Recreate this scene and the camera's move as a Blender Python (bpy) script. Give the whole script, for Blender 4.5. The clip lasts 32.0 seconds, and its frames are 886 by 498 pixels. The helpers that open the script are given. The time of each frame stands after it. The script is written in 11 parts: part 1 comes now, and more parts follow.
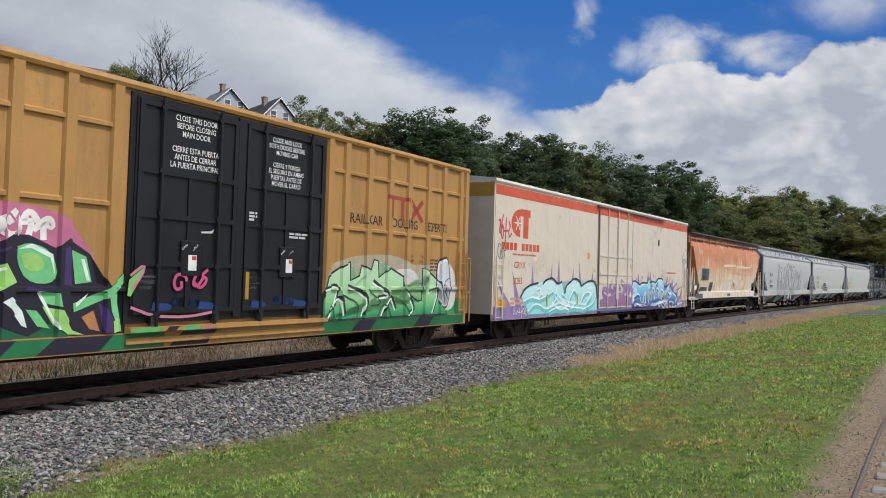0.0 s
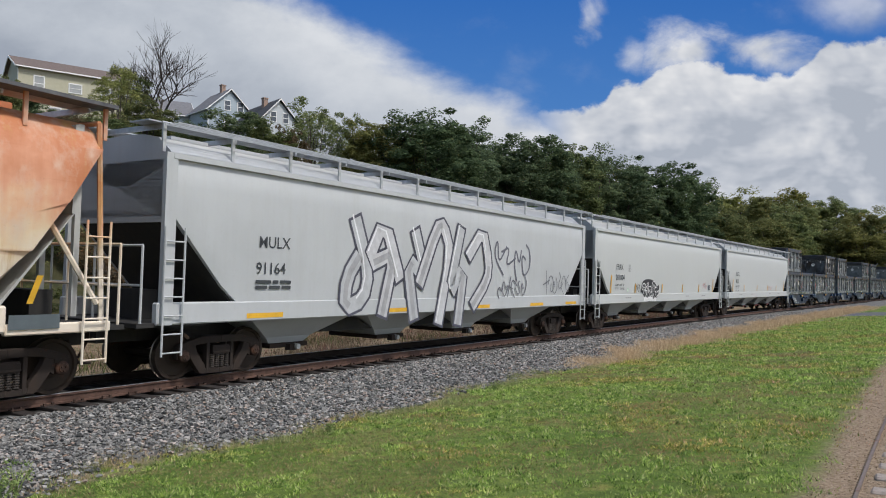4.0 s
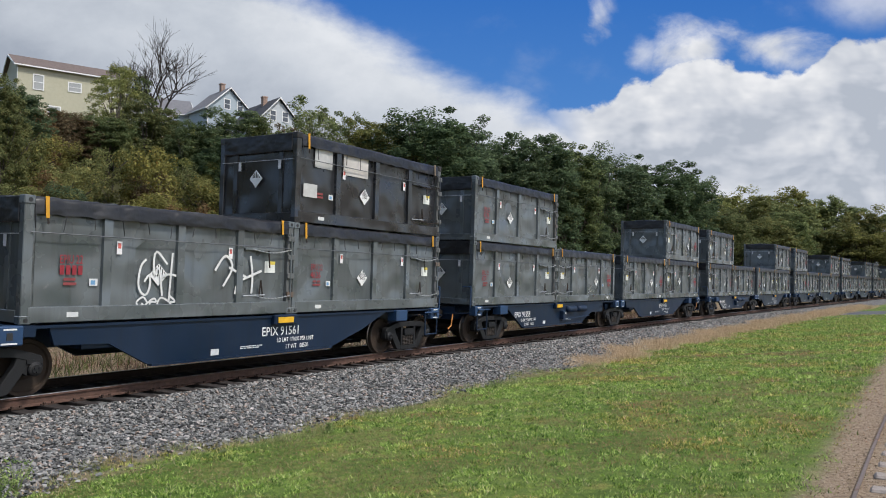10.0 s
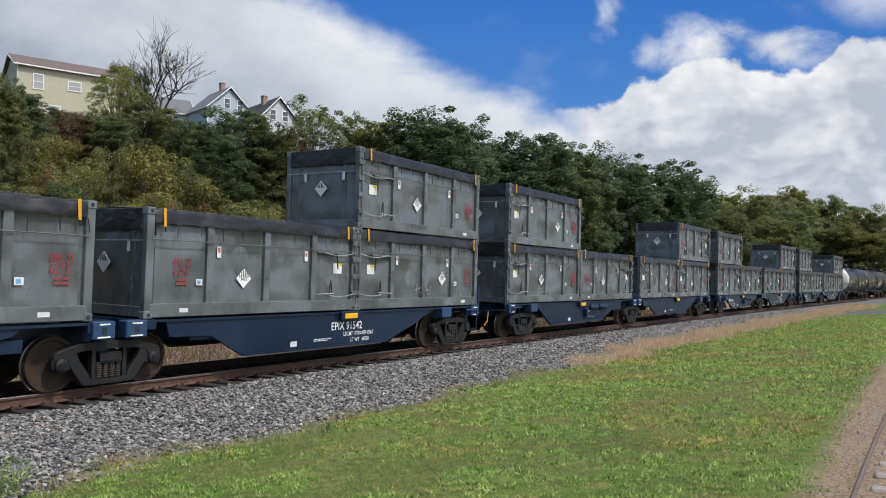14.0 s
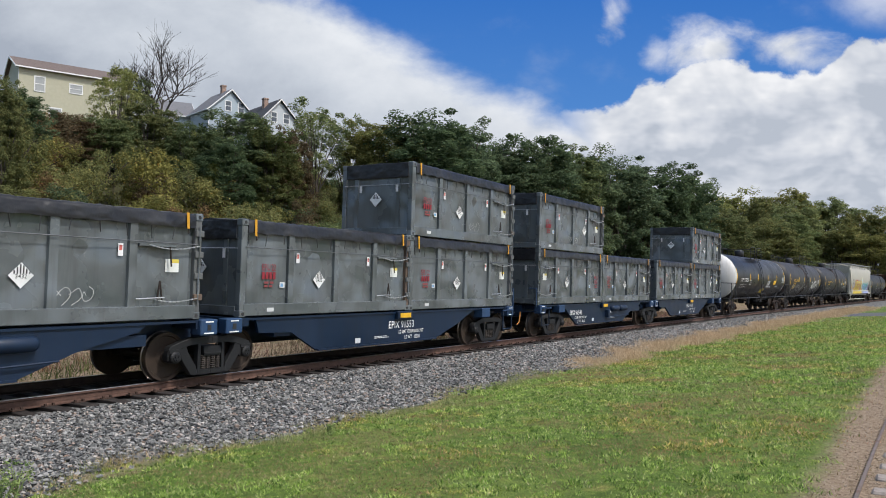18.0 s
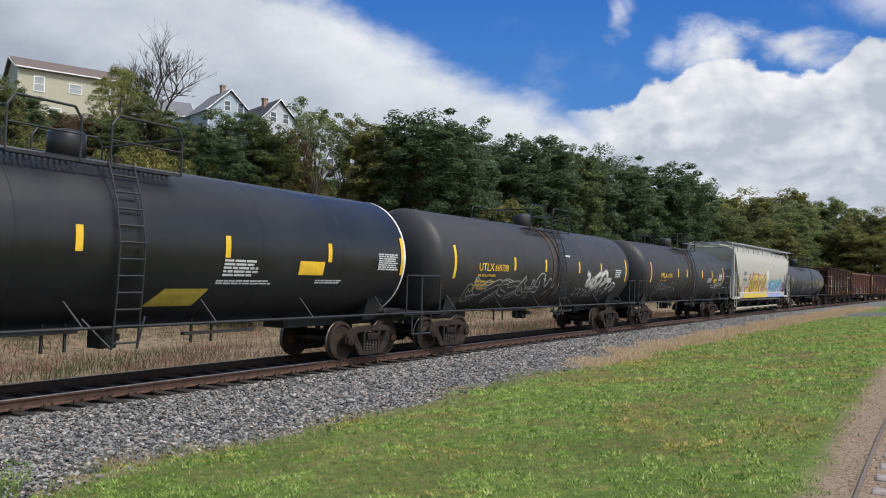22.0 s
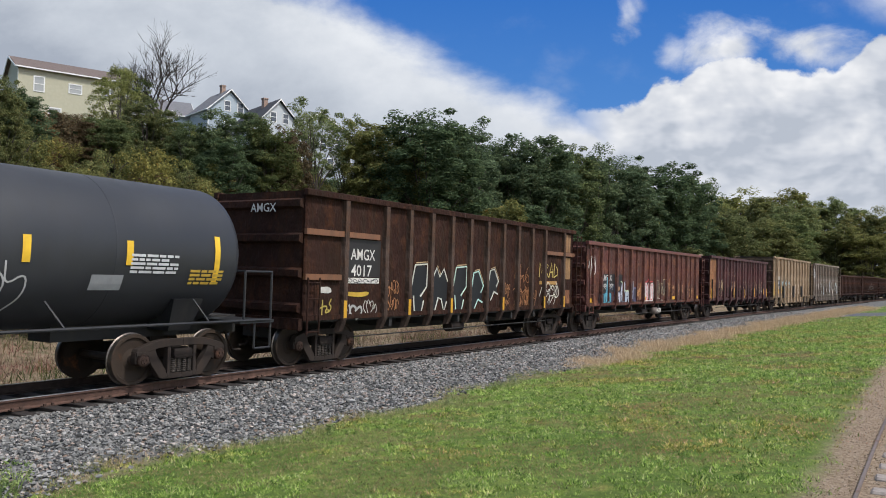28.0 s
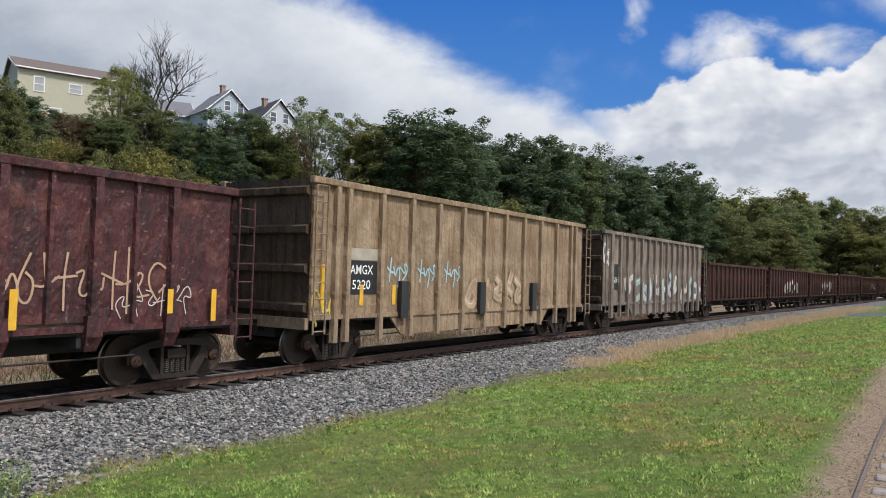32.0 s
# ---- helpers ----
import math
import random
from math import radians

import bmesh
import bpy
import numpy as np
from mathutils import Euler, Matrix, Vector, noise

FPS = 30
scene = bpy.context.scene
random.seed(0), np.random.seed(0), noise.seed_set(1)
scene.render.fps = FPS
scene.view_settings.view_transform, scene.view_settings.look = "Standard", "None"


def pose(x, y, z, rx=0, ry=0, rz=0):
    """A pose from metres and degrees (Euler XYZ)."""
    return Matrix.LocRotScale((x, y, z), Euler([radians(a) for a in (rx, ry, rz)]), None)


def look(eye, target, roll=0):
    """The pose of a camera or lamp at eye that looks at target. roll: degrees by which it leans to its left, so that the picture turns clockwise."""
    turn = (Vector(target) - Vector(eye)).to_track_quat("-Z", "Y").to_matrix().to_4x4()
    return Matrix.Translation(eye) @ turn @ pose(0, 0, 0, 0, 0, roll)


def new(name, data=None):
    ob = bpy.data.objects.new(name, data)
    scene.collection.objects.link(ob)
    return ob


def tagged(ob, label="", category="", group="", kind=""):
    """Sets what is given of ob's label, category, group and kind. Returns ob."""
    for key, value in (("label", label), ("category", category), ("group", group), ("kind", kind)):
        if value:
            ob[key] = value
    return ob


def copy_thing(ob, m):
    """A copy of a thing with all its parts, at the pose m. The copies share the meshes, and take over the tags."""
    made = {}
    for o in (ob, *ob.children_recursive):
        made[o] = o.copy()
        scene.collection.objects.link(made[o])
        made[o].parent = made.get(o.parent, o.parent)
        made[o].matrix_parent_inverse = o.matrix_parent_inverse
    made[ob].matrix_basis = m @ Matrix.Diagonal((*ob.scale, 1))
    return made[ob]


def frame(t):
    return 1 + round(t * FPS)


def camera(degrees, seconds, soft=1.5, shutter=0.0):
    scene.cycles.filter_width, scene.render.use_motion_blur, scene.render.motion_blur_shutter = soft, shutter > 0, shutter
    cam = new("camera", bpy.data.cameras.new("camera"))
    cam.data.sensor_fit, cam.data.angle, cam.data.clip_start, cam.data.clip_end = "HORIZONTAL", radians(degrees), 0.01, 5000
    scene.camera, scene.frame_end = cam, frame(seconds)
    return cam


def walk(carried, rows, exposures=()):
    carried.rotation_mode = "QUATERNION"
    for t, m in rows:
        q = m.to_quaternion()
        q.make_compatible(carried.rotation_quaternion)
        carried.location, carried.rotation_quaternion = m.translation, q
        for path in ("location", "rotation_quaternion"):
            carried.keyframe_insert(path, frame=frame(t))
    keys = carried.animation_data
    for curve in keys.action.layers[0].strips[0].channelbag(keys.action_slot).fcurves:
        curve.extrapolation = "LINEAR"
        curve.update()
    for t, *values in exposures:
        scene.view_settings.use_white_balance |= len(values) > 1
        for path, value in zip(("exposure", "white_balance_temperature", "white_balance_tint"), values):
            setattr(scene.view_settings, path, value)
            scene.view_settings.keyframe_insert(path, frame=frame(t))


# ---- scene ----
import collections

# One plan for the whole clip: z = 0 is the top of the near rail, the camera stands at x = y = 0.
SECONDS = 32.0
EYE_Z = 1.70
PITCH, LEAN = 3.055, -0.125
cam = camera(60.45, SECONDS, soft=1.0)
# slow drift of the hand-held camera: seconds, degrees to the right, degrees up
SWAY = [(0, 0, -0.106), (2, 0, -0.064), (3, 0, -0.043), (6.5, 0, -0.021), (7.5, 0, -0.085), (8.5, 0, -0.043),
        (9.5, 0.02, -0.106), (10.5, 0.043, -0.17), (11, 0.085, -0.277), (11.5, 0.085, -0.298), (12, 0.064, -0.213),
        (13, 0.043, -0.17), (14.5, 0.02, -0.17), (16.5, 0, -0.043), (18, -0.04, 0), (20, 0, 0), (32, 0, 0)]


def eye_pose(yaw, up):
    a, b = radians(yaw), radians(PITCH + up)
    way = Vector((math.sin(a) * math.cos(b), math.cos(a) * math.cos(b), math.sin(b)))
    return look((0, 0, EYE_Z), Vector((0, 0, EYE_Z)) + way, LEAN)


walk(cam, [(t, eye_pose(a, b)) for t, a, b in SWAY], exposures=[(0, 0.0), (3, 0.02), (6, 0.05), (8, 0.1), (10, 0.18), (13, 0.25), (32, 0.26)])

# ---- light ----
SUN_AZ, SUN_EL = 122.0, 54.0  # degrees clockwise from the camera's forward axis, and above the horizon
world = bpy.data.worlds.new("world")
scene.world = world
world.use_nodes = True
wn = world.node_tree.nodes
sky_tex = wn.new("ShaderNodeTexSky")
sky_tex.sky_type, sky_tex.sun_disc = "NISHITA", False
sky_tex.sun_elevation, sky_tex.sun_rotation = radians(SUN_EL), radians(SUN_AZ)
sky_tex.air_density, sky_tex.dust_density = 1.0, 2.0
wn["Background"].inputs[1].default_value = 0.145
world.node_tree.links.new(sky_tex.outputs[0], wn["Background"].inputs[0])
sun = new("sun", bpy.data.lights.new("sun", "SUN"))
sun.data.energy, sun.data.angle, sun.data.color = 2.5, radians(5), (1.0, 0.97, 0.93)
sa, se = radians(SUN_AZ), radians(SUN_EL)
sun.matrix_basis = look((0, 0, 60), (-60 * math.sin(sa) * math.cos(se), -60 * math.cos(sa) * math.cos(se), 60 - 60 * math.sin(se)))


# ---- the track's line ----
def _line():
    s = np.arange(-25.0, 110.01, 0.25)
    hd = radians(30.163) + 0.0035 * s - 1.2339e-4 * s**2 / 2 + 1.6346e-6 * s**3 / 3 - 0.698e-8 * s**4 / 4
    dx, dy = np.sin(hd), np.cos(hd)
    x = np.concatenate([[0], np.cumsum((dx[1:] + dx[:-1]) / 2 * 0.25)])
    y = np.concatenate([[0], np.cumsum((dy[1:] + dy[:-1]) / 2 * 0.25)])
    i = int(np.argmin(abs(s)))
    h0 = radians(30.163)
    return s, x - x[i] - 12.714 * math.cos(h0), y - y[i] + 12.714 * math.sin(h0), hd


LS, LX, LY, LH = _line()
SUPER = 2.109  # the track's cant, degrees, towards the camera's side


def line_at(s):
    """Place and heading of the track's centre line, s metres along it."""
    c = min(max(s, LS[0]), LS[-1])
    h = float(np.interp(c, LS, LH))
    return float(np.interp(c, LS, LX)) + (s - c) * math.sin(h), float(np.interp(c, LS, LY)) + (s - c) * math.cos(h), h


def spot(s, o, z=0.0):
    """World place o metres to the camera's side of the centre line."""
    x, y, h = line_at(s)
    n = min(max(o, -60), 60)
    g = radians(34)
    return Vector((x + n * math.cos(h) + (o - n) * math.cos(g), y - n * math.sin(h) - (o - n) * math.sin(g), z))


def rail_pose(s):
    """A pose on the canted track: x along it, y away from the camera, z up."""
    x, y, h = line_at(s)
    return pose(x, y, 0.75 * math.sin(radians(SUPER)), 0, 0, 90 - math.degrees(h)) @ pose(0, 0, 0, SUPER)


# ---- mesh code ----
def part(name, bm, material, parent=None, label="", smooth=False, at=None):
    me = bpy.data.meshes.new(name)
    bm.to_mesh(me)
    bm.free()
    me.materials.append(material)
    if smooth:
        me.shade_smooth()
    ob = new(name, me)
    ob.parent = parent
    if at is not None:
        ob.matrix_basis = at
    if label:
        ob["label"] = label
    return ob


def again(ob, at, parent=None):
    """Another piece on the same mesh."""
    o = new(ob.name.split(".")[0], ob.data)
    o.parent = parent if parent is not None else ob.parent
    o.matrix_basis = at
    if "label" in ob:
        o["label"] = ob["label"]
    return o


def empty(name, m=None):
    ob = new(name)
    ob.empty_display_size = 0.5
    if m is not None:
        ob.matrix_basis = m
    return ob


def box(bm, x0, x1, y0, y1, z0, z1, m=None):
    vs = [bm.verts.new((x, y, z)) for x in (x0, x1) for y in (y0, y1) for z in (z0, z1)]
    if m is not None:
        for v in vs:
            v.co = m @ v.co
    for f in ((0, 1, 3, 2), (4, 6, 7, 5), (0, 4, 5, 1), (2, 3, 7, 6), (0, 2, 6, 4), (1, 5, 7, 3)):
        bm.faces.new([vs[i] for i in f])
    return bm


def boxes(*rows):
    bm = bmesh.new()
    for r in rows:
        box(bm, *r)
    return bm


def rbox(x0, x1, y0, y1, z0, z1, r=0.02, seg=2):
    bm = boxes((x0, x1, y0, y1, z0, z1))
    bmesh.ops.bevel(bm, geom=bm.edges[:], offset=r, segments=seg, affect="EDGES", profile=0.5)
    return bm


def prism(bm, pts, axis, a, b):
    """Extrude an outline along an axis ('x', 'y' or 'z') from a to b; pts are in the two other axes, in order."""
    def v(p, k):
        q = {"x": (k, p[0], p[1]), "y": (p[0], k, p[1]), "z": (p[0], p[1], k)}[axis]
        return bm.verts.new(q)
    lo, hi = [v(p, a) for p in pts], [v(p, b) for p in pts]
    n = len(pts)
    for i in range(n):
        bm.faces.new((lo[i], lo[(i + 1) % n], hi[(i + 1) % n], hi[i]))
    bm.faces.new(lo[::-1])
    bm.faces.new(hi)
    return bm


def fix(bm):
    bmesh.ops.recalc_face_normals(bm, faces=bm.faces[:])
    return bm


def rod(bm, a, b, r, n=8):
    a, b = Vector(a), Vector(b)
    d = (b - a)
    q = d.to_track_quat("Z", "Y").to_matrix()
    ring = [q @ Vector((r * math.cos(2 * math.pi * i / n), r * math.sin(2 * math.pi * i / n), 0)) for i in range(n)]
    lo, hi = [bm.verts.new(a + c) for c in ring], [bm.verts.new(b + c) for c in ring]
    for i in range(n):
        bm.faces.new((lo[i], lo[(i + 1) % n], hi[(i + 1) % n], hi[i]))
    bm.faces.new(lo[::-1])
    bm.faces.new(hi)
    return bm


def rods(r, *lines, n=6):
    bm = bmesh.new()
    for ln in lines:
        for a, b in zip(ln[:-1], ln[1:]):
            rod(bm, a, b, r, n)
    return bm


def lathe(bm, prof, axis="y", n=28, cx=0.0, cz=0.0):
    """Turn a profile of (along, radius) round an axis."""
    rings = []
    for a, r in prof:
        ring = []
        for i in range(n):
            c, s_ = r * math.cos(2 * math.pi * i / n), r * math.sin(2 * math.pi * i / n)
            p = {"y": (cx + c, a, cz + s_), "x": (a, cx + c, cz + s_), "z": (cx + c, cz + s_, a)}[axis]
            ring.append(bm.verts.new(p))
        rings.append(ring)
    for k in range(len(rings) - 1):
        for i in range(n):
            bm.faces.new((rings[k][i], rings[k][(i + 1) % n], rings[k + 1][(i + 1) % n], rings[k + 1][i]))
    bm.faces.new(rings[0][::-1])
    bm.faces.new(rings[-1])
    return fix(bm)


def loft(bm, sections):
    rows = [[bm.verts.new(p) for p in sec] for sec in sections]
    n = len(rows[0])
    for a, b in zip(rows[:-1], rows[1:]):
        for i in range(n):
            bm.faces.new((a[i], a[(i + 1) % n], b[(i + 1) % n], b[i]))
    bm.faces.new(rows[0][::-1])
    bm.faces.new(rows[-1])
    return fix(bm)


def ribbon(bm, pts, w, y, close=False):
    """A flat painted stroke of width w on a car's side (points in x, z) at depth y."""
    n = len(pts)
    ps = [Vector(p) for p in pts]
    left, right = [], []
    for i, p in enumerate(ps):
        a = ps[i - 1] if i or close else p
        b = ps[(i + 1) % n] if i < n - 1 or close else p
        d = (b - a)
        d = d.normalized() if d.length > 1e-6 else Vector((1, 0))
        nrm = Vector((-d.y, d.x)) * w / 2
        left.append(bm.verts.new((p.x + nrm.x, y, p.y + nrm.y)))
        right.append(bm.verts.new((p.x - nrm.x, y, p.y - nrm.y)))
    for i in range(n if close else n - 1):
        j = (i + 1) % n
        bm.faces.new((left[i], right[i], right[j], left[j]))
    return bm


def words(name, text, size, material, parent, x, y, z, squeeze=1.0, rz=0.0, label="", align="LEFT", shear=0.0):
    """Painted lettering on the side that faces the lawn; x, z: its lower corner."""
    cu = bpy.data.curves.new(name, "FONT")
    cu.body, cu.size, cu.align_x, cu.shear = text, size / 0.72, align, shear
    cu.resolution_u = 2
    cu.offset = size * 0.009
    tmp = bpy.data.objects.new(name, cu)
    me = bpy.data.meshes.new_from_object(tmp)
    bpy.data.objects.remove(tmp)
    me.materials.append(material)
    ob = new(name, me)
    ob.parent = parent
    ob.matrix_basis = pose(x, y, z, 90, 0, rz) @ Matrix.Diagonal((squeeze, 1, 1, 1))
    if label:
        ob["label"] = label
    return ob


# ---- materials ----
def mat(name):
    m = bpy.data.materials.new(name)
    m.use_nodes = True
    return m, m.node_tree.nodes, m.node_tree.links, m.node_tree.nodes["Principled BSDF"]


def tone(nodes, links, value, stops):
    r = nodes.new("ShaderNodeValToRGB")
    e = r.color_ramp.elements
    while len(e) < len(stops):
        e.new(0.5)
    for el, (p, c) in zip(e, stops):
        el.position, el.color = p, (*c, 1) if len(c) == 3 else c
    links.new(value, r.inputs[0])
    return r.outputs[0]


def blend(nodes, links, fac, a, b, mode="MIX"):
    n = nodes.new("ShaderNodeMix")
    n.data_type, n.blend_type = "RGBA", mode
    for sock, val in ((n.inputs[0], fac), (n.inputs[6], a), (n.inputs[7], b)):
        if isinstance(val, (int, float)):
            sock.default_value = val
        elif isinstance(val, tuple):
            sock.default_value = (*val, 1) if len(val) == 3 else val
        else:
            links.new(val, sock)
    return n.outputs[2]


def grain(nodes, links, scale, detail=4.0, rough=0.6, stretch=(1, 1, 1), coord="Object", shift=0.0):
    tc, mp, nz = nodes.new("ShaderNodeTexCoord"), nodes.new("ShaderNodeMapping"), nodes.new("ShaderNodeTexNoise")
    mp.inputs["Scale"].default_value = stretch
    mp.inputs["Location"].default_value = (shift, shift * 1.7, shift * 0.6)
    nz.inputs["Scale"].default_value, nz.inputs["Detail"].default_value, nz.inputs["Roughness"].default_value = scale, detail, rough
    links.new(tc.outputs[coord], mp.inputs[0])
    links.new(mp.outputs[0], nz.inputs[0])
    return nz.outputs[0]


def relief(nodes, links, bsdf, value, strength, dist=0.02):
    b = nodes.new("ShaderNodeBump")
    b.inputs["Strength"].default_value, b.inputs["Distance"].default_value = strength, dist
    links.new(value, b.inputs["Height"])
    links.new(b.outputs[0], bsdf.inputs["Normal"])


def paint(name, base, grime=(0.05, 0.04, 0.032), amount=0.5, rough=0.45, rust=0.0, metal=0.0, fade=0.12, streak=1.0, coord="Object", dents=0.06, pocks=0.0, spec=0.5, wave=0.0):
    """Weathered paint on steel: faded patches, rain streaks, grime and specks of rust."""
    m, nd, ln, bs = mat(name)
    big = grain(nd, ln, 0.55, 5, 0.6, coord=coord)
    fine = grain(nd, ln, 14, 6, 0.7, coord=coord, shift=3)
    down = grain(nd, ln, 1.0, 5, 0.65, (5.0, 5.0, 0.35), coord=coord, shift=7)
    lighter = tuple(min(1, c * (1 + fade) + fade * 0.06) for c in base)
    darker = tuple(c * (1 - fade) for c in base)
    c = tone(nd, ln, big, [(0.3, darker), (0.7, lighter)])
    dirt = tone(nd, ln, down, [(0.48, (0, 0, 0)), (0.75, (amount * streak,) * 3)])
    c = blend(nd, ln, dirt, c, grime)
    speck = tone(nd, ln, fine, [(0.55, (0, 0, 0)), (0.8, (amount * 0.8,) * 3)])
    c = blend(nd, ln, speck, c, grime)
    if rust:
        rn = grain(nd, ln, 2.2, 8, 0.75, (1, 1, 0.6), coord=coord, shift=11)
        rf = tone(nd, ln, rn, [(0.62 - 0.25 * rust, (0, 0, 0)), (0.74 - 0.2 * rust, (1, 1, 1))])
        rc = tone(nd, ln, fine, [(0.3, (0.06, 0.022, 0.012)), (0.7, (0.19, 0.075, 0.03))])
        c = blend(nd, ln, rf, c, rc)
    ln.new(c, bs.inputs["Base Color"])
    rr = tone(nd, ln, big, [(0.3, (rough - 0.07,) * 3), (0.7, (min(1, rough + 0.16),) * 3)])
    ln.new(rr, bs.inputs["Roughness"])
    bs.inputs["Metallic"].default_value = metal
    bs.inputs["Specular IOR Level"].default_value = spec
    if pocks:
        pk = grain(nd, ln, 3.2, 3, 0.6, (1, 1, 0.7), coord=coord, shift=15)
        relief(nd, ln, bs, pk, pocks, 0.12)
        bs.inputs["Specular IOR Level"].default_value = 0.25
    elif wave:
        relief(nd, ln, bs, grain(nd, ln, 1.5, 2, 0.5, coord=coord, shift=21), wave, 0.12)
    else:
        relief(nd, ln, bs, big, dents * 4, 0.03)
    return m


def plain(name, base, rough=0.6, metal=0.0, vary=0.25, scale=6.0, bump=0.15):
    m, nd, ln, bs = mat(name)
    g = grain(nd, ln, scale, 6, 0.65)
    ln.new(tone(nd, ln, g, [(0.3, tuple(c * (1 - vary) for c in base)), (0.7, tuple(min(1, c * (1 + vary)) for c in base))]), bs.inputs["Base Color"])
    bs.inputs["Roughness"].default_value, bs.inputs["Metallic"].default_value = rough, metal
    relief(nd, ln, bs, g, bump, 0.01)
    return m


TAGMATS = {}


def flat(base, rough=0.55):
    """Thin sprayed or stencilled paint, a little worn."""
    if base not in TAGMATS:
        TAGMATS[base] = plain("spray_paint", base, rough, 0, 0.18, 3.0, 0.03)
    return TAGMATS[base]


# ---- sky with drifting clouds ----
def uv_math(nd, ln, op, a, b=None, c=None):
    n = nd.new("ShaderNodeMath")
    n.operation = op
    for i, v in enumerate((a, b, c)):
        if v is None:
            continue
        if isinstance(v, (int, float)):
            n.inputs[i].default_value = v
        else:
            ln.new(v, n.inputs[i])
    return n.outputs[0]


def sky_material():
    m, nd, ln, bs = mat("cloudy_sky")
    nd.remove(bs)
    uv = nd.new("ShaderNodeUVMap")
    sep = nd.new("ShaderNodeSeparateXYZ")
    ln.new(uv.outputs[0], sep.inputs[0])
    x, y = sep.outputs[0], sep.outputs[1]

    def M(op, a, b=None, c=None):
        return uv_math(nd, ln, op, a, b, c)

    def cloud_noise(scale, detail, rough, sx=1.0, sy=1.0, off=0.0, dist=0.0):
        mp, nz = nd.new("ShaderNodeMapping"), nd.new("ShaderNodeTexNoise")
        mp.inputs["Scale"].default_value = (sx, sy, 1)
        mp.inputs["Location"].default_value = (off, off * 0.7, off)
        nz.inputs["Scale"].default_value, nz.inputs["Detail"].default_value = scale, detail
        nz.inputs["Roughness"].default_value, nz.inputs["Distortion"].default_value = rough, dist
        ln.new(uv.outputs[0], mp.inputs[0])
        ln.new(mp.outputs[0], nz.inputs[0])
        return M("SUBTRACT", nz.outputs[0], 0.5)

    def smooth(v, lo, hi):
        n = nd.new("ShaderNodeMapRange")
        n.interpolation_type = "SMOOTHSTEP"
        n.inputs[1].default_value, n.inputs[2].default_value = lo, hi
        ln.new(v, n.inputs[0])
        return n.outputs[0]

    def disc(cx, cy, rx, ry):
        a = M("DIVIDE", M("SUBTRACT", x, cx), rx)
        b = M("DIVIDE", M("SUBTRACT", y, cy), ry)
        return M("SUBTRACT", 1.0, M("SQRT", M("ADD", M("MULTIPLY", a, a), M("MULTIPLY", b, b))))

    wisp = cloud_noise(5.0, 10, 0.6, 0.9, 1.35, 2.0, 0.12)
    puff = cloud_noise(9.0, 10, 0.55, 0.9, 1.25, 5.0, 0.2)
    lump = cloud_noise(16.0, 9, 0.55, 0.9, 1.2, 9.0, 0.1)
    layer = cloud_noise(7.0, 8, 0.6, 0.45, 2.6, 13.0, 0.1)
    # the grey-white sheet, edge running down to the right
    edge = M("SUBTRACT", M("ADD", M("MULTIPLY_ADD", y, 1.1, 0.375), M("MULTIPLY", M("MULTIPLY", y, y), 6.0)), x)
    left = smooth(M("ADD", edge, M("MULTIPLY", wisp, 0.30)), -0.02, 0.085)
    # the bank of cumulus, its outline as heights along x
    brow = tone(nd, ln, x, [(q, (v / 0.2,) * 3) for q, v in ((0.56, 0.138), (0.612, 0.134), (0.673, 0.127), (0.703, 0.116), (0.714, 0.101), (0.732, 0.090), (0.746, 0.095), (0.765, 0.082), (0.797, 0.0765), (0.838, 0.070), (0.848, 0.078), (0.918, 0.079), (0.936, 0.066), (0.97, 0.045))])
    top = M("SUBTRACT", y, M("MULTIPLY", brow, 0.2))
    right = smooth(M("ADD", top, M("ADD", M("MULTIPLY", puff, 0.07), M("MULTIPLY", lump, 0.06))), -0.002, 0.008)
    low = smooth(M("ADD", M("SUBTRACT", y, 0.134), M("MULTIPLY", puff, 0.05)), -0.01, 0.03)
    right = M("MAXIMUM", M("MULTIPLY", right, smooth(x, 0.60, 0.68)), low)
    fray = cloud_noise(9.0, 10, 0.6, 0.9, 1.25, 31.0, 0.5)
    band = smooth(M("ADD", M("MAXIMUM", disc(0.800, 0.055, 0.075, 0.032), disc(0.885, 0.060, 0.085, 0.031)), M("ADD", M("MULTIPLY", fray, 3.4), M("MULTIPLY", lump, 1.2))), -0.05, 1.25)
    small = smooth(M("ADD", disc(0.685, 0.024, 0.035, 0.05), M("ADD", M("MULTIPLY", fray, 2.4), M("MULTIPLY", lump, 1.0))), 0.25, 1.0)
    small = M("MAXIMUM", small, smooth(M("ADD", disc(0.735, 0.058, 0.035, 0.028), M("MULTIPLY", fray, 2.6)), 0.2, 1.1))
    small = M("MULTIPLY", small, 0.62)
    veil = M("MULTIPLY", smooth(M("ADD", wisp, M("MULTIPLY", lump, 0.5)), 0.06, 0.40), 0.22)
    corner = smooth(M("ADD", disc(1.0, 0.0, 0.13, 0.05), M("MULTIPLY", wisp, 1.8)), 0.1, 0.9)
    thick = M("MAXIMUM", M("MAXIMUM", left, right), M("MAXIMUM", M("MAXIMUM", band, small), M("MAXIMUM", veil, M("MULTIPLY", corner, 0.6))))
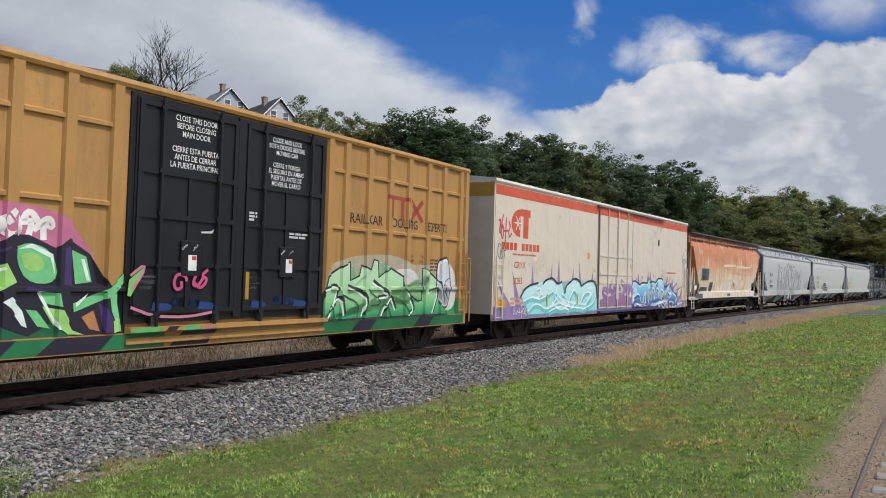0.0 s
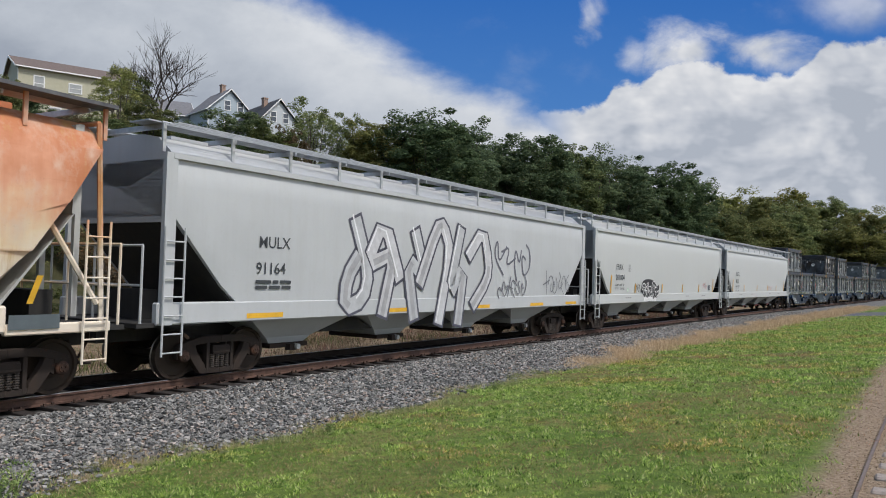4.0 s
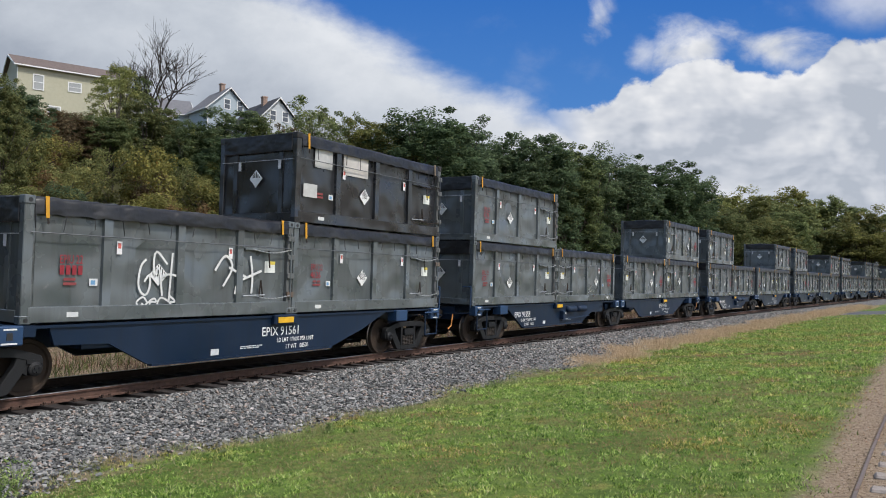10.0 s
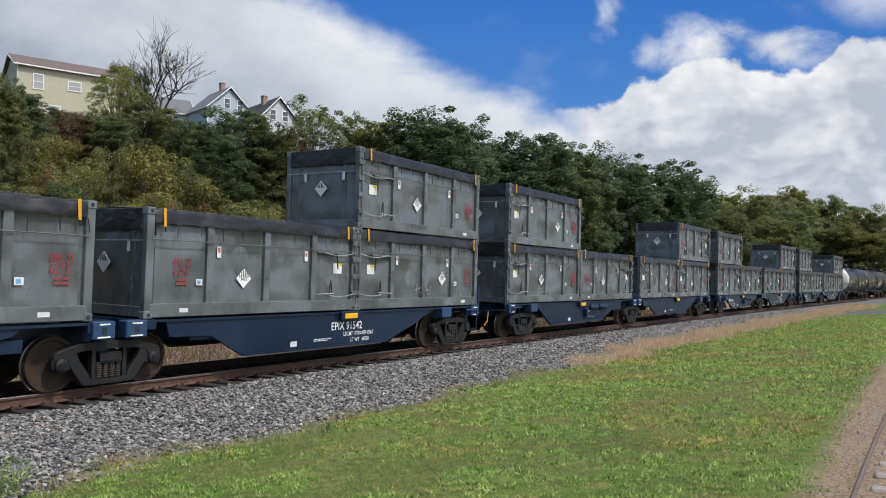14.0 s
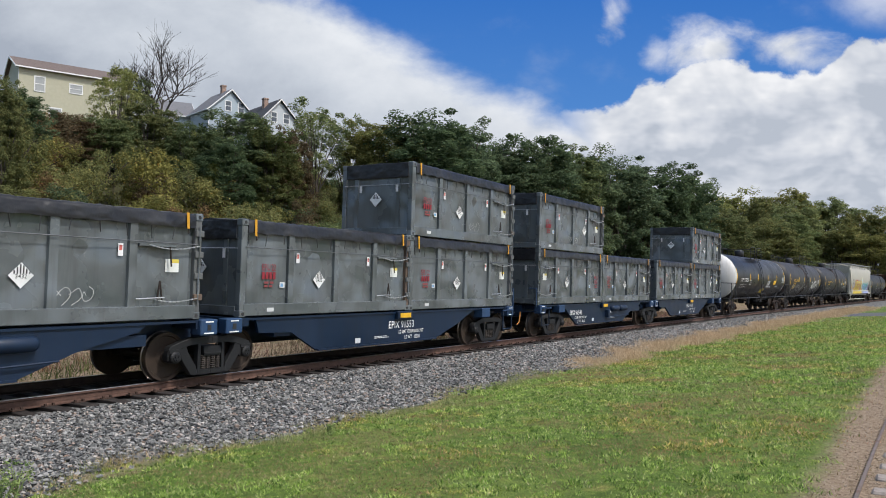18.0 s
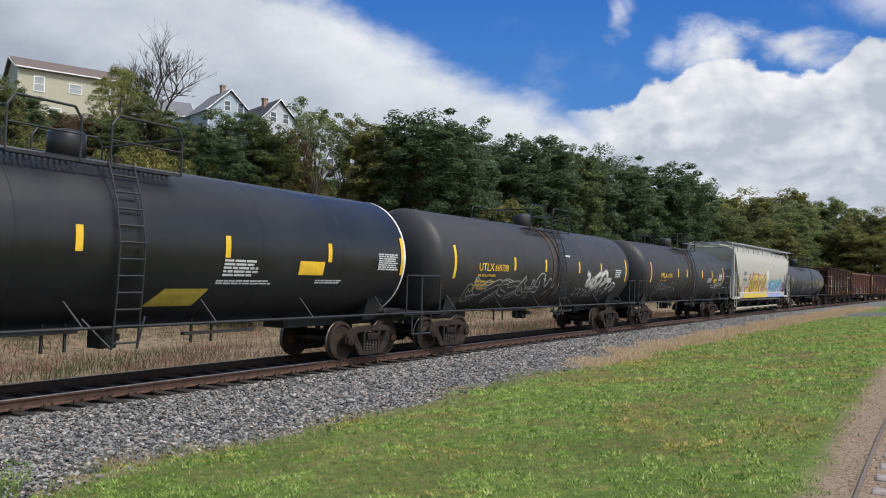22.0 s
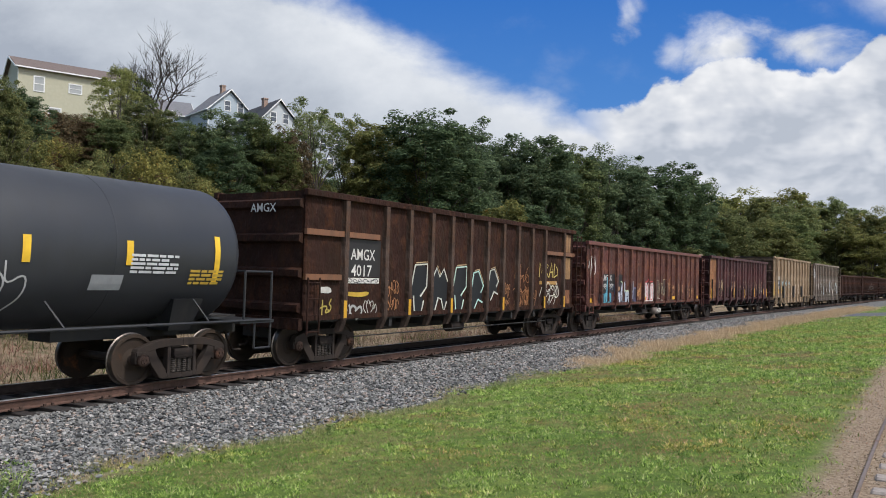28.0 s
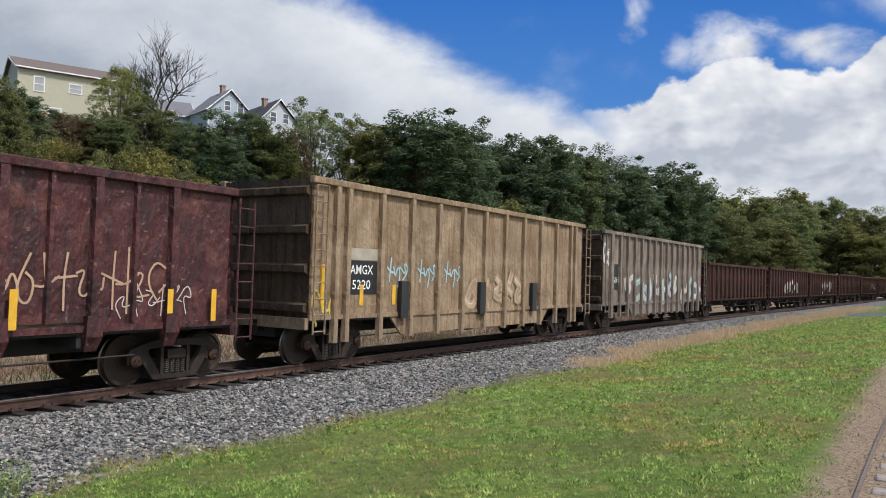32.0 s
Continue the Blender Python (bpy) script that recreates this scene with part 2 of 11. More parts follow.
    # light and dark parts of the clouds
    shade_l = tone(nd, ln, M("ADD", M("MULTIPLY_ADD", wisp, 1.1, 0.42), M("MULTIPLY", M("SUBTRACT", 0.25, M("ABSOLUTE", M("SUBTRACT", edge, 0.05))), 0.9)),
                   [(0.2, (0.42, 0.47, 0.56)), (0.5, (0.63, 0.68, 0.76)), (0.85, (0.90, 0.93, 0.98))])
    # heaped tops catch the light, hollows and undersides are grey
    heap, heap_up = cloud_noise(9.0, 4, 0.5, 0.85, 1.3, 41.0, 0.15), cloud_noise(9.0, 4, 0.5, 0.85, 1.3, 41.010, 0.15)
    swell = M("MULTIPLY", M("SUBTRACT", heap, heap_up), 3.6)
    crest = M("SUBTRACT", 1.0, smooth(M("ADD", top, M("MULTIPLY", puff, 0.10)), 0.015, 0.060))
    lit = M("ADD", M("MULTIPLY_ADD", crest, 0.48, 0.13), M("ADD", swell, M("ADD", M("MULTIPLY", puff, 0.75), M("MULTIPLY", layer, 0.75))))
    shade_r = tone(nd, ln, lit, [(0.05, (0.52, 0.57, 0.66)), (0.30, (0.66, 0.70, 0.78)), (0.52, (0.77, 0.80, 0.86)), (0.82, (0.96, 0.97, 1.0))])
    cloud = blend(nd, ln, smooth(x, 0.52, 0.68), shade_l, shade_r)
    blue = tone(nd, ln, M("MULTIPLY", y, 3.0), [(0.0, (0.045, 0.19, 0.60)), (0.75, (0.13, 0.34, 0.74))])
    col = blend(nd, ln, thick, blue, cloud)
    em, out = nd.new("ShaderNodeEmission"), nd["Material Output"]
    em.inputs[1].default_value = 0.78
    ln.new(col, em.inputs[0])
    ln.new(em.outputs[0], out.inputs[0])
    return m


def build_sky():
    bm = bmesh.new()
    uvl = bm.loops.layers.uv.new("UVMap")
    azs, els = np.arange(-46, 58.1, 2), np.arange(-3, 47.1, 2)
    f, p = 1345.45, radians(PITCH)
    grid, co = [], {}
    for a in azs:
        row = []
        for e in els:
            ar, er = radians(a), radians(e)
            d = Vector((math.sin(ar) * math.cos(er), math.cos(ar) * math.cos(er), math.sin(er)))
            zf, up = d.y * math.cos(p) + d.z * math.sin(p), -d.y * math.sin(p) + d.z * math.cos(p)
            v = bm.verts.new(d * 2500)
            co[v] = ((784 + f * d.x / zf) / 1568, (441 - f * up / zf) / 1568)
            row.append(v)
        grid.append(row)
    for i in range(len(azs) - 1):
        for j in range(len(els) - 1):
            fc = bm.faces.new((grid[i][j], grid[i][j + 1], grid[i + 1][j + 1], grid[i + 1][j]))
            for l in fc.loops:
                l[uvl].uv = co[l.vert]
    ob = part("sky_backdrop", bm, sky_material(), smooth=True)
    return tagged(ob, "blue sky with a grey cloud sheet and white cumulus", "sky", kind="structure")


SKY = build_sky()

# ---- ground ----
def hill(s, o):
    """Height of the ground o metres to the camera's side of the track (negative: beyond it)."""
    if o >= 0:
        return float(np.interp(o, (0, 1.7, 4.9, 12.0, 14, 60, 700), (-0.23, -0.23, -0.42, -0.12, -0.10, -0.1, 0)))
    d = -o
    z = float(np.interp(d, (0, 1.7, 3.6, 11, 16, 27, 35, 45, 58, 70, 95, 800), (-0.2, -0.2, -0.5, -0.5, 0.7, 5.2, 8.6, 12.8, 15.6, 19.5, 23.0, 30.0)))
    if z > 0:
        z *= float(np.interp(s, (75, 130), (1.0, 0.5)))
    if d > 11:
        k = min(1, (d - 11) / 10)
        z += k * 0.9 * noise.noise(Vector((s * 0.06, o * 0.06, 0))) + k * 0.35 * noise.noise(Vector((s * 0.25, o * 0.25, 4)))
    return z


def ground_material():
    m, nd, ln, bs = mat("lawn_and_ballast_ground")
    uv = nd.new("ShaderNodeUVMap")
    sep = nd.new("ShaderNodeSeparateXYZ")
    ln.new(uv.outputs[0], sep.inputs[0])
    o = sep.outputs[0]
    g1 = grain(nd, ln, 0.5, 6, 0.6, coord="UV")
    g2 = grain(nd, ln, 3.0, 6, 0.65, coord="UV", shift=4)
    g3 = grain(nd, ln, 26.0, 5, 0.7, coord="UV", shift=9)
    lawn = tone(nd, ln, g1, [(0.32, (0.072, 0.126, 0.022)), (0.55, (0.110, 0.180, 0.032)), (0.72, (0.160, 0.205, 0.052))])
    g6 = grain(nd, ln, 2.4, 6, 0.7, coord="UV", shift=23)
    dry = tone(nd, ln, g6, [(0.55, (0, 0, 0)), (0.68, (0.45, 0.45, 0.45))])
    lawn = blend(nd, ln, dry, lawn, (0.31, 0.215, 0.10))
    broad = grain(nd, ln, 0.16, 4, 0.6, coord="UV", shift=2)
    lawn = blend(nd, ln, tone(nd, ln, broad, [(0.42, (0, 0, 0)), (0.62, (0.35, 0.35, 0.35))]), lawn, (0.25, 0.27, 0.09))
    lawn = blend(nd, ln, tone(nd, ln, g3, [(0.35, (0.55, 0.55, 0.55)), (0.6, (0, 0, 0))]), lawn, (0.075, 0.11, 0.024))
    g4 = grain(nd, ln, 75.0, 4, 0.75, coord="UV", shift=14)
    g5 = grain(nd, ln, 8.0, 5, 0.7, coord="UV", shift=17)
    lawn = blend(nd, ln, 1.0, lawn, tone(nd, ln, g4, [(0.34, (0.35, 0.38, 0.35)), (0.5, (1.05, 1.05, 1.0)), (0.66, (2.3, 2.2, 1.9))]), "MULTIPLY")
    lawn = blend(nd, ln, 1.0, lawn, (0.95, 0.95, 0.95), "MULTIPLY")
    lawn = blend(nd, ln, 0.8, lawn, tone(nd, ln, g5, [(0.36, (0.55, 0.6, 0.6)), (0.52, (1.0, 1.0, 1.0)), (0.68, (1.5, 1.35, 1.2))]), "MULTIPLY")
    stone = tone(nd, ln, g3, [(0.3, (0.055, 0.054, 0.053)), (0.55, (0.17, 0.167, 0.16)), (0.75, (0.26, 0.255, 0.245))])
    weeds = tone(nd, ln, g2, [(0.35, (0.10, 0.10, 0.04)), (0.5, (0.23, 0.17, 0.11)), (0.7, (0.31, 0.235, 0.16))])
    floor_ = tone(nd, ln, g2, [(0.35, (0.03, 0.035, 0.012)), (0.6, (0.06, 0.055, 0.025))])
    grit = tone(nd, ln, g3, [(0.32, (0.15, 0.105, 0.065)), (0.5, (0.29, 0.215, 0.145)), (0.7, (0.42, 0.335, 0.24))])

    def over(lo, hi, amp=0.7):
        v = uv_math(nd, ln, "MULTIPLY_ADD", g2, amp, o)
        v = uv_math(nd, ln, "SUBTRACT", v, amp * 0.5)
        n = nd.new("ShaderNodeMapRange")
        n.interpolation_type = "SMOOTHSTEP"
        n.inputs[1].default_value, n.inputs[2].default_value = lo, hi
        ln.new(v, n.inputs[0])
        return n.outputs[0]

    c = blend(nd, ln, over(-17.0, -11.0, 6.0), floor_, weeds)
    c = blend(nd, ln, over(-4.3, -3.7), c, stone)
    # stained ballast between the rails, darkened further for the shade under the train
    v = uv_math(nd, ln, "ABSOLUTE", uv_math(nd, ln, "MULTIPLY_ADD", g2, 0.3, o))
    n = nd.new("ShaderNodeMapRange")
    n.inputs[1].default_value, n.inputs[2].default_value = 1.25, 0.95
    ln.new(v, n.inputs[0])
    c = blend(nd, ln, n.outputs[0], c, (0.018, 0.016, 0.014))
    c = blend(nd, ln, over(4.5, 4.75), c, (0.22, 0.19, 0.11))
    c = blend(nd, ln, over(4.7, 5.2, 1.2), c, lawn)
    c = blend(nd, ln, over(11.75, 12.15, 0.5), c, grit)
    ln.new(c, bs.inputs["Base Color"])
    bs.inputs["Roughness"].default_value = 0.95
    bs.inputs["Specular IOR Level"].default_value = 0.2
    relief(nd, ln, bs, g3, 0.9, 0.03)
    return m


def build_ground():
    ss = list(range(-1500, -40, 60)) + [v * 1.5 for v in range(-26, 80)] + list(range(124, 300, 8)) + list(range(320, 2400, 80))
    oo = [-1800, -900, -500, -300, -220, -160, -130, -110] + [-95 + 3 * i for i in range(26)] + [-17, -14, -12, -10, -8, -6, -4.5, -3.6, -2.6, -1.7, 0, 1.7, 2.5, 3.3, 4.1, 4.9, 5.7, 7, 8.5, 10, 12, 14, 20, 35, 60, 120, 250, 600, 1500]
    verts, faces, uvs = [], [], []
    for s in ss:
        for o in oo:
            p = spot(s, o)
            verts.append((p.x, p.y, hill(s, o)))
            uvs.append((o, s))
    n = len(oo)
    for i in range(len(ss) - 1):
        for j in range(n - 1):
            a = i * n + j
            faces.append((a, a + 1, a + n + 1, a + n))
    me = bpy.data.meshes.new("ground")
    me.from_pydata(verts, [], faces)
    lay = me.uv_layers.new(name="UVMap")
    idx = np.empty(len(me.loops), dtype=np.int32)
    me.loops.foreach_get("vertex_index", idx)
    lay.data.foreach_set("uv", np.array(uvs, dtype=np.float32)[idx].ravel())
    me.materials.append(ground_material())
    me.shade_smooth()
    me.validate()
    return tagged(new("ground", me), "mown lawn, ballast bank and rising wooded slope", "ground", kind="structure")


build_ground()


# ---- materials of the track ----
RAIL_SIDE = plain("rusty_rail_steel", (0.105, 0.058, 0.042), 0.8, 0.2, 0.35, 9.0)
# copy for the far rail, with the train's shade put into its colour
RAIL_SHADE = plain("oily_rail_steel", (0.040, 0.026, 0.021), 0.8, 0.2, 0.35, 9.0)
RAIL_TOP = plain("polished_rail_head", (0.55, 0.53, 0.50), 0.3, 1.0, 0.1, 4.0, 0.02)
TIE_WOOD = plain("creosoted_tie_wood", (0.026, 0.020, 0.017), 0.9, 0, 0.4, 7.0, 0.5)
OLD_WOOD = plain("bleached_tie_wood", (0.30, 0.26, 0.225), 0.9, 0, 0.3, 9.0, 0.5)
TIE_PLATE = plain("rusty_tie_plate", (0.06, 0.035, 0.025), 0.85, 0.2, 0.3, 9.0)

RAIL_OUT = [(-0.07, -0.17), (0.07, -0.17), (0.07, -0.155), (0.012, -0.135), (0.012, -0.05), (0.036, -0.038), (0.036, -0.006), (-0.036, -0.006), (-0.036, -0.038), (-0.012, -0.05), (-0.012, -0.135), (-0.07, -0.155)]


def sweep(outline, o, s0, s1, step, drop=0.0, cant=SUPER, drift=0.0):
    """A rail's outline swept along the track."""
    secs = []
    n = max(1, round((s1 - s0) / step))
    for i in range(n + 1):
        s = s0 + (s1 - s0) * i / n
        x, y, h = line_at(s)
        m = pose(x, y, 0.75 * math.sin(radians(cant)) + drop, 0, 0, 90 - math.degrees(h)) @ pose(0, 0, 0, cant)
        secs.append([m @ Vector((0, -o - drift * s + a, b)) for a, b in outline])
    return loft(bmesh.new(), secs)


def build_track():
    track = tagged(empty("railroad_track"), "main line track with rusty rails on dark wooden ties", "railroad track", kind="structure")
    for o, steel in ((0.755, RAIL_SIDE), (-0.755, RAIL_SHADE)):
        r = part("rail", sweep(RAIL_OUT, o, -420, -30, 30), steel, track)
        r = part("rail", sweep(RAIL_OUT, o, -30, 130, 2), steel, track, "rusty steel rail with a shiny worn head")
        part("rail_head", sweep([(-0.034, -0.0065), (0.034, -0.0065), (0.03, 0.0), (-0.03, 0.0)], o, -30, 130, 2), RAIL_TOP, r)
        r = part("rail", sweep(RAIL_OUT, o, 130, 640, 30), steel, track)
    rnd = random.Random(5)
    tie = part("tie", fix(rbox(-0.115, 0.115, -1.42, 1.3, -0.33, -0.160, 0.012, 1)), TIE_WOOD, track)
    tie.matrix_basis = rail_pose(-20)
    plate = part("tie_plate", boxes((-0.1, 0.1, -0.93, -0.58, -0.168, -0.150), (-0.085, -0.05, -0.90, -0.865, -0.15, -0.118), (0.05, 0.085, -0.90, -0.865, -0.15, -0.118), (-0.02, 0.02, -0.655, -0.625, -0.15, -0.118)), TIE_PLATE, track)
    plate.matrix_basis = rail_pose(-20)
    s = -19.5
    while s < 120:
        m = rail_pose(s + rnd.uniform(-0.04, 0.04)) @ pose(0, rnd.uniform(-0.10, 0.12), rnd.uniform(-0.022, 0.0), rnd.uniform(-0.6, 0.4), 0, rnd.uniform(-2.5, 2.5))
        again(tie, m)
        if s < 45:
            again(plate, rail_pose(s))
        s += 0.52


build_track()


# ---- paints of the train ----
STEEL_DARK = paint("dark_truck_steel", (0.027, 0.020, 0.0165), (0.050, 0.034, 0.025), 0.6, 0.75, 0.12, spec=0.2)
STEEL_BLACK = paint("black_truck_steel", (0.009, 0.0095, 0.0105), (0.020, 0.018, 0.017), 0.35, 0.5, 0.0, spec=0.35)
BEARING = paint("rusty_bearing_cap", (0.045, 0.026, 0.019), (0.03, 0.02, 0.015), 0.6, 0.7, 0.2, spec=0.2)
WHEEL_FACE = paint("rust_filmed_wheel_steel", (0.034, 0.023, 0.016), (0.070, 0.042, 0.024), 0.55, 0.6, 0.1, spec=0.25)
WHEEL_TREAD = plain("worn_wheel_tread", (0.16, 0.14, 0.125), 0.38, 0.85, 0.15, 5.0, 0.02)
SPRING = plain("coil_spring_steel", (0.055, 0.045, 0.038), 0.7, 0.3, 0.3, 8.0)
BLACK = paint("black_paint", (0.016, 0.017, 0.019), (0.07, 0.062, 0.055), 0.35, 0.45, 0.0)
UNDER = paint("sooty_underframe", (0.020, 0.019, 0.018), (0.05, 0.042, 0.035), 0.5, 0.8)
GALV = plain("galvanised_steel", (0.46, 0.47, 0.48), 0.5, 0.6, 0.2, 5.0)
YELLOW_P = (0.72, 0.40, 0.03)
WHITE_P = (0.80, 0.80, 0.78)
BLACK_P = (0.015, 0.015, 0.016)


# ---- things painted on the cars' sides ----
class Side:
    """A car's side as depth over x and z; paint on it is folded at xs and zs."""

    def __init__(self, depth, xs=(), zs=()):
        self.depth, self.xs, self.zs = depth, xs, zs

    def __call__(self, x, z):
        return self.depth(x, z)

    def fold(self, bm):
        if not self.xs and not self.zs:
            return
        x0, x1 = min(v.co.x for v in bm.verts), max(v.co.x for v in bm.verts)
        z0, z1 = min(v.co.z for v in bm.verts), max(v.co.z for v in bm.verts)
        for x in self.xs:
            if x0 < x < x1:
                bmesh.ops.bisect_plane(bm, geom=bm.verts[:] + bm.edges[:] + bm.faces[:], plane_co=(x, 0, 0), plane_no=(1, 0, 0))
        for z in self.zs:
            if z0 < z < z1:
                bmesh.ops.bisect_plane(bm, geom=bm.verts[:] + bm.edges[:] + bm.faces[:], plane_co=(0, 0, z), plane_no=(0, 0, 1))


def flat_side(y):
    return Side(lambda x, z: -y)


def tank_side(r, zc):
    return Side(lambda x, z: -math.sqrt(max(r * r - (z - zc) ** 2, 0.01)), (), [zc - 1.2 + 0.16 * i for i in range(15)])


def round_side_of():
    return Side(lambda x, z: -float(np.interp(z, (1.42, 1.8, 2.3, 2.9, 3.5, 3.98, 4.28), (1.42, 1.47, 1.53, 1.56, 1.555, 1.48, 1.32))) - 0.006, (), (1.6, 1.8, 2.05, 2.3, 2.6, 2.9, 3.2, 3.5, 3.75))


def coat(name, parent, rings, colour, side, lift=0.006, label="", step=0.0):
    """Filled outlines as one coat of paint; step lifts each a little over the last."""
    bm = bmesh.new()
    tall = bm.verts.layers.float.new("lift")
    for k, ring in enumerate(rings):
        f = bm.faces.new([bm.verts.new((x, 0, z)) for x, z in ring])
        for v in f.verts:
            v[tall] = lift + step * k
        if len(ring) > 4:
            bmesh.ops.triangulate(bm, faces=[f])
    side.fold(bm)
    for v in bm.verts:
        v.co.y = side(v.co.x, v.co.z) - v[tall]
    for f in bm.faces:
        f.normal_update()
        if f.normal.y > 0:
            f.normal_flip()
    return part(name, bm, colour if isinstance(colour, bpy.types.Material) else flat(colour), parent, label)


def decal(name, parent, rings, colour, side, lift=0.006, label=""):
    return coat(name, parent, rings, colour, side, lift, label)


def rect(x0, x1, z0, z1):
    return [(x0, z0), (x1, z0), (x1, z1), (x0, z1)]


def strokes(name, parent, lines, width, colour, side, lift=0.006, label=""):
    bm = bmesh.new()
    for k, ln in enumerate(lines):
        n0 = len(bm.verts)
        ribbon(bm, ln, width, 0.0)
        bm.verts.ensure_lookup_table()
        for v in bm.verts[n0:]:
            v.co.y = side(v.co.x, v.co.z) - lift - 0.0006 * (k % 12)
    return part(name, bm, flat(colour), parent, label)


def lettering(name, parent, text, x, z, size, colour, side, squeeze=1.0, label="", lift=0.006, align="LEFT", shear=0.0, turn=0.0):
    ob = words(name, text, size, flat(colour), parent, 0, 0, 0, 1.0, label=label, align=align, shear=shear)
    c, s_ = math.cos(radians(turn)), math.sin(radians(turn))
    bm = bmesh.new()
    bm.from_mesh(ob.data)
    for v in bm.verts:
        a, b = v.co.x * squeeze, v.co.y
        v.co = (x + a * c - b * s_, 0, z + a * s_ + b * c)
    if side.xs:
        side.fold(bm)
    for v in bm.verts:
        v.co.y = side(v.co.x, v.co.z) - lift
    bm.to_mesh(ob.data)
    bm.free()
    ob.matrix_basis = Matrix.Identity(4)
    return ob


def small_print(parent, x, z, w, h, rows, colour, side, seed=1, lift=0.005):
    """Lettering too small to read, as bars."""
    rnd = random.Random(seed)
    rings, step = [], h / rows
    for i in range(rows):
        a = x
        while a < x + w * rnd.uniform(0.75, 1.0):
            b = a + step * rnd.uniform(1.2, 4.0)
            rings.append(rect(a, min(b, x + w), z - i * step - step * 0.62, z - i * step))
            a = b + step * 0.45
    return decal("small_lettering", parent, rings, colour, side, lift)


def bones(rnd):
    """The lines of one abstract sprayed sign in a unit box."""
    j = lambda: rnd.uniform(-0.10, 0.10)
    forms = ([[(0.0, 0.0), (0.08, 0.85), (0.5, 1.0), (0.85, 0.8), (0.8, 0.0)]],
             [[(0.1, 1.0), (0.05, 0.1), (0.5, 0.0), (0.9, 0.3), (0.7, 0.6), (0.15, 0.55)]],
             [[(0.0, 1.0), (0.3, 0.0), (0.55, 0.75), (0.85, -0.05)]],
             [[(0.0, 0.05), (0.9, 0.95)], [(0.05, 0.95), (0.45, 0.5), (0.9, 0.0)]],
             [[(0.85, 0.85), (0.4, 1.0), (0.0, 0.6), (0.15, 0.1), (0.6, 0.0), (0.9, 0.35), (0.45, 0.45)]],
             [[(0.3, 1.0), (0.1, 0.5), (0.75, 0.55), (0.55, 0.0), (0.0, -0.05)]],
             [[(0.1, 0.0), (0.15, 1.0), (0.85, 0.75), (0.2, 0.5), (0.9, 0.0)]])
    t = rnd.choice((-1, 1)) * rnd.uniform(0.55, 1.25)
    c, s_, flip = math.cos(t), math.sin(t), rnd.choice((-1, 1))
    turned = []
    for ln in forms[rnd.randrange(len(forms))]:
        turned.append([(0.5 + flip * ((x - 0.5) * c - (z - 0.5) * s_) * 0.95 + j(), 0.5 + ((x - 0.5) * s_ + (z - 0.5) * c) * 1.05 + j()) for x, z in ln])
    return turned


def soften(pts, n=2):
    for _ in range(n):
        out = [pts[0]]
        for a, b in zip(pts[:-1], pts[1:]):
            out += [(a[0] * 0.75 + b[0] * 0.25, a[1] * 0.75 + b[1] * 0.25), (a[0] * 0.25 + b[0] * 0.75, a[1] * 0.25 + b[1] * 0.75)]
        pts = out + [pts[-1]]
    return pts


def letter_lines(x0, x1, z0, z1, n, seed, sharp=1, lap=1.12):
    rnd = random.Random(seed)
    w, out = (x1 - x0) / n, []
    for i in range(n):
        lean, lift, big = rnd.uniform(-0.1, 0.35), rnd.uniform(-0.08, 0.08), rnd.uniform(0.85, 1.1)
        for ln in bones(rnd):
            out.append(soften([(x0 + w * (i + lap * (a * 0.92 + lean * (b - 0.5) * 0.5)), z0 + (z1 - z0) * (b * big + lift)) for a, b in ln], sharp))
    return out


def bands(name, parent, lines, width, colour, side, lift, label="", step=0.0):
    """Broad sprayed strokes as one coat."""
    bm = bmesh.new()
    tall = bm.verts.layers.float.new("lift")
    for k, ln in enumerate(lines):
        n0 = len(bm.verts)
        ribbon(bm, ln, width, 0.0)
        bm.verts.ensure_lookup_table()
        for v in bm.verts[n0:]:
            v[tall] = lift + step * k
    side.fold(bm)
    for v in bm.verts:
        v.co.y = side(v.co.x, v.co.z) - v[tall]
    return part(name, bm, flat(colour), parent, label)


def stretched(ln, d):
    """A line drawn out by d at both ends."""
    (ax, az), (bx, bz) = ln[0], ln[1]
    (cx, cz), (ex, ez) = ln[-2], ln[-1]
    k, m = math.hypot(ax - bx, az - bz) or 1, math.hypot(ex - cx, ez - cz) or 1
    return [(ax + (ax - bx) / k * d, az + (az - bz) / k * d)] + ln[1:-1] + [(ex + (ex - cx) / m * d, ez + (ez - cz) / m * d)]


def letter_ring(rnd, cx, cz, a, b, lean, bubble):
    """A fat closed shape in a box of half sizes a, b."""
    m = 12 if bubble else 10
    out = []
    for k in range(m):
        t = 6.283 * (k + rnd.uniform(-0.3, 0.3)) / m
        c, s_ = math.cos(t), math.sin(t)
        if bubble:
            r = (abs(c) ** 3 + abs(s_) ** 3) ** (-1 / 3) * rnd.uniform(0.9, 1.06)
        else:
            r = 1 / max(abs(c), abs(s_)) * rnd.uniform(0.70, 1.08)
        r = min(r, 1.25)
        out.append((cx + a * r * c + lean * b * r * s_, cz + b * r * s_))
    return out


def grown(ring, d):
    cx, cz = sum(p[0] for p in ring) / len(ring), sum(p[1] for p in ring) / len(ring)
    out = []
    for x, z in ring:
        k = math.hypot(x - cx, z - cz) or 1
        out.append((x + (x - cx) / k * d, z + (z - cz) / k * d))
    return out


def rounded(ring):
    return soften(ring + ring[:1], 2)[1:-1]


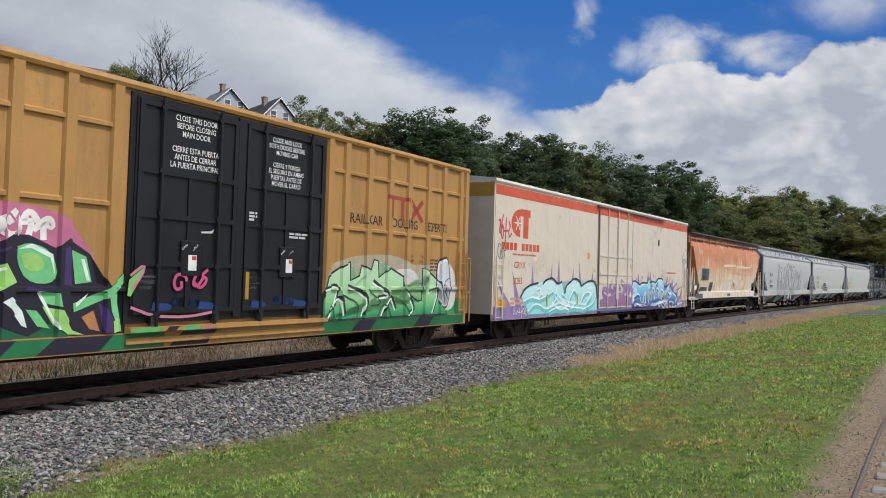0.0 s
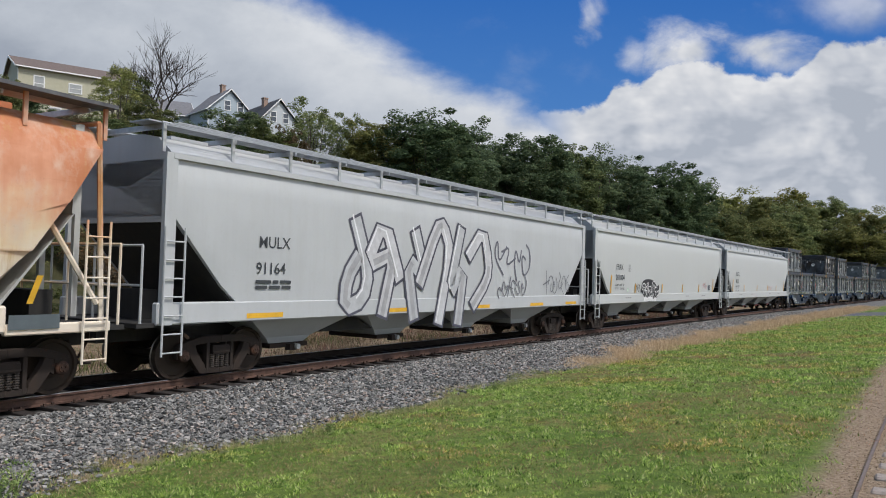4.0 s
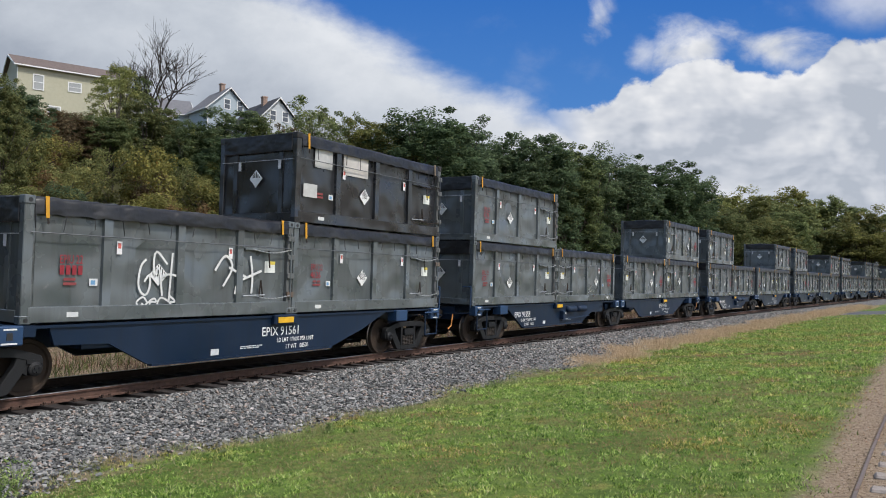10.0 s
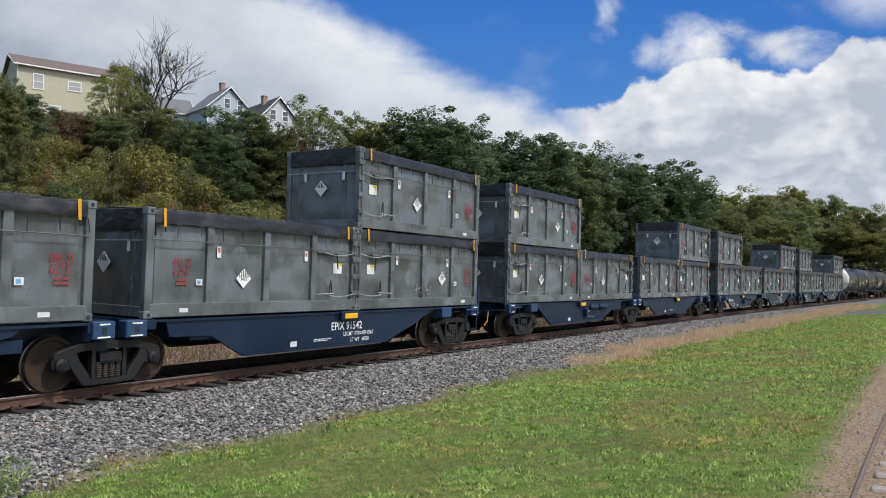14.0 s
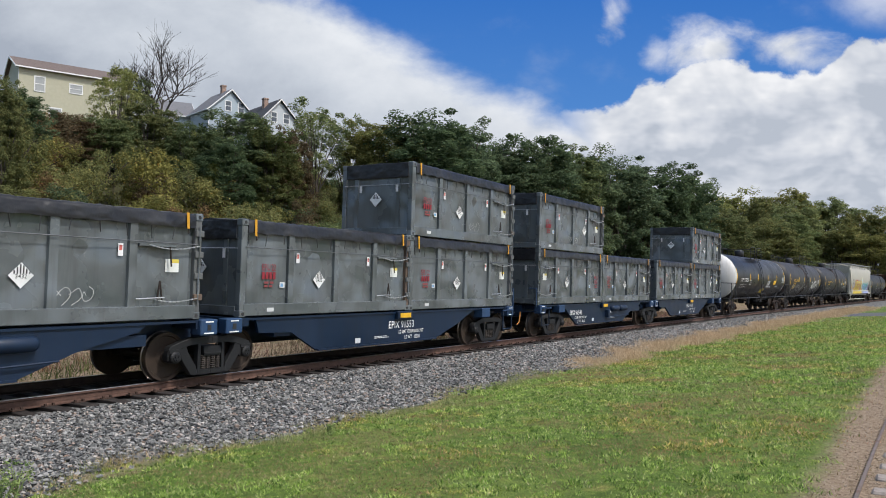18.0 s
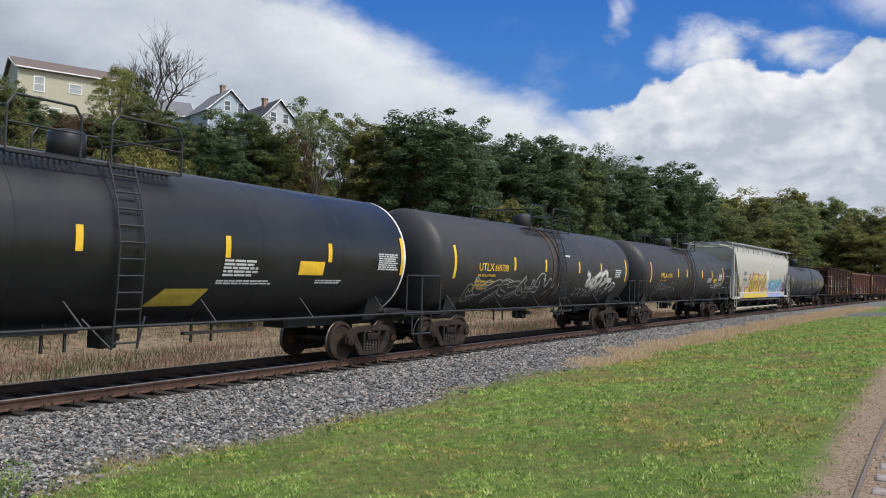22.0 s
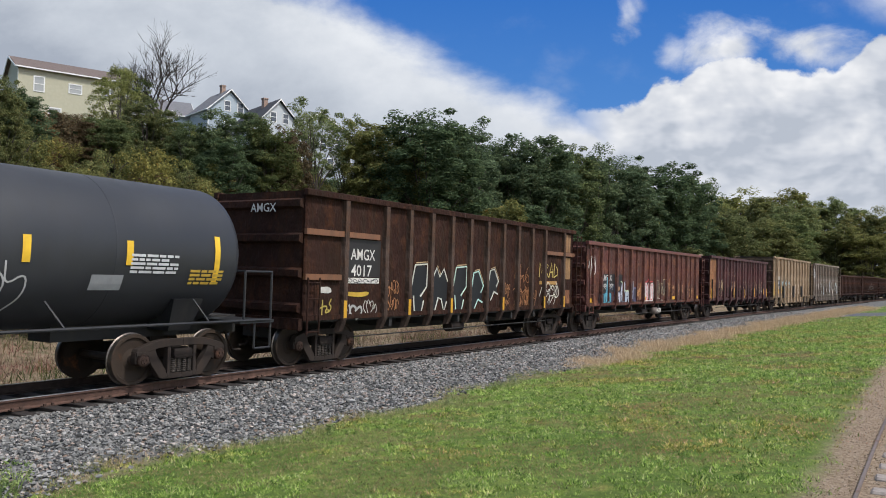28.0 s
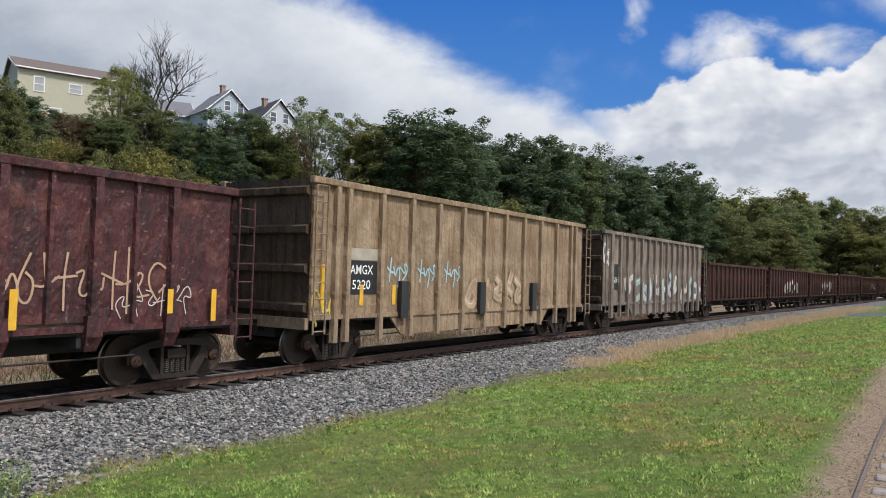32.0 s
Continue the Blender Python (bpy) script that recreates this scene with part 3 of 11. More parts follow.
def graffiti(parent, x0, x1, z0, z1, n, colours, side, seed=1, weight=0.2, halo=None, spikes=None, label="", bubble=False, gaps=3):
    """A sprayed piece of fat overlapping shapes: cloud, spikes, outline, fill, second tone, gaps and highlights."""
    outline, fills, shine = colours
    rnd = random.Random(seed)
    h, w = z1 - z0, (x1 - x0) / n
    thick = weight * h * 0.16 + 0.03
    if not bubble:
        w0 = 0.20 * min(h, w * 1.5)
        lines = letter_lines(x0 + w0 * 0.5, x1 - w0 * 0.3, z0 + w0 * 0.6, z1 - w0 * 0.6, n, seed, 1, 1.25)
        if spikes:
            coat("spray_spikes", parent, [[(c - 0.12 * h, z1 - 0.4 * h), (c + 0.12 * h, z1 - 0.4 * h), (c + rnd.uniform(-0.2, 0.2) * h, z1 + rnd.uniform(0.1, 0.3) * h)] for c in np.linspace(x0, x1, n * 2)], spikes, side, 0.003, "", 0.0002)
        if halo:
            bands("spray_halo", parent, [stretched(ln, w0 * 0.5) for ln in lines], w0 * 2.1 + thick * 3, halo, side, 0.005, "", 0.0002)
        g = bands("graffiti", parent, [stretched(ln, thick) for ln in lines], w0 + thick * 2, outline, side, 0.008, label, 0.003)
        for c, col in enumerate(fills):
            bands("spray_fill", g, lines[c::len(fills)], w0, col, side, 0.0095 + 0.003 * c, "", 0.003 * len(fills))
        bands("spray_shading", g, [ln[len(ln) // 2:] for ln in lines], w0 * 0.45, tuple(0.7 * q for q in fills[-1]), side, 0.0102, "", 0.003)
        bands("spray_highlight", g, [[(a - 0.28 * w0, b + 0.2 * w0) for a, b in ln[: max(3, len(ln) // 2)]] for ln in lines], w0 * 0.13, shine, side, 0.0108, "", 0.003)
        return g
    rings = []
    for i in range(n):
        r = letter_ring(rnd, x0 + w * (i + 0.5), (z0 + z1) / 2 + rnd.uniform(-0.05, 0.05) * h, w * rnd.uniform(0.5, 0.62), h * rnd.uniform(0.43, 0.5), rnd.uniform(-0.12, 0.25), bubble)
        rings.append(rounded(r) if bubble else r)
    if spikes:
        tri = []
        for i in range(n * 2):
            c = x0 + (x1 - x0) * (i + rnd.random()) / (n * 2)
            q, t = rnd.uniform(0.05, 0.12) * h, rnd.uniform(0.10, 0.36) * h
            tri.append([(c - q, z1 - 0.3 * h), (c + q, z1 - 0.3 * h), (c + rnd.uniform(-0.2, 0.2) * h, z1 + t)])
        coat("spray_spikes", parent, tri, spikes, side, 0.003, "", 0.0002)
    if halo:
        coat("spray_halo", parent, [grown(r, thick * 2.4) for r in rings], halo, side, 0.005, "", 0.0002)
    g = coat("graffiti", parent, [grown(r, thick) for r in rings], outline, side, 0.008, label, 0.004)
    for c, col in enumerate(fills):
        coat("spray_fill", g, rings[c::len(fills)], col, side, 0.0095 + 0.004 * c, "", 0.004 * len(fills))
    tone2 = fills[1] if len(fills) > 1 else tuple(0.75 * q for q in fills[0])
    low = []
    for r in rings:
        cz = sum(p[1] for p in r) / len(r)
        low.append([(x, min(z, cz - rnd.uniform(0.0, 0.22) * h)) for x, z in grown(r, -thick * 0.7)])
    coat("spray_shading", g, [[p for k, p in enumerate(r) if p != r[k - 1]] for r in low], tuple(0.72 * q for q in tone2), side, 0.0102, "", 0.004)
    slits, lights = [], []
    for i, r in enumerate(rings):
        cx, cz = sum(p[0] for p in r) / len(r), sum(p[1] for p in r) / len(r)
        for k in range(gaps):
            x, z = cx + rnd.uniform(-0.32, 0.32) * w, cz + rnd.uniform(-0.3, 0.3) * h
            t, ln, q = rnd.uniform(0.5, 2.6), rnd.uniform(0.10, 0.24) * h, rnd.uniform(0.03, 0.09) * min(h, w)
            c, s_ = math.cos(t), math.sin(t)
            slits.append((i, [(x - c * ln, z - s_ * ln), (x - s_ * q, z + c * q), (x + c * ln, z + s_ * ln), (x + s_ * q * 0.4, z - c * q * 0.4)]))
        inner = grown(r, -thick * 0.9)
        k0 = len(r) // 6
        ln = inner[k0: k0 + max(3, len(r) // 3)]
        lights.append(ln)
    coat("spray_gap", g, [s_ for i, s_ in slits], outline, side, 0.0110, "", 0.004 / gaps)
    bm = bmesh.new()
    for k, ln in enumerate(lights):
        n0 = len(bm.verts)
        ribbon(bm, ln, 0.022 + 0.03 * h * (0.5 if bubble else 0.8), 0.0)
        bm.verts.ensure_lookup_table()
        for v in bm.verts[n0:]:
            v.co.y = side(v.co.x, v.co.z) - 0.0115 - 0.004 * k
    part("spray_highlight", bm, flat(shine), g)
    return g


def fade_paint(name, stops):
    """Sprayed colour that runs over from one tone to the next with height, with cloudy edges."""
    m, nd, ln, bs = mat(name)
    tc, sep = nd.new("ShaderNodeTexCoord"), nd.new("ShaderNodeSeparateXYZ")
    ln.new(tc.outputs["Object"], sep.inputs[0])
    z = uv_math(nd, ln, "MULTIPLY_ADD", grain(nd, ln, 1.6, 4, 0.6), 0.30, -0.15)
    z = uv_math(nd, ln, "MULTIPLY", uv_math(nd, ln, "ADD", sep.outputs[2], z), 1 / 3.0)
    ln.new(tone(nd, ln, z, [(h / 3.0, c) for h, c in stops]), bs.inputs["Base Color"])
    bs.inputs["Roughness"].default_value = 0.5
    return m


def mural(parent, ring, fill, edge, side, coats, label, wide=0.08, lift=0.008):
    """A sprayed piece: silhouette with an outline, then coats of strokes as (lines, width, colour)."""
    g = coat("graffiti", parent, [ring], fill, side, lift, label)
    bands("spray_outline", g, [ring + ring[:2]], wide, edge, side, lift + 0.003)
    for k, (lines, width, colour) in enumerate(coats):
        bands("spray_stroke", g, [soften(ln, 2) for ln in lines], width, colour, side, lift + 0.006 + 0.004 * k, "", 0.0002)
    return g


def scrawl(parent, x0, x1, z0, z1, n, colour, side, seed=1, width=0.045, label="", lift=0.007):
    return strokes("graffiti_tag", parent, letter_lines(x0, x1, z0, z1, n, seed, 2, 1.3), width, colour, side, lift, label)


# ---- trucks, couplers ----
WHEEL_R = 0.457
TRUCK_SPREAD = 0.89
WHEELSETS = []


def make_truck(steel, cap):
    """A truck: bolster > side frames, spring groups, bearing caps, wheel sets."""
    bm = boxes((-0.2, 0.2, -1.08, 1.08, 0.44, 0.62), (-0.14, 0.14, -0.3, 0.3, 0.62, 0.80), (-0.75, -0.68, -0.6, 0.6, 0.30, 0.38), (0.68, 0.75, -0.6, 0.6, 0.30, 0.38))
    tr = part("truck", bm, steel, None, "cast steel four-wheel truck")
    half = [[(0.0, 0.675), (0.30, 0.675), (0.56, 0.655), (0.76, 0.60), (1.00, 0.575), (1.03, 0.60), (0.99, 0.665), (0.80, 0.725), (0.58, 0.785), (0.42, 0.81), (0.0, 0.81)],
            [(0.80, 0.61), (0.61, 0.65), (0.57, 0.53), (0.37, 0.25), (0.33, 0.10), (0.44, 0.085), (0.50, 0.11), (0.69, 0.36), (0.745, 0.47)],
            [(0.26, 0.10), (0.335, 0.085), (0.335, 0.69), (0.26, 0.69)],
            [(0.0, 0.08), (0.44, 0.08), (0.40, 0.19), (0.0, 0.175)],
            [(0.97, 0.59), (0.985, 0.40), (1.03, 0.40), (1.045, 0.50), (1.03, 0.60)],
            [(0.72, 0.60), (0.71, 0.40), (0.78, 0.35), (0.80, 0.58)]]
    for y in (-1.07, 0.93):
        bm = bmesh.new()
        for k, o in enumerate(half):
            inset = 0.010 * (k > 0) + 0.006 * (k > 2)
            for q in (1, -1):
                prism(bm, [(q * a, b) for a, b in o], "y", y + inset, y + 0.15 - inset)
        fix(bm)
        bmesh.ops.bevel(bm, geom=bm.edges[:], offset=0.008, segments=1, affect="EDGES", clamp_overlap=True)
        for x in (-TRUCK_SPREAD, TRUCK_SPREAD):
            box(bm, x - 0.13, x + 0.13, y - 0.01, y + 0.11, WHEEL_R + 0.085, WHEEL_R + 0.15)
        box(bm, -0.21, 0.21, y - 0.035, y + 0.02, 0.47, 0.50)
        box(bm, -0.21, 0.21, y - 0.02, y + 0.02, 0.50, 0.59)
        part("side_frame", fix(bm), steel, tr)
        for x in (-0.18, -0.06, 0.06, 0.18):
            prof = []
            for i in range(7):
                z = 0.19 + i * 0.038
                prof += [(z, 0.040), (z + 0.009, 0.056), (z + 0.022, 0.056), (z + 0.031, 0.040)]
            part("coil_spring", lathe(bmesh.new(), prof, "z", 8, x, y + 0.05), SPRING, tr)
        for x in (-TRUCK_SPREAD, TRUCK_SPREAD):
            o = -1 if y < 0 else 1
            c = 1.0 * o
            bm = lathe(bmesh.new(), [(c - 0.14 * o, 0.115), (c + 0.10 * o, 0.115), (c + 0.115 * o, 0.10), (c + 0.125 * o, 0.075), (c + 0.135 * o, 0.07)], "y", 14, x, WHEEL_R)
            for i in range(3):
                a = 6.283 * i / 3 + 0.5
                lathe(bm, [(c + 0.13 * o, 0.018), (c + 0.155 * o, 0.016)], "y", 6, x + 0.042 * math.cos(a), WHEEL_R + 0.042 * math.sin(a))
            part("bearing_cap", bm, cap, tr)
    for x in (-TRUCK_SPREAD, TRUCK_SPREAD):
        bm = bmesh.new()
        for o in (-1, 1):
            prof = [(0.69, 0.10), (0.68, 0.20), (0.70, 0.36), (0.695, 0.41), (0.680, 0.475), (0.708, 0.482), (0.722, WHEEL_R + 0.003), (0.815, WHEEL_R), (0.825, 0.45), (0.825, 0.395), (0.79, 0.375), (0.775, 0.20), (0.80, 0.12), (0.83, 0.10)]
            lathe(bm, [(o * a, r) for a, r in prof], "y", 40)
        lathe(bm, [(-0.95, 0.075), (0.95, 0.075)], "y", 10)
        ws = part("wheel_set", bm, WHEEL_FACE, tr, at=pose(x, 0, WHEEL_R))
        ws.data.materials.append(WHEEL_TREAD)
        for p_ in ws.data.polygons:
            r = math.hypot(p_.center.x, p_.center.z)
            if r > 0.4525 and 0.71 < abs(p_.center.y) < 0.822:
                p_.material_index = 1
    kids = list(tr.children)
    for o_ in (tr, *kids):
        scene.collection.objects.unlink(o_)
    return tr, kids


TRUCKS = {"brown": make_truck(STEEL_DARK, BEARING), "black": make_truck(STEEL_BLACK, STEEL_BLACK)}


def add_truck(car, x, u, kind="brown"):
    first, kids = TRUCKS[kind]
    tr = new("truck", first.data)
    tr.parent, tr.matrix_basis = car, pose(x, 0, 0)
    tr["label"] = first["label"]
    for k in kids:
        o = new(k.name.split(".")[0], k.data)
        o.parent, o.matrix_basis = tr, k.matrix_basis
        if o.name.startswith("wheel_set"):
            WHEELSETS.append((o, k.matrix_basis.translation.x, u + x))
    return tr


def coupler_mesh():
    bm = boxes((-0.75, -0.22, -0.09, 0.09, 0.78, 0.98), (-0.24, 0.02, -0.14, 0.12, 0.74, 1.02), (0.0, 0.12, -0.16, -0.02, 0.76, 1.0))
    rod(bm, (-0.3, -0.35, 0.82), (-0.1, -0.38, 0.42), 0.028)
    rod(bm, (-0.1, -0.38, 0.42), (0.15, -0.36, 0.40), 0.028)
    return fix(bm)


COUPLER = coupler_mesh()
COUPLER_ME = bpy.data.meshes.new("coupler")
COUPLER.to_mesh(COUPLER_ME)
COUPLER.free()
COUPLER_ME.materials.append(STEEL_DARK)


def add_coupler(car, x, way):
    o = new("coupler", COUPLER_ME)
    o.parent, o.matrix_basis = car, pose(x, 0, 0, 0, 0, 0 if way > 0 else 180)


CARS = []


def start_car(name, u0, u1, truck_in, label, category, group):
    """A car from u0 to u1 metres along the train; its trucks stand truck_in metres inside its ends."""
    mid, half = (u0 + u1) / 2, (u1 - u0) / 2
    car = tagged(empty(name), label, category, group)
    a = half - truck_in
    CARS.append((car, mid, a, Matrix.Identity(4)))
    for x in (-a, a):
        add_truck(car, x, mid)
    add_coupler(car, -half, -1)
    add_coupler(car, half, 1)
    return car, half


def ladder(car, x, y, z0, z1, material, w=0.42, step=0.33, turn=False, name="ladder"):
    bm = bmesh.new()
    def p(a, z):
        return (x, y + a, z) if turn else (x + a, y, z)
    rod(bm, p(0, z0), p(0, z1), 0.022, 6)
    rod(bm, p(w, z0), p(w, z1), 0.022, 6)
    z = z0 + 0.06
    while z < z1:
        rod(bm, p(0, z), p(w, z), 0.016, 6)
        z += step
    return part(name, bm, material, car)



# ---- boxcar ----
PIPE = paint("dull_pipe_paint", (0.21, 0.18, 0.15), (0.09, 0.07, 0.055), 0.6, 0.6, 0.1)
PALE_PIPE = paint("cream_pipe_paint", (0.42, 0.40, 0.35), (0.12, 0.10, 0.08), 0.5, 0.5)
END_GREY = paint("grey_end_paint", (0.42, 0.42, 0.40), (0.14, 0.125, 0.11), 0.35, 0.55)
WALKWAY = plain("dull_walkway_steel", (0.12, 0.12, 0.125), 0.6, 0.4, 0.25, 5.0)

def build_boxcar():
    tan = paint("tan_boxcar_paint", (0.44, 0.235, 0.066), (0.16, 0.10, 0.05), 0.45, 0.5, 0.04)
    car, h = start_car("boxcar", -204.6, -184.25, 2.3, "tan ribbed boxcar with black doors and green graffiti", "boxcar", "freight cars of the train")
    side = flat_side(1.5)
    part("body", boxes((-h + 0.3, h - 0.3, -1.43, 1.43, 0.98, 5.12)), tan, car, "tan steel body")
    for o in (-1, 1):
        part("end_wall", boxes((o * (h - 0.3), o * (h - 0.22), -1.46, 1.46, 0.9, 5.14), *[(o * (h - 0.22), o * (h - 0.14), -1.35, 1.35, z, z + 0.16) for z in (1.4, 2.1, 2.8, 3.5, 4.2, 4.75)]), tan, car)
    roof = [(-1.5, 5.10), (-1.53, 5.16), (-1.5, 5.24), (-0.75, 5.31), (0, 5.34), (0.75, 5.31), (1.5, 5.24), (1.53, 5.16), (1.5, 5.10)]
    part("roof", fix(prism(bmesh.new(), roof, "x", -h + 0.2, h - 0.2)), tan, car, "weathered tan roof")
    for y in (-1.5, 1.5):
        part("side_sill", boxes((-h + 0.25, h - 0.25, min(y, y * 0.93), max(y, y * 0.93), 0.70, 0.98)), tan, car)
    lefts = [-9.75, -8.9, -8.05, -7.2, -6.35, -5.5, -4.65, -4.17, -3.33, -2.48, -1.66]
    rights = [3.75, 4.34, 5.22, 6.09, 6.93, 7.86, 8.66, 9.57, 9.88]
    post = part("side_post", fix(prism(bmesh.new(), [(-0.12, -1.43), (-0.085, -1.5), (0.085, -1.5), (0.12, -1.43)], "z", 0.98, 5.1)), tan, car, at=pose(lefts[0], 0, 0))
    for x in lefts[1:] + rights:
        again(post, pose(x, 0, 0))
    for xs in (lefts, rights):
        for a, b in zip(xs[:-1], xs[1:]):
            for z in (1.72, 3.12, 4.42):
                part("side_rib", fix(prism(bmesh.new(), [(-1.43, z - 0.05), (-1.482, z - 0.03), (-1.482, z + 0.03), (-1.43, z + 0.06)], "x", a + 0.1, b - 0.1)), tan, car)
    black = paint("satin_black_door_paint", (0.0095, 0.010, 0.012), (0.022, 0.022, 0.024), 0.35, 0.42, spec=0.3)
    part("door_surround", boxes((-1.42, 3.58, -1.475, -1.43, 1.14, 5.06), (0.94, 1.12, -1.53, -1.475, 1.2, 5.04)), black, car, "black door surround")
    for x0, x1 in ((-1.32, 0.93), (1.13, 3.48)):
        door = part("door", rbox(x0, x1, -1.52, -1.43, 1.28, 5.02, 0.02, 1), black, car, "black plug door with locking rods")
        m = (x0 + x1) / 2
        fr = [(x0 + 0.02, x1 - 0.02, -1.56, -1.51, z, z + 0.09) for z in (1.30, 2.12, 2.95, 3.72, 4.88)]
        fr += [(x, x + 0.09, -1.555, -1.512, 1.32, 4.96) for x in (x0 + 0.02, x1 - 0.11)]
        fr += [(m - 0.04, m + 0.04, -1.55, -1.513, 1.4, 3.72)]
        part("door_frame", boxes(*fr), black, door)
        for x in (x0 + 0.48, x1 - 0.48):
            part("locking_rod", rods(0.031, [(x, -1.58, 1.0), (x, -1.58, 5.08)], n=8), black, door)
            for z in (1.25, 2.1, 3.0, 3.75, 4.85):
                part("rod_bracket", boxes((x - 0.06, x + 0.06, -1.60, -1.54, z, z + 0.07)), black, door)
        part("lock_box", rbox(m - 0.17, m + 0.28, -1.575, -1.51, 1.95, 2.60, 0.02, 1), black, door)
        decal("placard", door, [rect(m - 0.02, m + 0.17, 2.06, 2.34)], WHITE_P, flat_side(1.575))
        decal("orange_placard", door, [rect(m - 0.55, m - 0.35, 2.02, 2.24)], (0.80, 0.10, 0.02), flat_side(1.512))
        [lettering("stencil", door, w_, m - 0.15 + q, 2.42, 0.04, WHITE_P, flat_side(1.576), turn=40) for w_, q in (("OPEN", 0.0), ("LOCK", 0.24))]
        decal("red_label", door, [rect(m + 0.06, m + 0.16, 2.25, 2.32)], (0.55, 0.05, 0.04), flat_side(1.579))
        lettering("stencil", door, "UNLATCH", x0 + 0.16, 1.92, 0.055, WHITE_P, flat_side(1.514))
        lettering("stencil", door, "TO CLOSE", x0 + 0.16, 1.82, 0.055, WHITE_P, flat_side(1.514))
        lettering("stencil", door, "DOOR", x0 + 0.16, 1.72, 0.055, WHITE_P, flat_side(1.514))
        small_print(door, x0 + 0.22, 2.46, 0.75, 0.07, 1, (0.6, 0.6, 0.6), flat_side(1.514), 6)
        small_print(door, x0 + 0.22, 2.34, 0.35, 0.1, 2, (0.45, 0.45, 0.45), flat_side(1.514), 7)
        small_print(door, x1 - 0.62, 2.25, 0.42, 0.14, 3, (0.6, 0.6, 0.6), flat_side(1.512), 4)
        [part("door_roller", boxes((m + q, m + q + 0.14, -1.57, -1.50, 1.10, 1.28)), BLACK, door) for q in (-0.75, 0.6)]
        decal("blue_overspray", door, [rounded([(m - 0.35, 1.42), (m + 0.3, 1.40), (m + 0.36, 1.52), (m, 1.60), (m - 0.3, 1.56)])], (0.015, 0.05, 0.15), flat_side(1.514))
    txt = flat_side(1.525)
    for i, w in enumerate(("CLOSE THIS DOOR", "BEFORE CLOSING", "MAIN DOOR", "", "CIERRE ESTA PUERTA", "ANTES DE CERRAR", "LA PUERTA PRINCIPAL")):
        if w:
            lettering("stencil", car, w, -0.09, 4.73 - i * 0.14, 0.105, WHITE_P, txt, 0.76, align="CENTER")
    for i, w in enumerate(("CLOSE AND LOCK", "BOTH DOORS BEFORE", "MOVING CAR", "", "CIERRE Y PONGA", "EL SEGURO EN AMBAS", "PUERTAS ANTES DE", "MOVER EL CARRO")):
        if w:
            lettering("stencil", car, w, 2.27, 4.73 - i * 0.128, 0.098, WHITE_P, txt, 0.76, align="CENTER")
    decal("gold_strip", car, [rect(1.20, 1.29, 1.52, 2.06)], (0.42, 0.22, 0.02), flat_side(1.56), 0.003, "dull gold reflective strip")
    small_print(car, 1.20, 3.25, 0.28, 0.20, 3, (0.6, 0.6, 0.6), flat_side(1.522), 64)
    small_print(car, 2.42, 2.90, 0.55, 0.14, 2, (0.6, 0.6, 0.6), flat_side(1.522), 65)
    decal("scratch", car, [[(0.10, 2.78), (0.34, 2.80), (0.40, 2.85), (0.36, 2.76), (0.10, 2.75)]], (0.62, 0.62, 0.60), flat_side(1.522), 0.003)
    coat("spray_stroke", car, [[(-1.42, 1.62), (-1.40, 1.88), (-1.12, 2.10), (-1.20, 1.86), (-1.36, 1.60)]], (0.20, 0.50, 0.14), flat_side(1.56), 0.004, "green sprayed arm running onto the door")
    strokes("spray_stroke", car, [soften([(-1.38, 1.95), (-1.10, 2.16), (-1.14, 1.98), (-1.34, 1.72)], 1), soften([(-1.35, 1.42), (-0.9, 1.26), (-0.2, 1.22), (0.42, 1.30)], 1)], 0.05, (0.52, 0.20, 0.28), flat_side(1.565), 0.003)
    for x_ in (-0.95, 0.05, 1.35, 2.55):
        decal("blue_overspray", car, [soften([(x_, 1.36), (x_ + 0.4, 1.34), (x_ + 0.44, 1.46), (x_ + 0.05, 1.50)], 1)], (0.012, 0.045, 0.17), flat_side(1.56), 0.003)
    part("gutter", boxes((-1.4, 3.6, -1.66, -1.5, 1.0, 1.08), (-1.4, 3.6, -1.56, -1.5, 0.80, 0.9)), tan, car, "tan door track below the doors")
    for a, b, col in ((-1.40, -0.75, (0.10, 0.42, 0.12)), (-0.70, -0.40, (0.02, 0.016, 0.02)), (-0.36, 0.10, (0.12, 0.40, 0.14)), (0.14, 0.36, (0.42, 0.16, 0.22))):
        decal("spray_stroke", car, [[(a, 1.0), (b - 0.08, 1.0), (b, 1.08), (a + 0.08, 1.08)]], col, flat_side(1.66), 0.003)
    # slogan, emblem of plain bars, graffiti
    edges = sorted(x + d for x in lefts + rights for d in (-0.12, -0.085, 0.085, 0.12))
    post_at = np.array(lefts + rights)

    def depth(x, z):
        d = float(np.min(np.abs(post_at - x)))
        y = float(np.interp(d, (0.085, 0.12), (1.5, 1.43)))
        if z < 0.985:
            y = 1.5
        for zr in (1.72, 3.12):
            y = max(y, float(np.interp(abs(z - zr), (0.03, 0.055), (1.482, 1.43))))
        return -y

    ribbed = Side(depth, edges, (0.98, 0.99, 1.665, 1.69, 1.75, 1.775))
    lettering("slogan", car, "RAILCAR", 4.52, 3.28, 0.24, (0.03, 0.022, 0.022), ribbed, 0.98)
    lettering("slogan", car, "OOLING", 6.2, 3.28, 0.24, (0.03, 0.022, 0.022), ribbed, 0.92)
    lettering("slogan", car, "EXPERTS", 7.78, 3.28, 0.24, (0.03, 0.022, 0.022), ribbed, 0.78)
    red = (0.34, 0.055, 0.03)
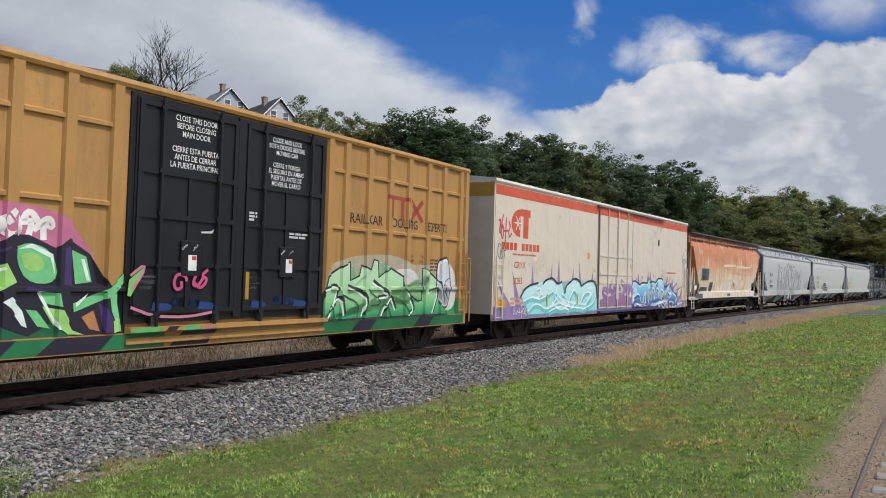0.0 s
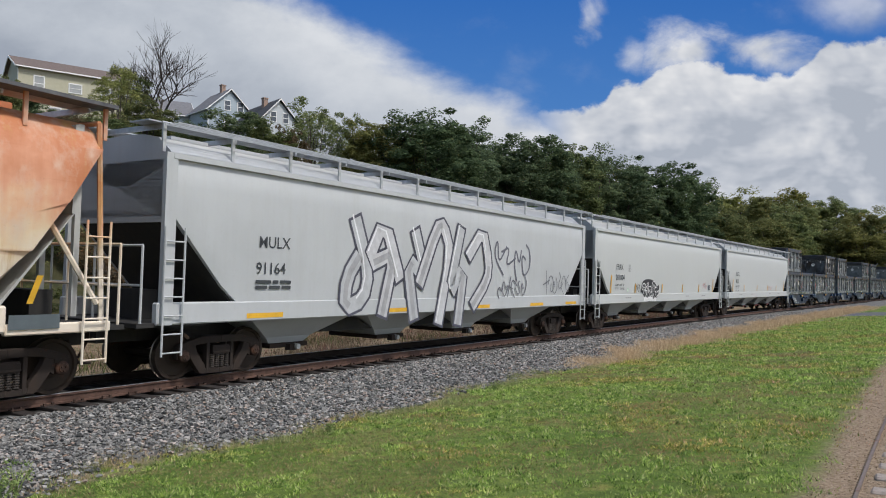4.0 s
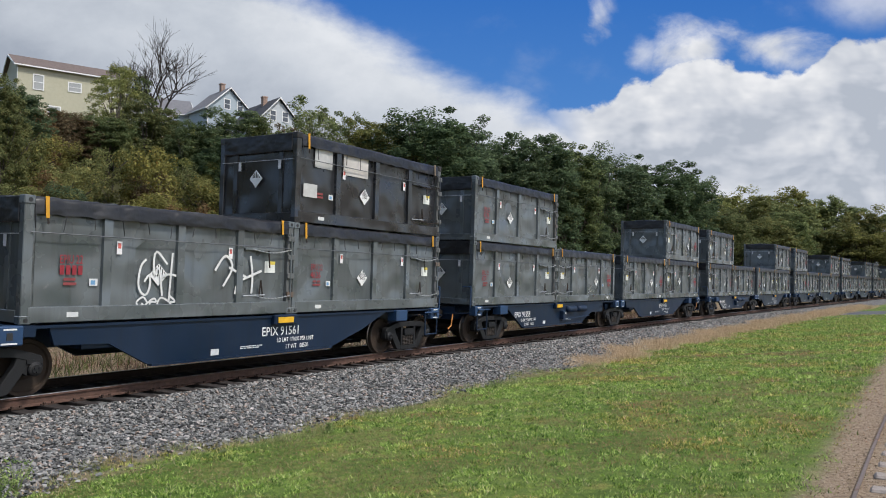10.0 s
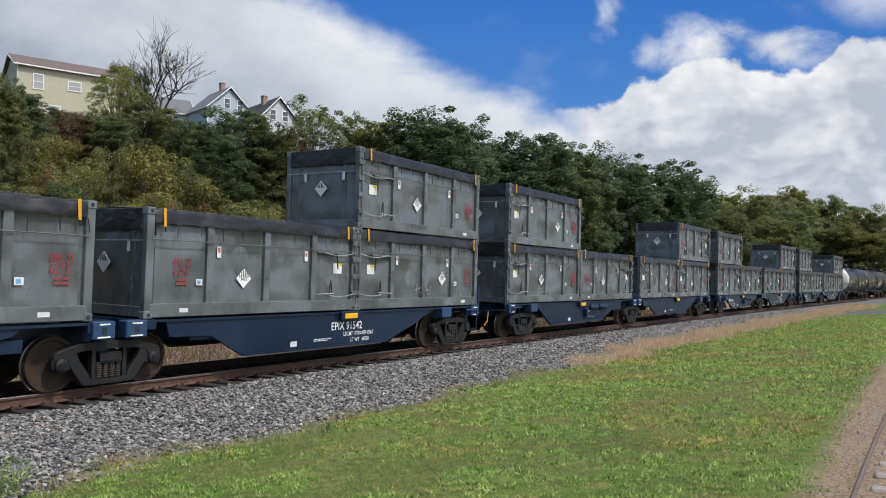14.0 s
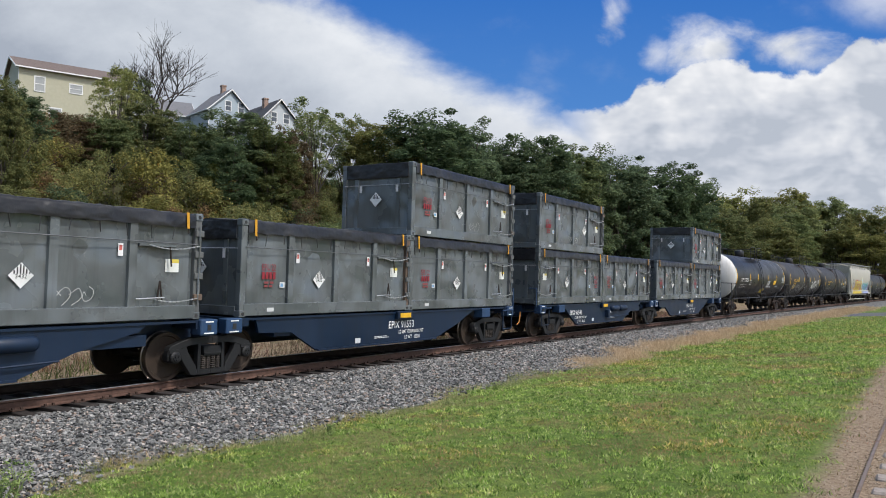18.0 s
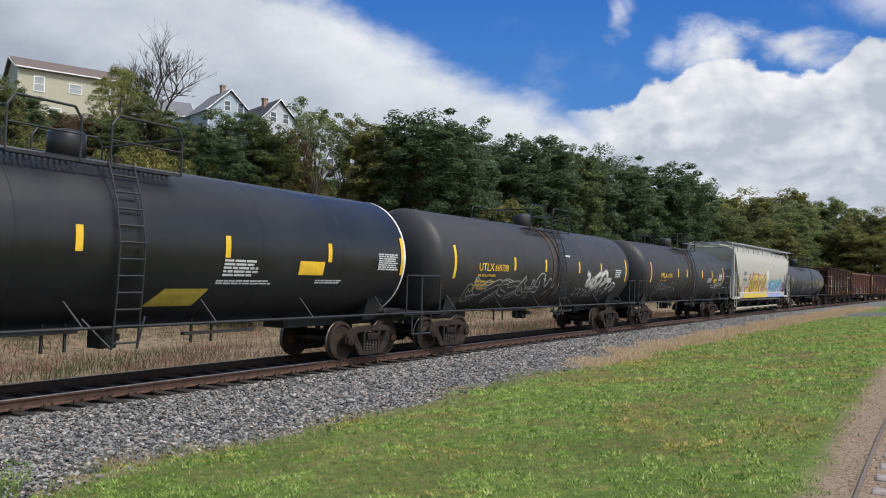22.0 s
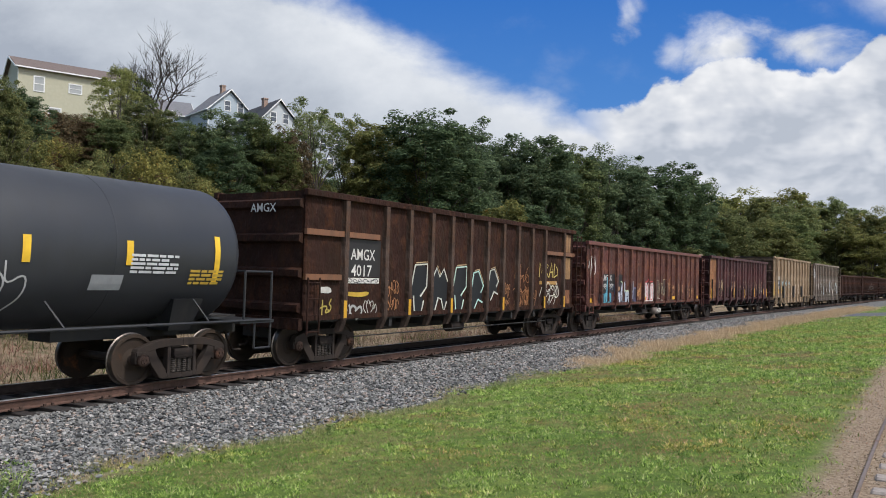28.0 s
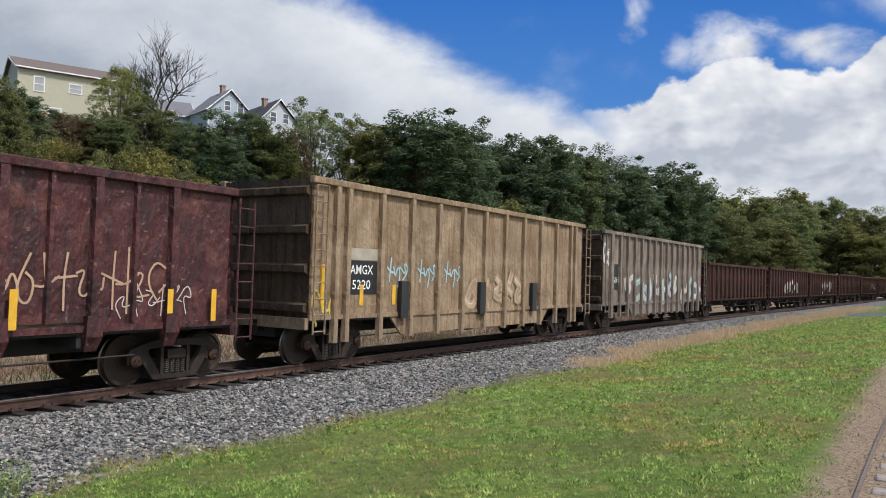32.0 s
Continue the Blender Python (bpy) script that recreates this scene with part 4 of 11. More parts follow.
    decal("emblem", car, [rect(5.98, 6.92, 3.98, 4.08), rect(6.1, 6.24, 3.5, 3.98), rect(6.6, 6.74, 3.5, 3.98)], red, ribbed)
    bands("emblem", car, [[(7.0, 4.05), (7.6, 3.5)], [(7.6, 4.05), (7.0, 3.5)]], 0.14, red, ribbed, 0.006)
    night, violet = (0.018, 0.014, 0.028), (0.065, 0.028, 0.14)
    mint, apple, fern, pine = (0.17, 0.55, 0.22), (0.33, 0.62, 0.17), (0.07, 0.36, 0.13), (0.015, 0.12, 0.055)
    coat("spray_cloud", car, [rounded([(-5.4, 2.2), (-5.2, 3.0), (-3.6, 3.02), (-2.55, 2.95), (-2.2, 2.55), (-1.9, 2.2), (-2.1, 1.9), (-4.4, 1.7)])], (0.52, 0.16, 0.27), ribbed, 0.002, "pink sprayed cloud")
    coat("spray_ground", car, [[(-9.9, 0.99), (-1.35, 0.99), (-1.4, 1.75), (-3.4, 1.85), (-9.9, 1.9)]], pine, ribbed, 0.004)
    graffiti(car, -9.8, -3.7, 0.99, 2.6, 4, (night, [mint, fern, apple], (0.8, 0.9, 0.84)), ribbed, 12, 0.5, None, None, "", False, 3)
    piece = coat("graffiti", car, [[(-3.75, 2.2), (-3.31, 2.53), (-3.05, 2.54), (-2.62, 2.36), (-2.43, 2.52), (-2.05, 2.29), (-1.9, 1.82), (-1.67, 1.77), (-1.36, 2.05), (-1.38, 1.72), (-1.55, 1.6), (-1.36, 0.99), (-2.3, 0.99), (-2.65, 1.2), (-3.0, 1.02), (-3.75, 1.3)]], night, ribbed, 0.012, "green and purple graffiti piece")
    coat("spray_violet", piece, [[(-3.46, 2.3), (-3.33, 2.36), (-3.14, 1.82), (-3.0, 1.74), (-2.7, 1.7), (-3.28, 1.72)], [(-2.5, 2.36), (-2.42, 2.4), (-2.32, 1.76), (-2.5, 1.8)], [(-1.86, 1.5), (-1.72, 1.4), (-1.48, 1.0), (-1.75, 1.02)]], violet, ribbed, 0.0135)
    coat("spray_fill", piece, [rounded([(-3.26, 2.34), (-3.0, 2.44), (-2.64, 2.28), (-2.56, 1.80), (-3.1, 1.82)]), [(-2.36, 2.34), (-2.11, 2.24), (-2.0, 1.84), (-2.28, 1.8)], [(-2.9, 1.7), (-2.55, 1.66), (-2.5, 1.45), (-2.8, 1.52)], [(-2.3, 1.5), (-1.7, 1.74), (-1.42, 1.98), (-1.42, 1.82), (-1.66, 1.6), (-2.28, 1.36)], [(-1.7, 1.6), (-1.56, 1.66), (-1.48, 1.3), (-1.42, 1.02), (-1.5, 1.02), (-1.66, 1.36)], [(-3.05, 1.42), (-2.88, 1.4), (-2.66, 1.12), (-2.86, 1.16)]], mint, ribbed, 0.015, "", 0.0003)
    coat("spray_light", piece, [rounded([(-3.15, 2.24), (-2.95, 2.3), (-2.75, 2.1), (-2.9, 1.98), (-3.1, 2.02)]), [(-2.8, 1.46), (-2.48, 1.4), (-2.3, 1.08), (-2.1, 1.0), (-2.4, 1.02), (-2.62, 1.18)], [(-1.62, 1.2), (-1.5, 1.25), (-1.46, 1.02), (-1.6, 1.0)]], apple, ribbed, 0.0175, "", 0.0003)
    coat("spray_highlight", piece, [[(-3.2, 2.32), (-3.0, 2.41), (-2.66, 2.26), (-2.62, 1.95), (-2.7, 2.2), (-3.0, 2.34)], [(-2.14, 2.2), (-2.03, 1.86), (-2.09, 1.86), (-2.2, 2.2)], [(-2.26, 1.5), (-2.05, 1.66), (-2.1, 1.58), (-2.24, 1.44)], [(-2.9, 1.68), (-2.84, 1.68), (-2.5, 1.1), (-2.55, 1.1)], [(-3.65, 1.7), (-3.38, 1.72), (-3.1, 1.4), (-3.02, 1.15), (-3.1, 1.18), (-3.3, 1.45)]], (0.72, 0.85, 0.78), ribbed, 0.019, "", 0.0003)
    coat("spray_patch", piece, [[(-2.15, 1.28), (-1.95, 1.38), (-1.82, 1.04), (-2.0, 1.08)]], (0.46, 0.20, 0.08), ribbed, 0.019)
    scrawl(car, -3.5, -2.68, 2.52, 2.88, 3, (0.80, 0.76, 0.74), ribbed, 3, 0.10)
    coat("spray_ground", car, [[(3.56, 0.99), (9.7, 0.99), (9.6, 1.45), (6.0, 1.5), (3.6, 1.55)]], (0.04, 0.27, 0.10), ribbed, 0.004)
    coat("spray_cloud", car, [rounded([(3.6, 1.3), (3.7, 2.2), (4.6, 2.5), (6.4, 2.6), (7.2, 2.3), (8.4, 2.4), (9.3, 2.5), (9.5, 1.4)])], (0.42, 0.36, 0.26), ribbed, 0.002)
    lime = fade_paint("pale_green_spray_paint", [(0.95, (0.02, 0.20, 0.09)), (1.15, (0.06, 0.36, 0.14)), (1.5, (0.30, 0.60, 0.28)), (1.95, (0.44, 0.68, 0.40)), (2.4, (0.52, 0.72, 0.50))])
    ring = [(3.62, 1.0), (3.62, 1.46), (3.68, 1.71), (3.76, 1.99), (4.26, 2.23), (4.59, 2.35), (4.61, 1.91), (4.95, 2.03), (5.02, 2.28), (5.39, 2.15), (5.51, 2.43), (5.69, 2.4), (5.72, 1.99), (6.18, 2.25), (6.79, 2.03), (6.81, 1.71), (7.47, 1.38), (7.66, 1.4), (7.69, 2.27), (8.09, 2.13), (8.57, 1.89), (8.78, 1.26), (9.0, 1.0)]
    darks = [[(3.66, 1.67), (4.16, 1.8), (3.99, 1.29)], [(3.72, 1.02), (4.21, 1.61), (4.3, 1.09)], [(4.47, 1.74), (5.24, 1.53), (5.04, 1.06)], [(5.45, 1.87), (6.17, 1.52), (5.65, 1.46)], [(5.84, 1.04), (6.17, 1.59), (6.43, 1.16)], [(6.92, 1.6), (7.34, 1.14), (6.96, 1.02)], [(7.86, 1.58), (8.52, 1.73), (8.18, 1.04)]]
    coat("spray_cloud", car, [rounded([(5.9, 1.25), (6.1, 2.1), (6.7, 2.25), (7.4, 2.2), (7.7, 1.6), (7.3, 1.1)]), rounded([(8.5, 1.1), (8.5, 2.4), (9.0, 2.5), (9.5, 2.0), (9.4, 1.1)])], (0.62, 0.60, 0.58), ribbed, 0.0044)
    mural(car, ring, lime, (0.03, 0.035, 0.03), ribbed, [([[(a + 0.05, b + 0.04) for a, b in q] for q in darks], 0.10, (0.02, 0.03, 0.028)), (darks, 0.05, (0.74, 0.84, 0.72)), ([[(a - 0.22, b - 0.16) for a, b in q] for q in darks[1:6]], 0.035, (0.04, 0.10, 0.06))], "pale green graffiti piece", 0.05)
    for w_, x_, z_ in (("EXH", 7.02, 2.43), ("17-0", 7.52, 2.43), ("EXW", 7.02, 2.31), ("10-6", 7.52, 2.31)):
        lettering("stencil", car, w_, x_, z_ + 0.1, 0.075, (0.09, 0.05, 0.02), ribbed, 0.95)
    small_print(car, 7.98, 2.52, 0.62, 0.36, 4, (0.12, 0.07, 0.03), ribbed, 61)
    graffiti(car, 8.45, 9.1, 1.2, 2.7, 1, ((0.03, 0.03, 0.035), [(0.60, 0.62, 0.66)], (0.85, 0.85, 0.86)), ribbed, 28, 0.1, None, None, "", True, 4)
    decal("spray_ground", car, [rect(-h + 0.3, -0.6, 0.72, 0.97)], (0.015, 0.17, 0.06), side, 0.004)
    decal("spray_ground", car, [rect(3.6, 9.8, 0.72, 0.97)], (0.012, 0.13, 0.04), side, 0.004)
    for a, b in ((-3.9, -3.2), (-2.9, -1.6), (-0.5, 0.6), (4.6, 5.6), (7.2, 8.2)):
        decal("spray_stroke", car, [[(a, 0.72), (b - 0.25, 0.72), (b, 0.97), (a + 0.3, 0.97)]], night, side, 0.007)
    scrawl(car, -0.5, 0.3, 1.72, 2.05, 3, (0.55, 0.08, 0.2), flat_side(1.56), 9, 0.06)
    ladder(car, h - 0.75, -1.56, 1.05, 2.75, tan)
    part("brake_pipe", rods(0.03, [(-h + 1, -1.0, 0.62), (h - 1, -1.0, 0.62)]), UNDER, car)
    part("underframe", boxes((-h + 0.5, h - 0.5, -0.45, 0.45, 0.55, 0.98), *[(x, x + 0.12, -1.35, 1.35, 0.72, 0.98) for x in (-6, -4, -2, 0, 2, 4, 6)]), UNDER, car)
    part("ladder_frame", rods(0.025, [(h + 0.05, -1.45, 0.75), (h + 0.05, -1.45, 2.6), (h - 0.25, -1.45, 2.6)], [(h + 0.05, -1.45, 1.6), (h - 0.25, -1.45, 1.6)]), tan, car)


# ---- refrigerator car ----
def build_reefer():
    cream = paint("cream_reefer_paint", (0.67, 0.592, 0.488), (0.50, 0.41, 0.31), 0.16, 0.30, 0.0, 0, 0.05, 0.7, wave=0.38)
    roofm = paint("white_roof_paint", (0.60, 0.56, 0.48), (0.45, 0.42, 0.36), 0.3, 0.5)
    car, h = start_car("refrigerator_car", -183.05, -162.0, 2.85, "cream insulated refrigerator car with orange stripe and graffiti", "refrigerator car", "freight cars of the train")
    e = h - 0.25
    part("body", boxes((-e, e, -1.46, 1.46, 0.98, 5.08)), cream, car, "cream insulated body")
    x = -e
    while x < e - 0.1:
        x1 = min(x + 0.915, e)
        if not (-1.95 < (x + x1) / 2 < 1.85):
            part("side_panel", rbox(x + 0.0005, x1 - 0.0005, -1.5, -1.455, 0.8, 5.04, 0.003, 1), cream, car)
        x = x1
    roof = [(-1.52, 5.04), (-1.55, 5.10), (-1.5, 5.18), (-0.7, 5.28), (0, 5.32), (0.7, 5.28), (1.5, 5.18), (1.55, 5.10), (1.52, 5.04)]
    part("roof", fix(prism(bmesh.new(), roof, "x", -e - 0.05, e + 0.05)), roofm, car, "white ribbed roof")
    rib = part("roof_rib", boxes((-0.03, 0.03, -1.42, 1.42, 5.15, 5.225)), roofm, car, at=pose(-e + 0.5, 0, 0))
    for i in range(1, 20):
        again(rib, pose(-e + 0.5 + i * 1.02, 0, 0))
    part("side_sill", boxes((-e, e, -1.49, -1.40, 0.70, 0.98), (-e, e, 1.40, 1.49, 0.70, 0.98)), cream, car)
    for o in (-1, 1):
        part("end_wall", boxes((o * e, o * (e + 0.06), -1.48, 1.48, 0.9, 5.06), ), cream, car, "cream end wall")
        part("end_cap", boxes((o * (e + 0.06), o * (e + 0.07), -1.48, 1.48, 4.62, 5.06)), flat((0.46, 0.25, 0.035)), car, "ochre painted cap of the end wall")
    side = flat_side(1.5)
    orange = (0.58, 0.095, 0.045)
    [decal("stripe", car, [rect(a, b, 4.68, 5.0)], orange, side, 0.003, "orange-red stripe") for a, b in ((-e, -1.93), (1.88, e))]
    # plug door
    door = part("door", rbox(-1.93, 1.87, -1.545, -1.455, 0.88, 5.02, 0.02, 1), cream, car, "cream plug door with locking bars")
    part("door_track", boxes((-2.2, 6.2, -1.62, -1.50, 5.0, 5.06)), PIPE, car, "rusty upper door track")
    part("door_track", boxes((-1.95, 5.9, -1.62, -1.49, 0.72, 0.80)), flat((0.055, 0.045, 0.12)), car, "lower door track sprayed violet")
    for a in (-1.05, 0.05, 1.2):
        part("locking_rod", rods(0.022, [(a, -1.58, 0.85), (a, -1.58, 4.98)]), cream, door)
    part("crossbar", boxes((-1.85, 1.8, -1.57, -1.54, 3.0, 3.05), (-1.85, 1.8, -1.57, -1.54, 2.25, 2.31), (-1.85, 1.8, -1.57, -1.54, 1.9, 1.95), (-0.12, 0.12, -1.60, -1.54, 1.25, 2.2)), cream, door)
    part("door_gasket", boxes((-1.94, -1.90, -1.55, -1.50, 0.9, 5.0), (1.84, 1.88, -1.55, -1.50, 0.9, 5.0), (-0.02, 0.01, -1.548, -1.5, 0.9, 5.0)), PIPE, door)
    decal("stripe", door, [rect(-1.9, 1.84, 4.68, 5.0)], orange, flat_side(1.545), 0.003)
    # emblem and name as plain shapes
    ring = [(-8.62 + 0.62 * math.cos(a), 3.86 + 0.46 * math.sin(a)) for a in [math.pi / 2 + i * math.pi / 14 for i in range(15)]]
    decal("emblem", car, [ring, rect(-8.62, -7.92, 4.1, 4.34), rect(-8.42, -8.05, 3.38, 4.1)], orange, side, 0.004, "orange emblem with a white snowflake")
    flake = [[(-8.8 + 0.26 * math.cos(a), 3.86 + 0.26 * math.sin(a)), (-8.8 - 0.26 * math.cos(a), 3.86 - 0.26 * math.sin(a))] for a in (0.0, math.pi / 3, 2 * math.pi / 3)]
    strokes("snowflake", car, flake, 0.035, WHITE_P, side, 0.008)
    decal("name_bars", car, [rect(-9.85 + i * 0.27, -9.85 + i * 0.27 + 0.21, 2.96, 3.20) for i in range(10) if i != 4], orange, side, 0.004)
    decal("name_bars", car, [rect(-9.1 + i * 0.11, -9.1 + i * 0.11 + 0.08, 2.80, 2.86) for i in range(15)], orange, side, 0.004)
    lettering("reporting_mark", car, "CRYX", -9.0, 2.38, 0.22, orange, side, 1.0)
    lettering("reporting_mark", car, "8283", -9.0, 1.86, 0.22, orange, side, 1.0)
    small_print(car, -9.2, 1.42, 1.1, 0.28, 2, (0.6, 0.3, 0.25), side, 3)
    decal("warning_plate", car, [rect(-10.0, -9.45, 1.1, 1.35), rect(8.7, 9.15, 1.05, 1.3)], (0.62, 0.30, 0.02), side, 0.005)
    for x in (-10.15, -6.6, -4.0, 4.2, 6.5, 9.35):
        decal("reflector", car, [rect(x, x + 0.1, 1.1, 1.75 if abs(x) > 9 else 1.5)], YELLOW_P, side, 0.036, "yellow reflective strip")
    decal("placard", car, [rect(-3.05, -2.8, 2.85, 3.1)], (0.65, 0.33, 0.03), side, 0.005)
    decal("url_bars", car, [rect(6.9 + i * 0.11, 6.98 + i * 0.11, 2.42, 2.5) for i in range(14)], orange, side, 0.004)
    # graffiti band
    purple = (0.27, 0.19, 0.38)
    rings = [[(-e, 0.72), (e, 0.72), (e, 1.05), (-e, 1.15)]]
    decal("spray_ground", car, rings, purple, flat_side(1.5), 0.003)
    tri = [[(x - 0.22, 1.0), (x + 0.22, 1.0), (x + d, z)] for x, d, z in ((-9.2, -0.9, 2.0), (-8.6, -0.5, 2.3), (-7.6, -0.1, 2.55), (-6.4, 0.25, 2.6), (-5.6, 0.0, 2.85), (-4.6, 0.3, 2.5), (-3.6, -0.2, 2.75), (-2.8, 0.4, 2.55), (-2.2, 0.6, 2.2), (2.4, -0.4, 2.1), (3.2, 0.1, 2.3), (4.4, -0.1, 2.2), (5.4, 0.2, 2.25), (6.6, 0.0, 2.15), (7.6, 0.3, 2.2), (8.4, 0.5, 2.0), (9.0, 0.5, 1.7))]
    tri += [[(x - 0.1, 1.6), (x + 0.38, 1.6), (x + d, z)] for x, d, z in ((2.0, -0.1, 2.38), (2.7, 0.05, 2.45), (3.85, 0.3, 2.50), (4.5, -0.1, 2.48), (5.2, 0.4, 2.30), (6.5, 0.6, 2.40), (7.1, 0.9, 2.22), (7.6, 1.1, 2.05), (8.4, 1.4, 1.85))]
    coat("spray_spikes", car, tri, purple, side, 0.004, "purple sprayed spikes", 0.0002)
    for x, z, q in ((2.55, 2.12, 0.05), (3.3, 2.2, 0.07), (4.9, 2.3, 0.05), (6.2, 2.32, 0.06), (7.5, 2.2, 0.05), (8.6, 1.9, 0.07), (9.2, 1.75, 0.05)):
        decal("spray_dot", car, [[(x + q * math.cos(i * 0.7), z + q * math.sin(i * 0.7)) for i in range(9)]], purple, side, 0.005)
    turquoise = fade_paint("turquoise_spray_paint", [(0.7, (0.30, 0.66, 0.66)), (1.3, (0.36, 0.75, 0.74)), (1.9, (0.62, 0.84, 0.84))])
    ring = [(-8.54, 1.43), (-8.25, 1.7), (-7.84, 1.84), (-7.28, 1.9), (-6.93, 1.85), (-6.66, 2.02), (-6.11, 2.1), (-5.73, 1.86), (-5.33, 1.97), (-5.09, 1.52), (-5.0, 1.8), (-4.57, 1.98), (-4.25, 2.1), (-3.74, 1.99), (-3.61, 1.81), (-2.87, 2.02), (-2.2, 1.98), (-2.0, 1.3), (-2.0, 0.82), (-5.42, 0.82), (-7.79, 0.82), (-8.06, 0.98), (-8.13, 1.24)]
    swirls = [[(-8.33, 1.29), (-7.6, 1.46), (-7.14, 1.3), (-6.02, 1.64)], [(-7.96, 0.95), (-7.37, 1.26), (-6.51, 0.92), (-5.73, 1.37)], [(-7.39, 1.65), (-7.04, 1.75), (-7.03, 1.45), (-7.54, 1.36)], [(-6.13, 1.22), (-5.42, 0.87), (-4.53, 1.17), (-5.31, 1.53)], [(-5.75, 1.64), (-6.01, 1.43), (-5.29, 1.08), (-3.15, 0.92)],
              [(-4.69, 1.29), (-4.24, 1.75), (-3.88, 1.33), (-4.52, 0.94)], [(-3.7, 1.14), (-3.19, 1.62), (-2.42, 1.49), (-3.16, 1.12)], [(-3.51, 0.90), (-2.4, 1.1), (-2.15, 1.48)], [(-6.38, 0.90), (-5.44, 1.09), (-4.67, 0.90)]]
    mural(car, ring, turquoise, (0.12, 0.36, 0.40), side, [([[(a, b - 0.09) for a, b in q] for q in swirls], 0.15, (0.16, 0.55, 0.56)), ([[(a + 0.1, b + 0.16) for a, b in q] for q in swirls[::2]], 0.09, (0.62, 0.88, 0.88)), (swirls, 0.055, (0.88, 0.95, 0.95))], "turquoise graffiti piece with purple spikes", 0.04)
    strokes("spray_outline", car, [soften(q, 1) for q in (ring[:4], ring[4:9], ring[9:15], ring[14:18])], 0.07, (0.02, 0.03, 0.05), side, 0.03)
    blue = fade_paint("blue_spray_paint", [(0.75, (0.012, 0.022, 0.09)), (1.02, (0.03, 0.09, 0.30)), (1.35, (0.12, 0.38, 0.66)), (1.65, (0.22, 0.56, 0.78)), (2.0, (0.46, 0.76, 0.86))])
    ring = [(1.98, 1.46), (1.99, 1.85), (2.11, 2.0), (2.38, 2.04), (2.96, 1.85), (3.32, 1.96), (4.04, 1.94), (4.26, 2.22), (4.39, 1.95), (4.75, 2.03), (5.21, 1.96), (5.56, 2.17), (6.18, 2.17), (6.47, 1.81), (6.8, 1.75), (7.39, 1.95), (7.81, 1.62), (8.68, 1.32), (8.67, 0.84), (7.86, 0.82), (4.45, 0.82), (1.98, 0.82)]
    letters = [[(2.02, 1.54), (2.64, 1.71), (2.43, 1.44), (2.0, 1.24)], [(2.0, 1.14), (2.36, 1.26), (2.0, 1.03)], [(2.14, 1.28), (2.84, 1.48), (3.13, 1.25), (3.15, 1.03)], [(3.47, 1.02), (3.58, 1.39), (3.88, 1.54), (3.78, 1.0)], [(4.21, 1.03), (4.18, 1.59), (4.33, 1.88), (4.47, 1.37)], [(4.57, 1.08), (4.83, 1.77), (5.09, 1.58), (5.05, 1.13)]]
    letters += [[(5.29, 1.16), (5.33, 1.69), (5.72, 1.68), (5.71, 1.17)], [(5.94, 1.16), (6.03, 1.69), (6.48, 1.51), (6.06, 1.13)], [(6.49, 1.29), (7.44, 1.81), (7.08, 1.38), (7.86, 1.45), (7.28, 1.17)], [(7.86, 1.45), (8.62, 1.21), (8.32, 0.9)], [(4.89, 0.86), (6.33, 1.08), (5.5, 0.90), (7.09, 1.13), (6.8, 0.86)], [(2.32, 0.9), (2.68, 1.0), (3.13, 0.88)]]
    inner = [[(a * 0.985 + 0.09, b - 0.05) for a, b in q] for q in letters[2:9]]
    mural(car, ring, blue, (0.015, 0.02, 0.05), side, [(inner, 0.13, (0.02, 0.05, 0.20)), ([[(a - 0.07, b + 0.06) for a, b in q] for q in letters], 0.05, (0.50, 0.80, 0.90)), (letters, 0.05, (0.86, 0.93, 0.96)), ([[(a, b - 0.07) for a, b in q] for q in (ring[:5], ring[4:7], ring[8:11], ring[10:14])], 0.04, (0.86, 0.93, 0.96))], "blue graffiti piece with purple spikes", 0.075)
    scrawl(car, 1.9, 9.4, 0.76, 1.08, 14, (0.70, 0.68, 0.76), side, 53, 0.06)
    decal("spray_ground", door, [[(-1.8, 0.95), (1.8, 0.95), (1.8, 1.3), (0.2, 1.5), (-1.8, 1.25)]], (0.30, 0.16, 0.28), flat_side(1.548), 0.003)
    graffiti(door, -1.7, 1.7, 1.3, 1.95, 4, (purple, [(0.32, 0.18, 0.42)], (0.7, 0.55, 0.75)), flat_side(1.548), 6, 0.16)
    scrawl(car, -10.1, -9.3, 3.3, 3.9, 4, (0.55, 0.06, 0.10), side, 5, 0.06, "red sprayed tag")
    scrawl(car, -10.1, -9.6, 2.7, 3.15, 3, (0.03, 0.03, 0.035), side, 15, 0.03)
    scrawl(car, 9.5, 10.1, 2.9, 3.5, 3, (0.04, 0.04, 0.04), side, 16, 0.025)
    scrawl(car, -9.0, -8.0, 0.82, 1.1, 6, (0.8, 0.78, 0.75), side, 18, 0.02)
    for x in (-e + 0.05, e - 0.5):
        ladder(car, x, -1.56, 0.75, 2.75, cream)
    part("underframe", boxes((-e, e, -0.45, 0.45, 0.5, 0.98), *[(x, x + 0.12, -1.35, 1.35, 0.62, 0.98) for x in (-6.5, -4, -1.5, 1.5, 4, 6.5)]), UNDER, car)
    part("brake_pipe", rods(0.025, [(-e + 1, -1.1, 0.56), (e - 1, -1.1, 0.56)], [(-6, -1.2, 0.70), (-6, -1.2, 0.4), (-5.75, -1.2, 0.4), (-5.75, -1.2, 0.7)]), UNDER, car)
    part("side_vent", boxes((5.5, 5.62, -1.53, -1.5, 3.75, 4.05)), BLACK, car)


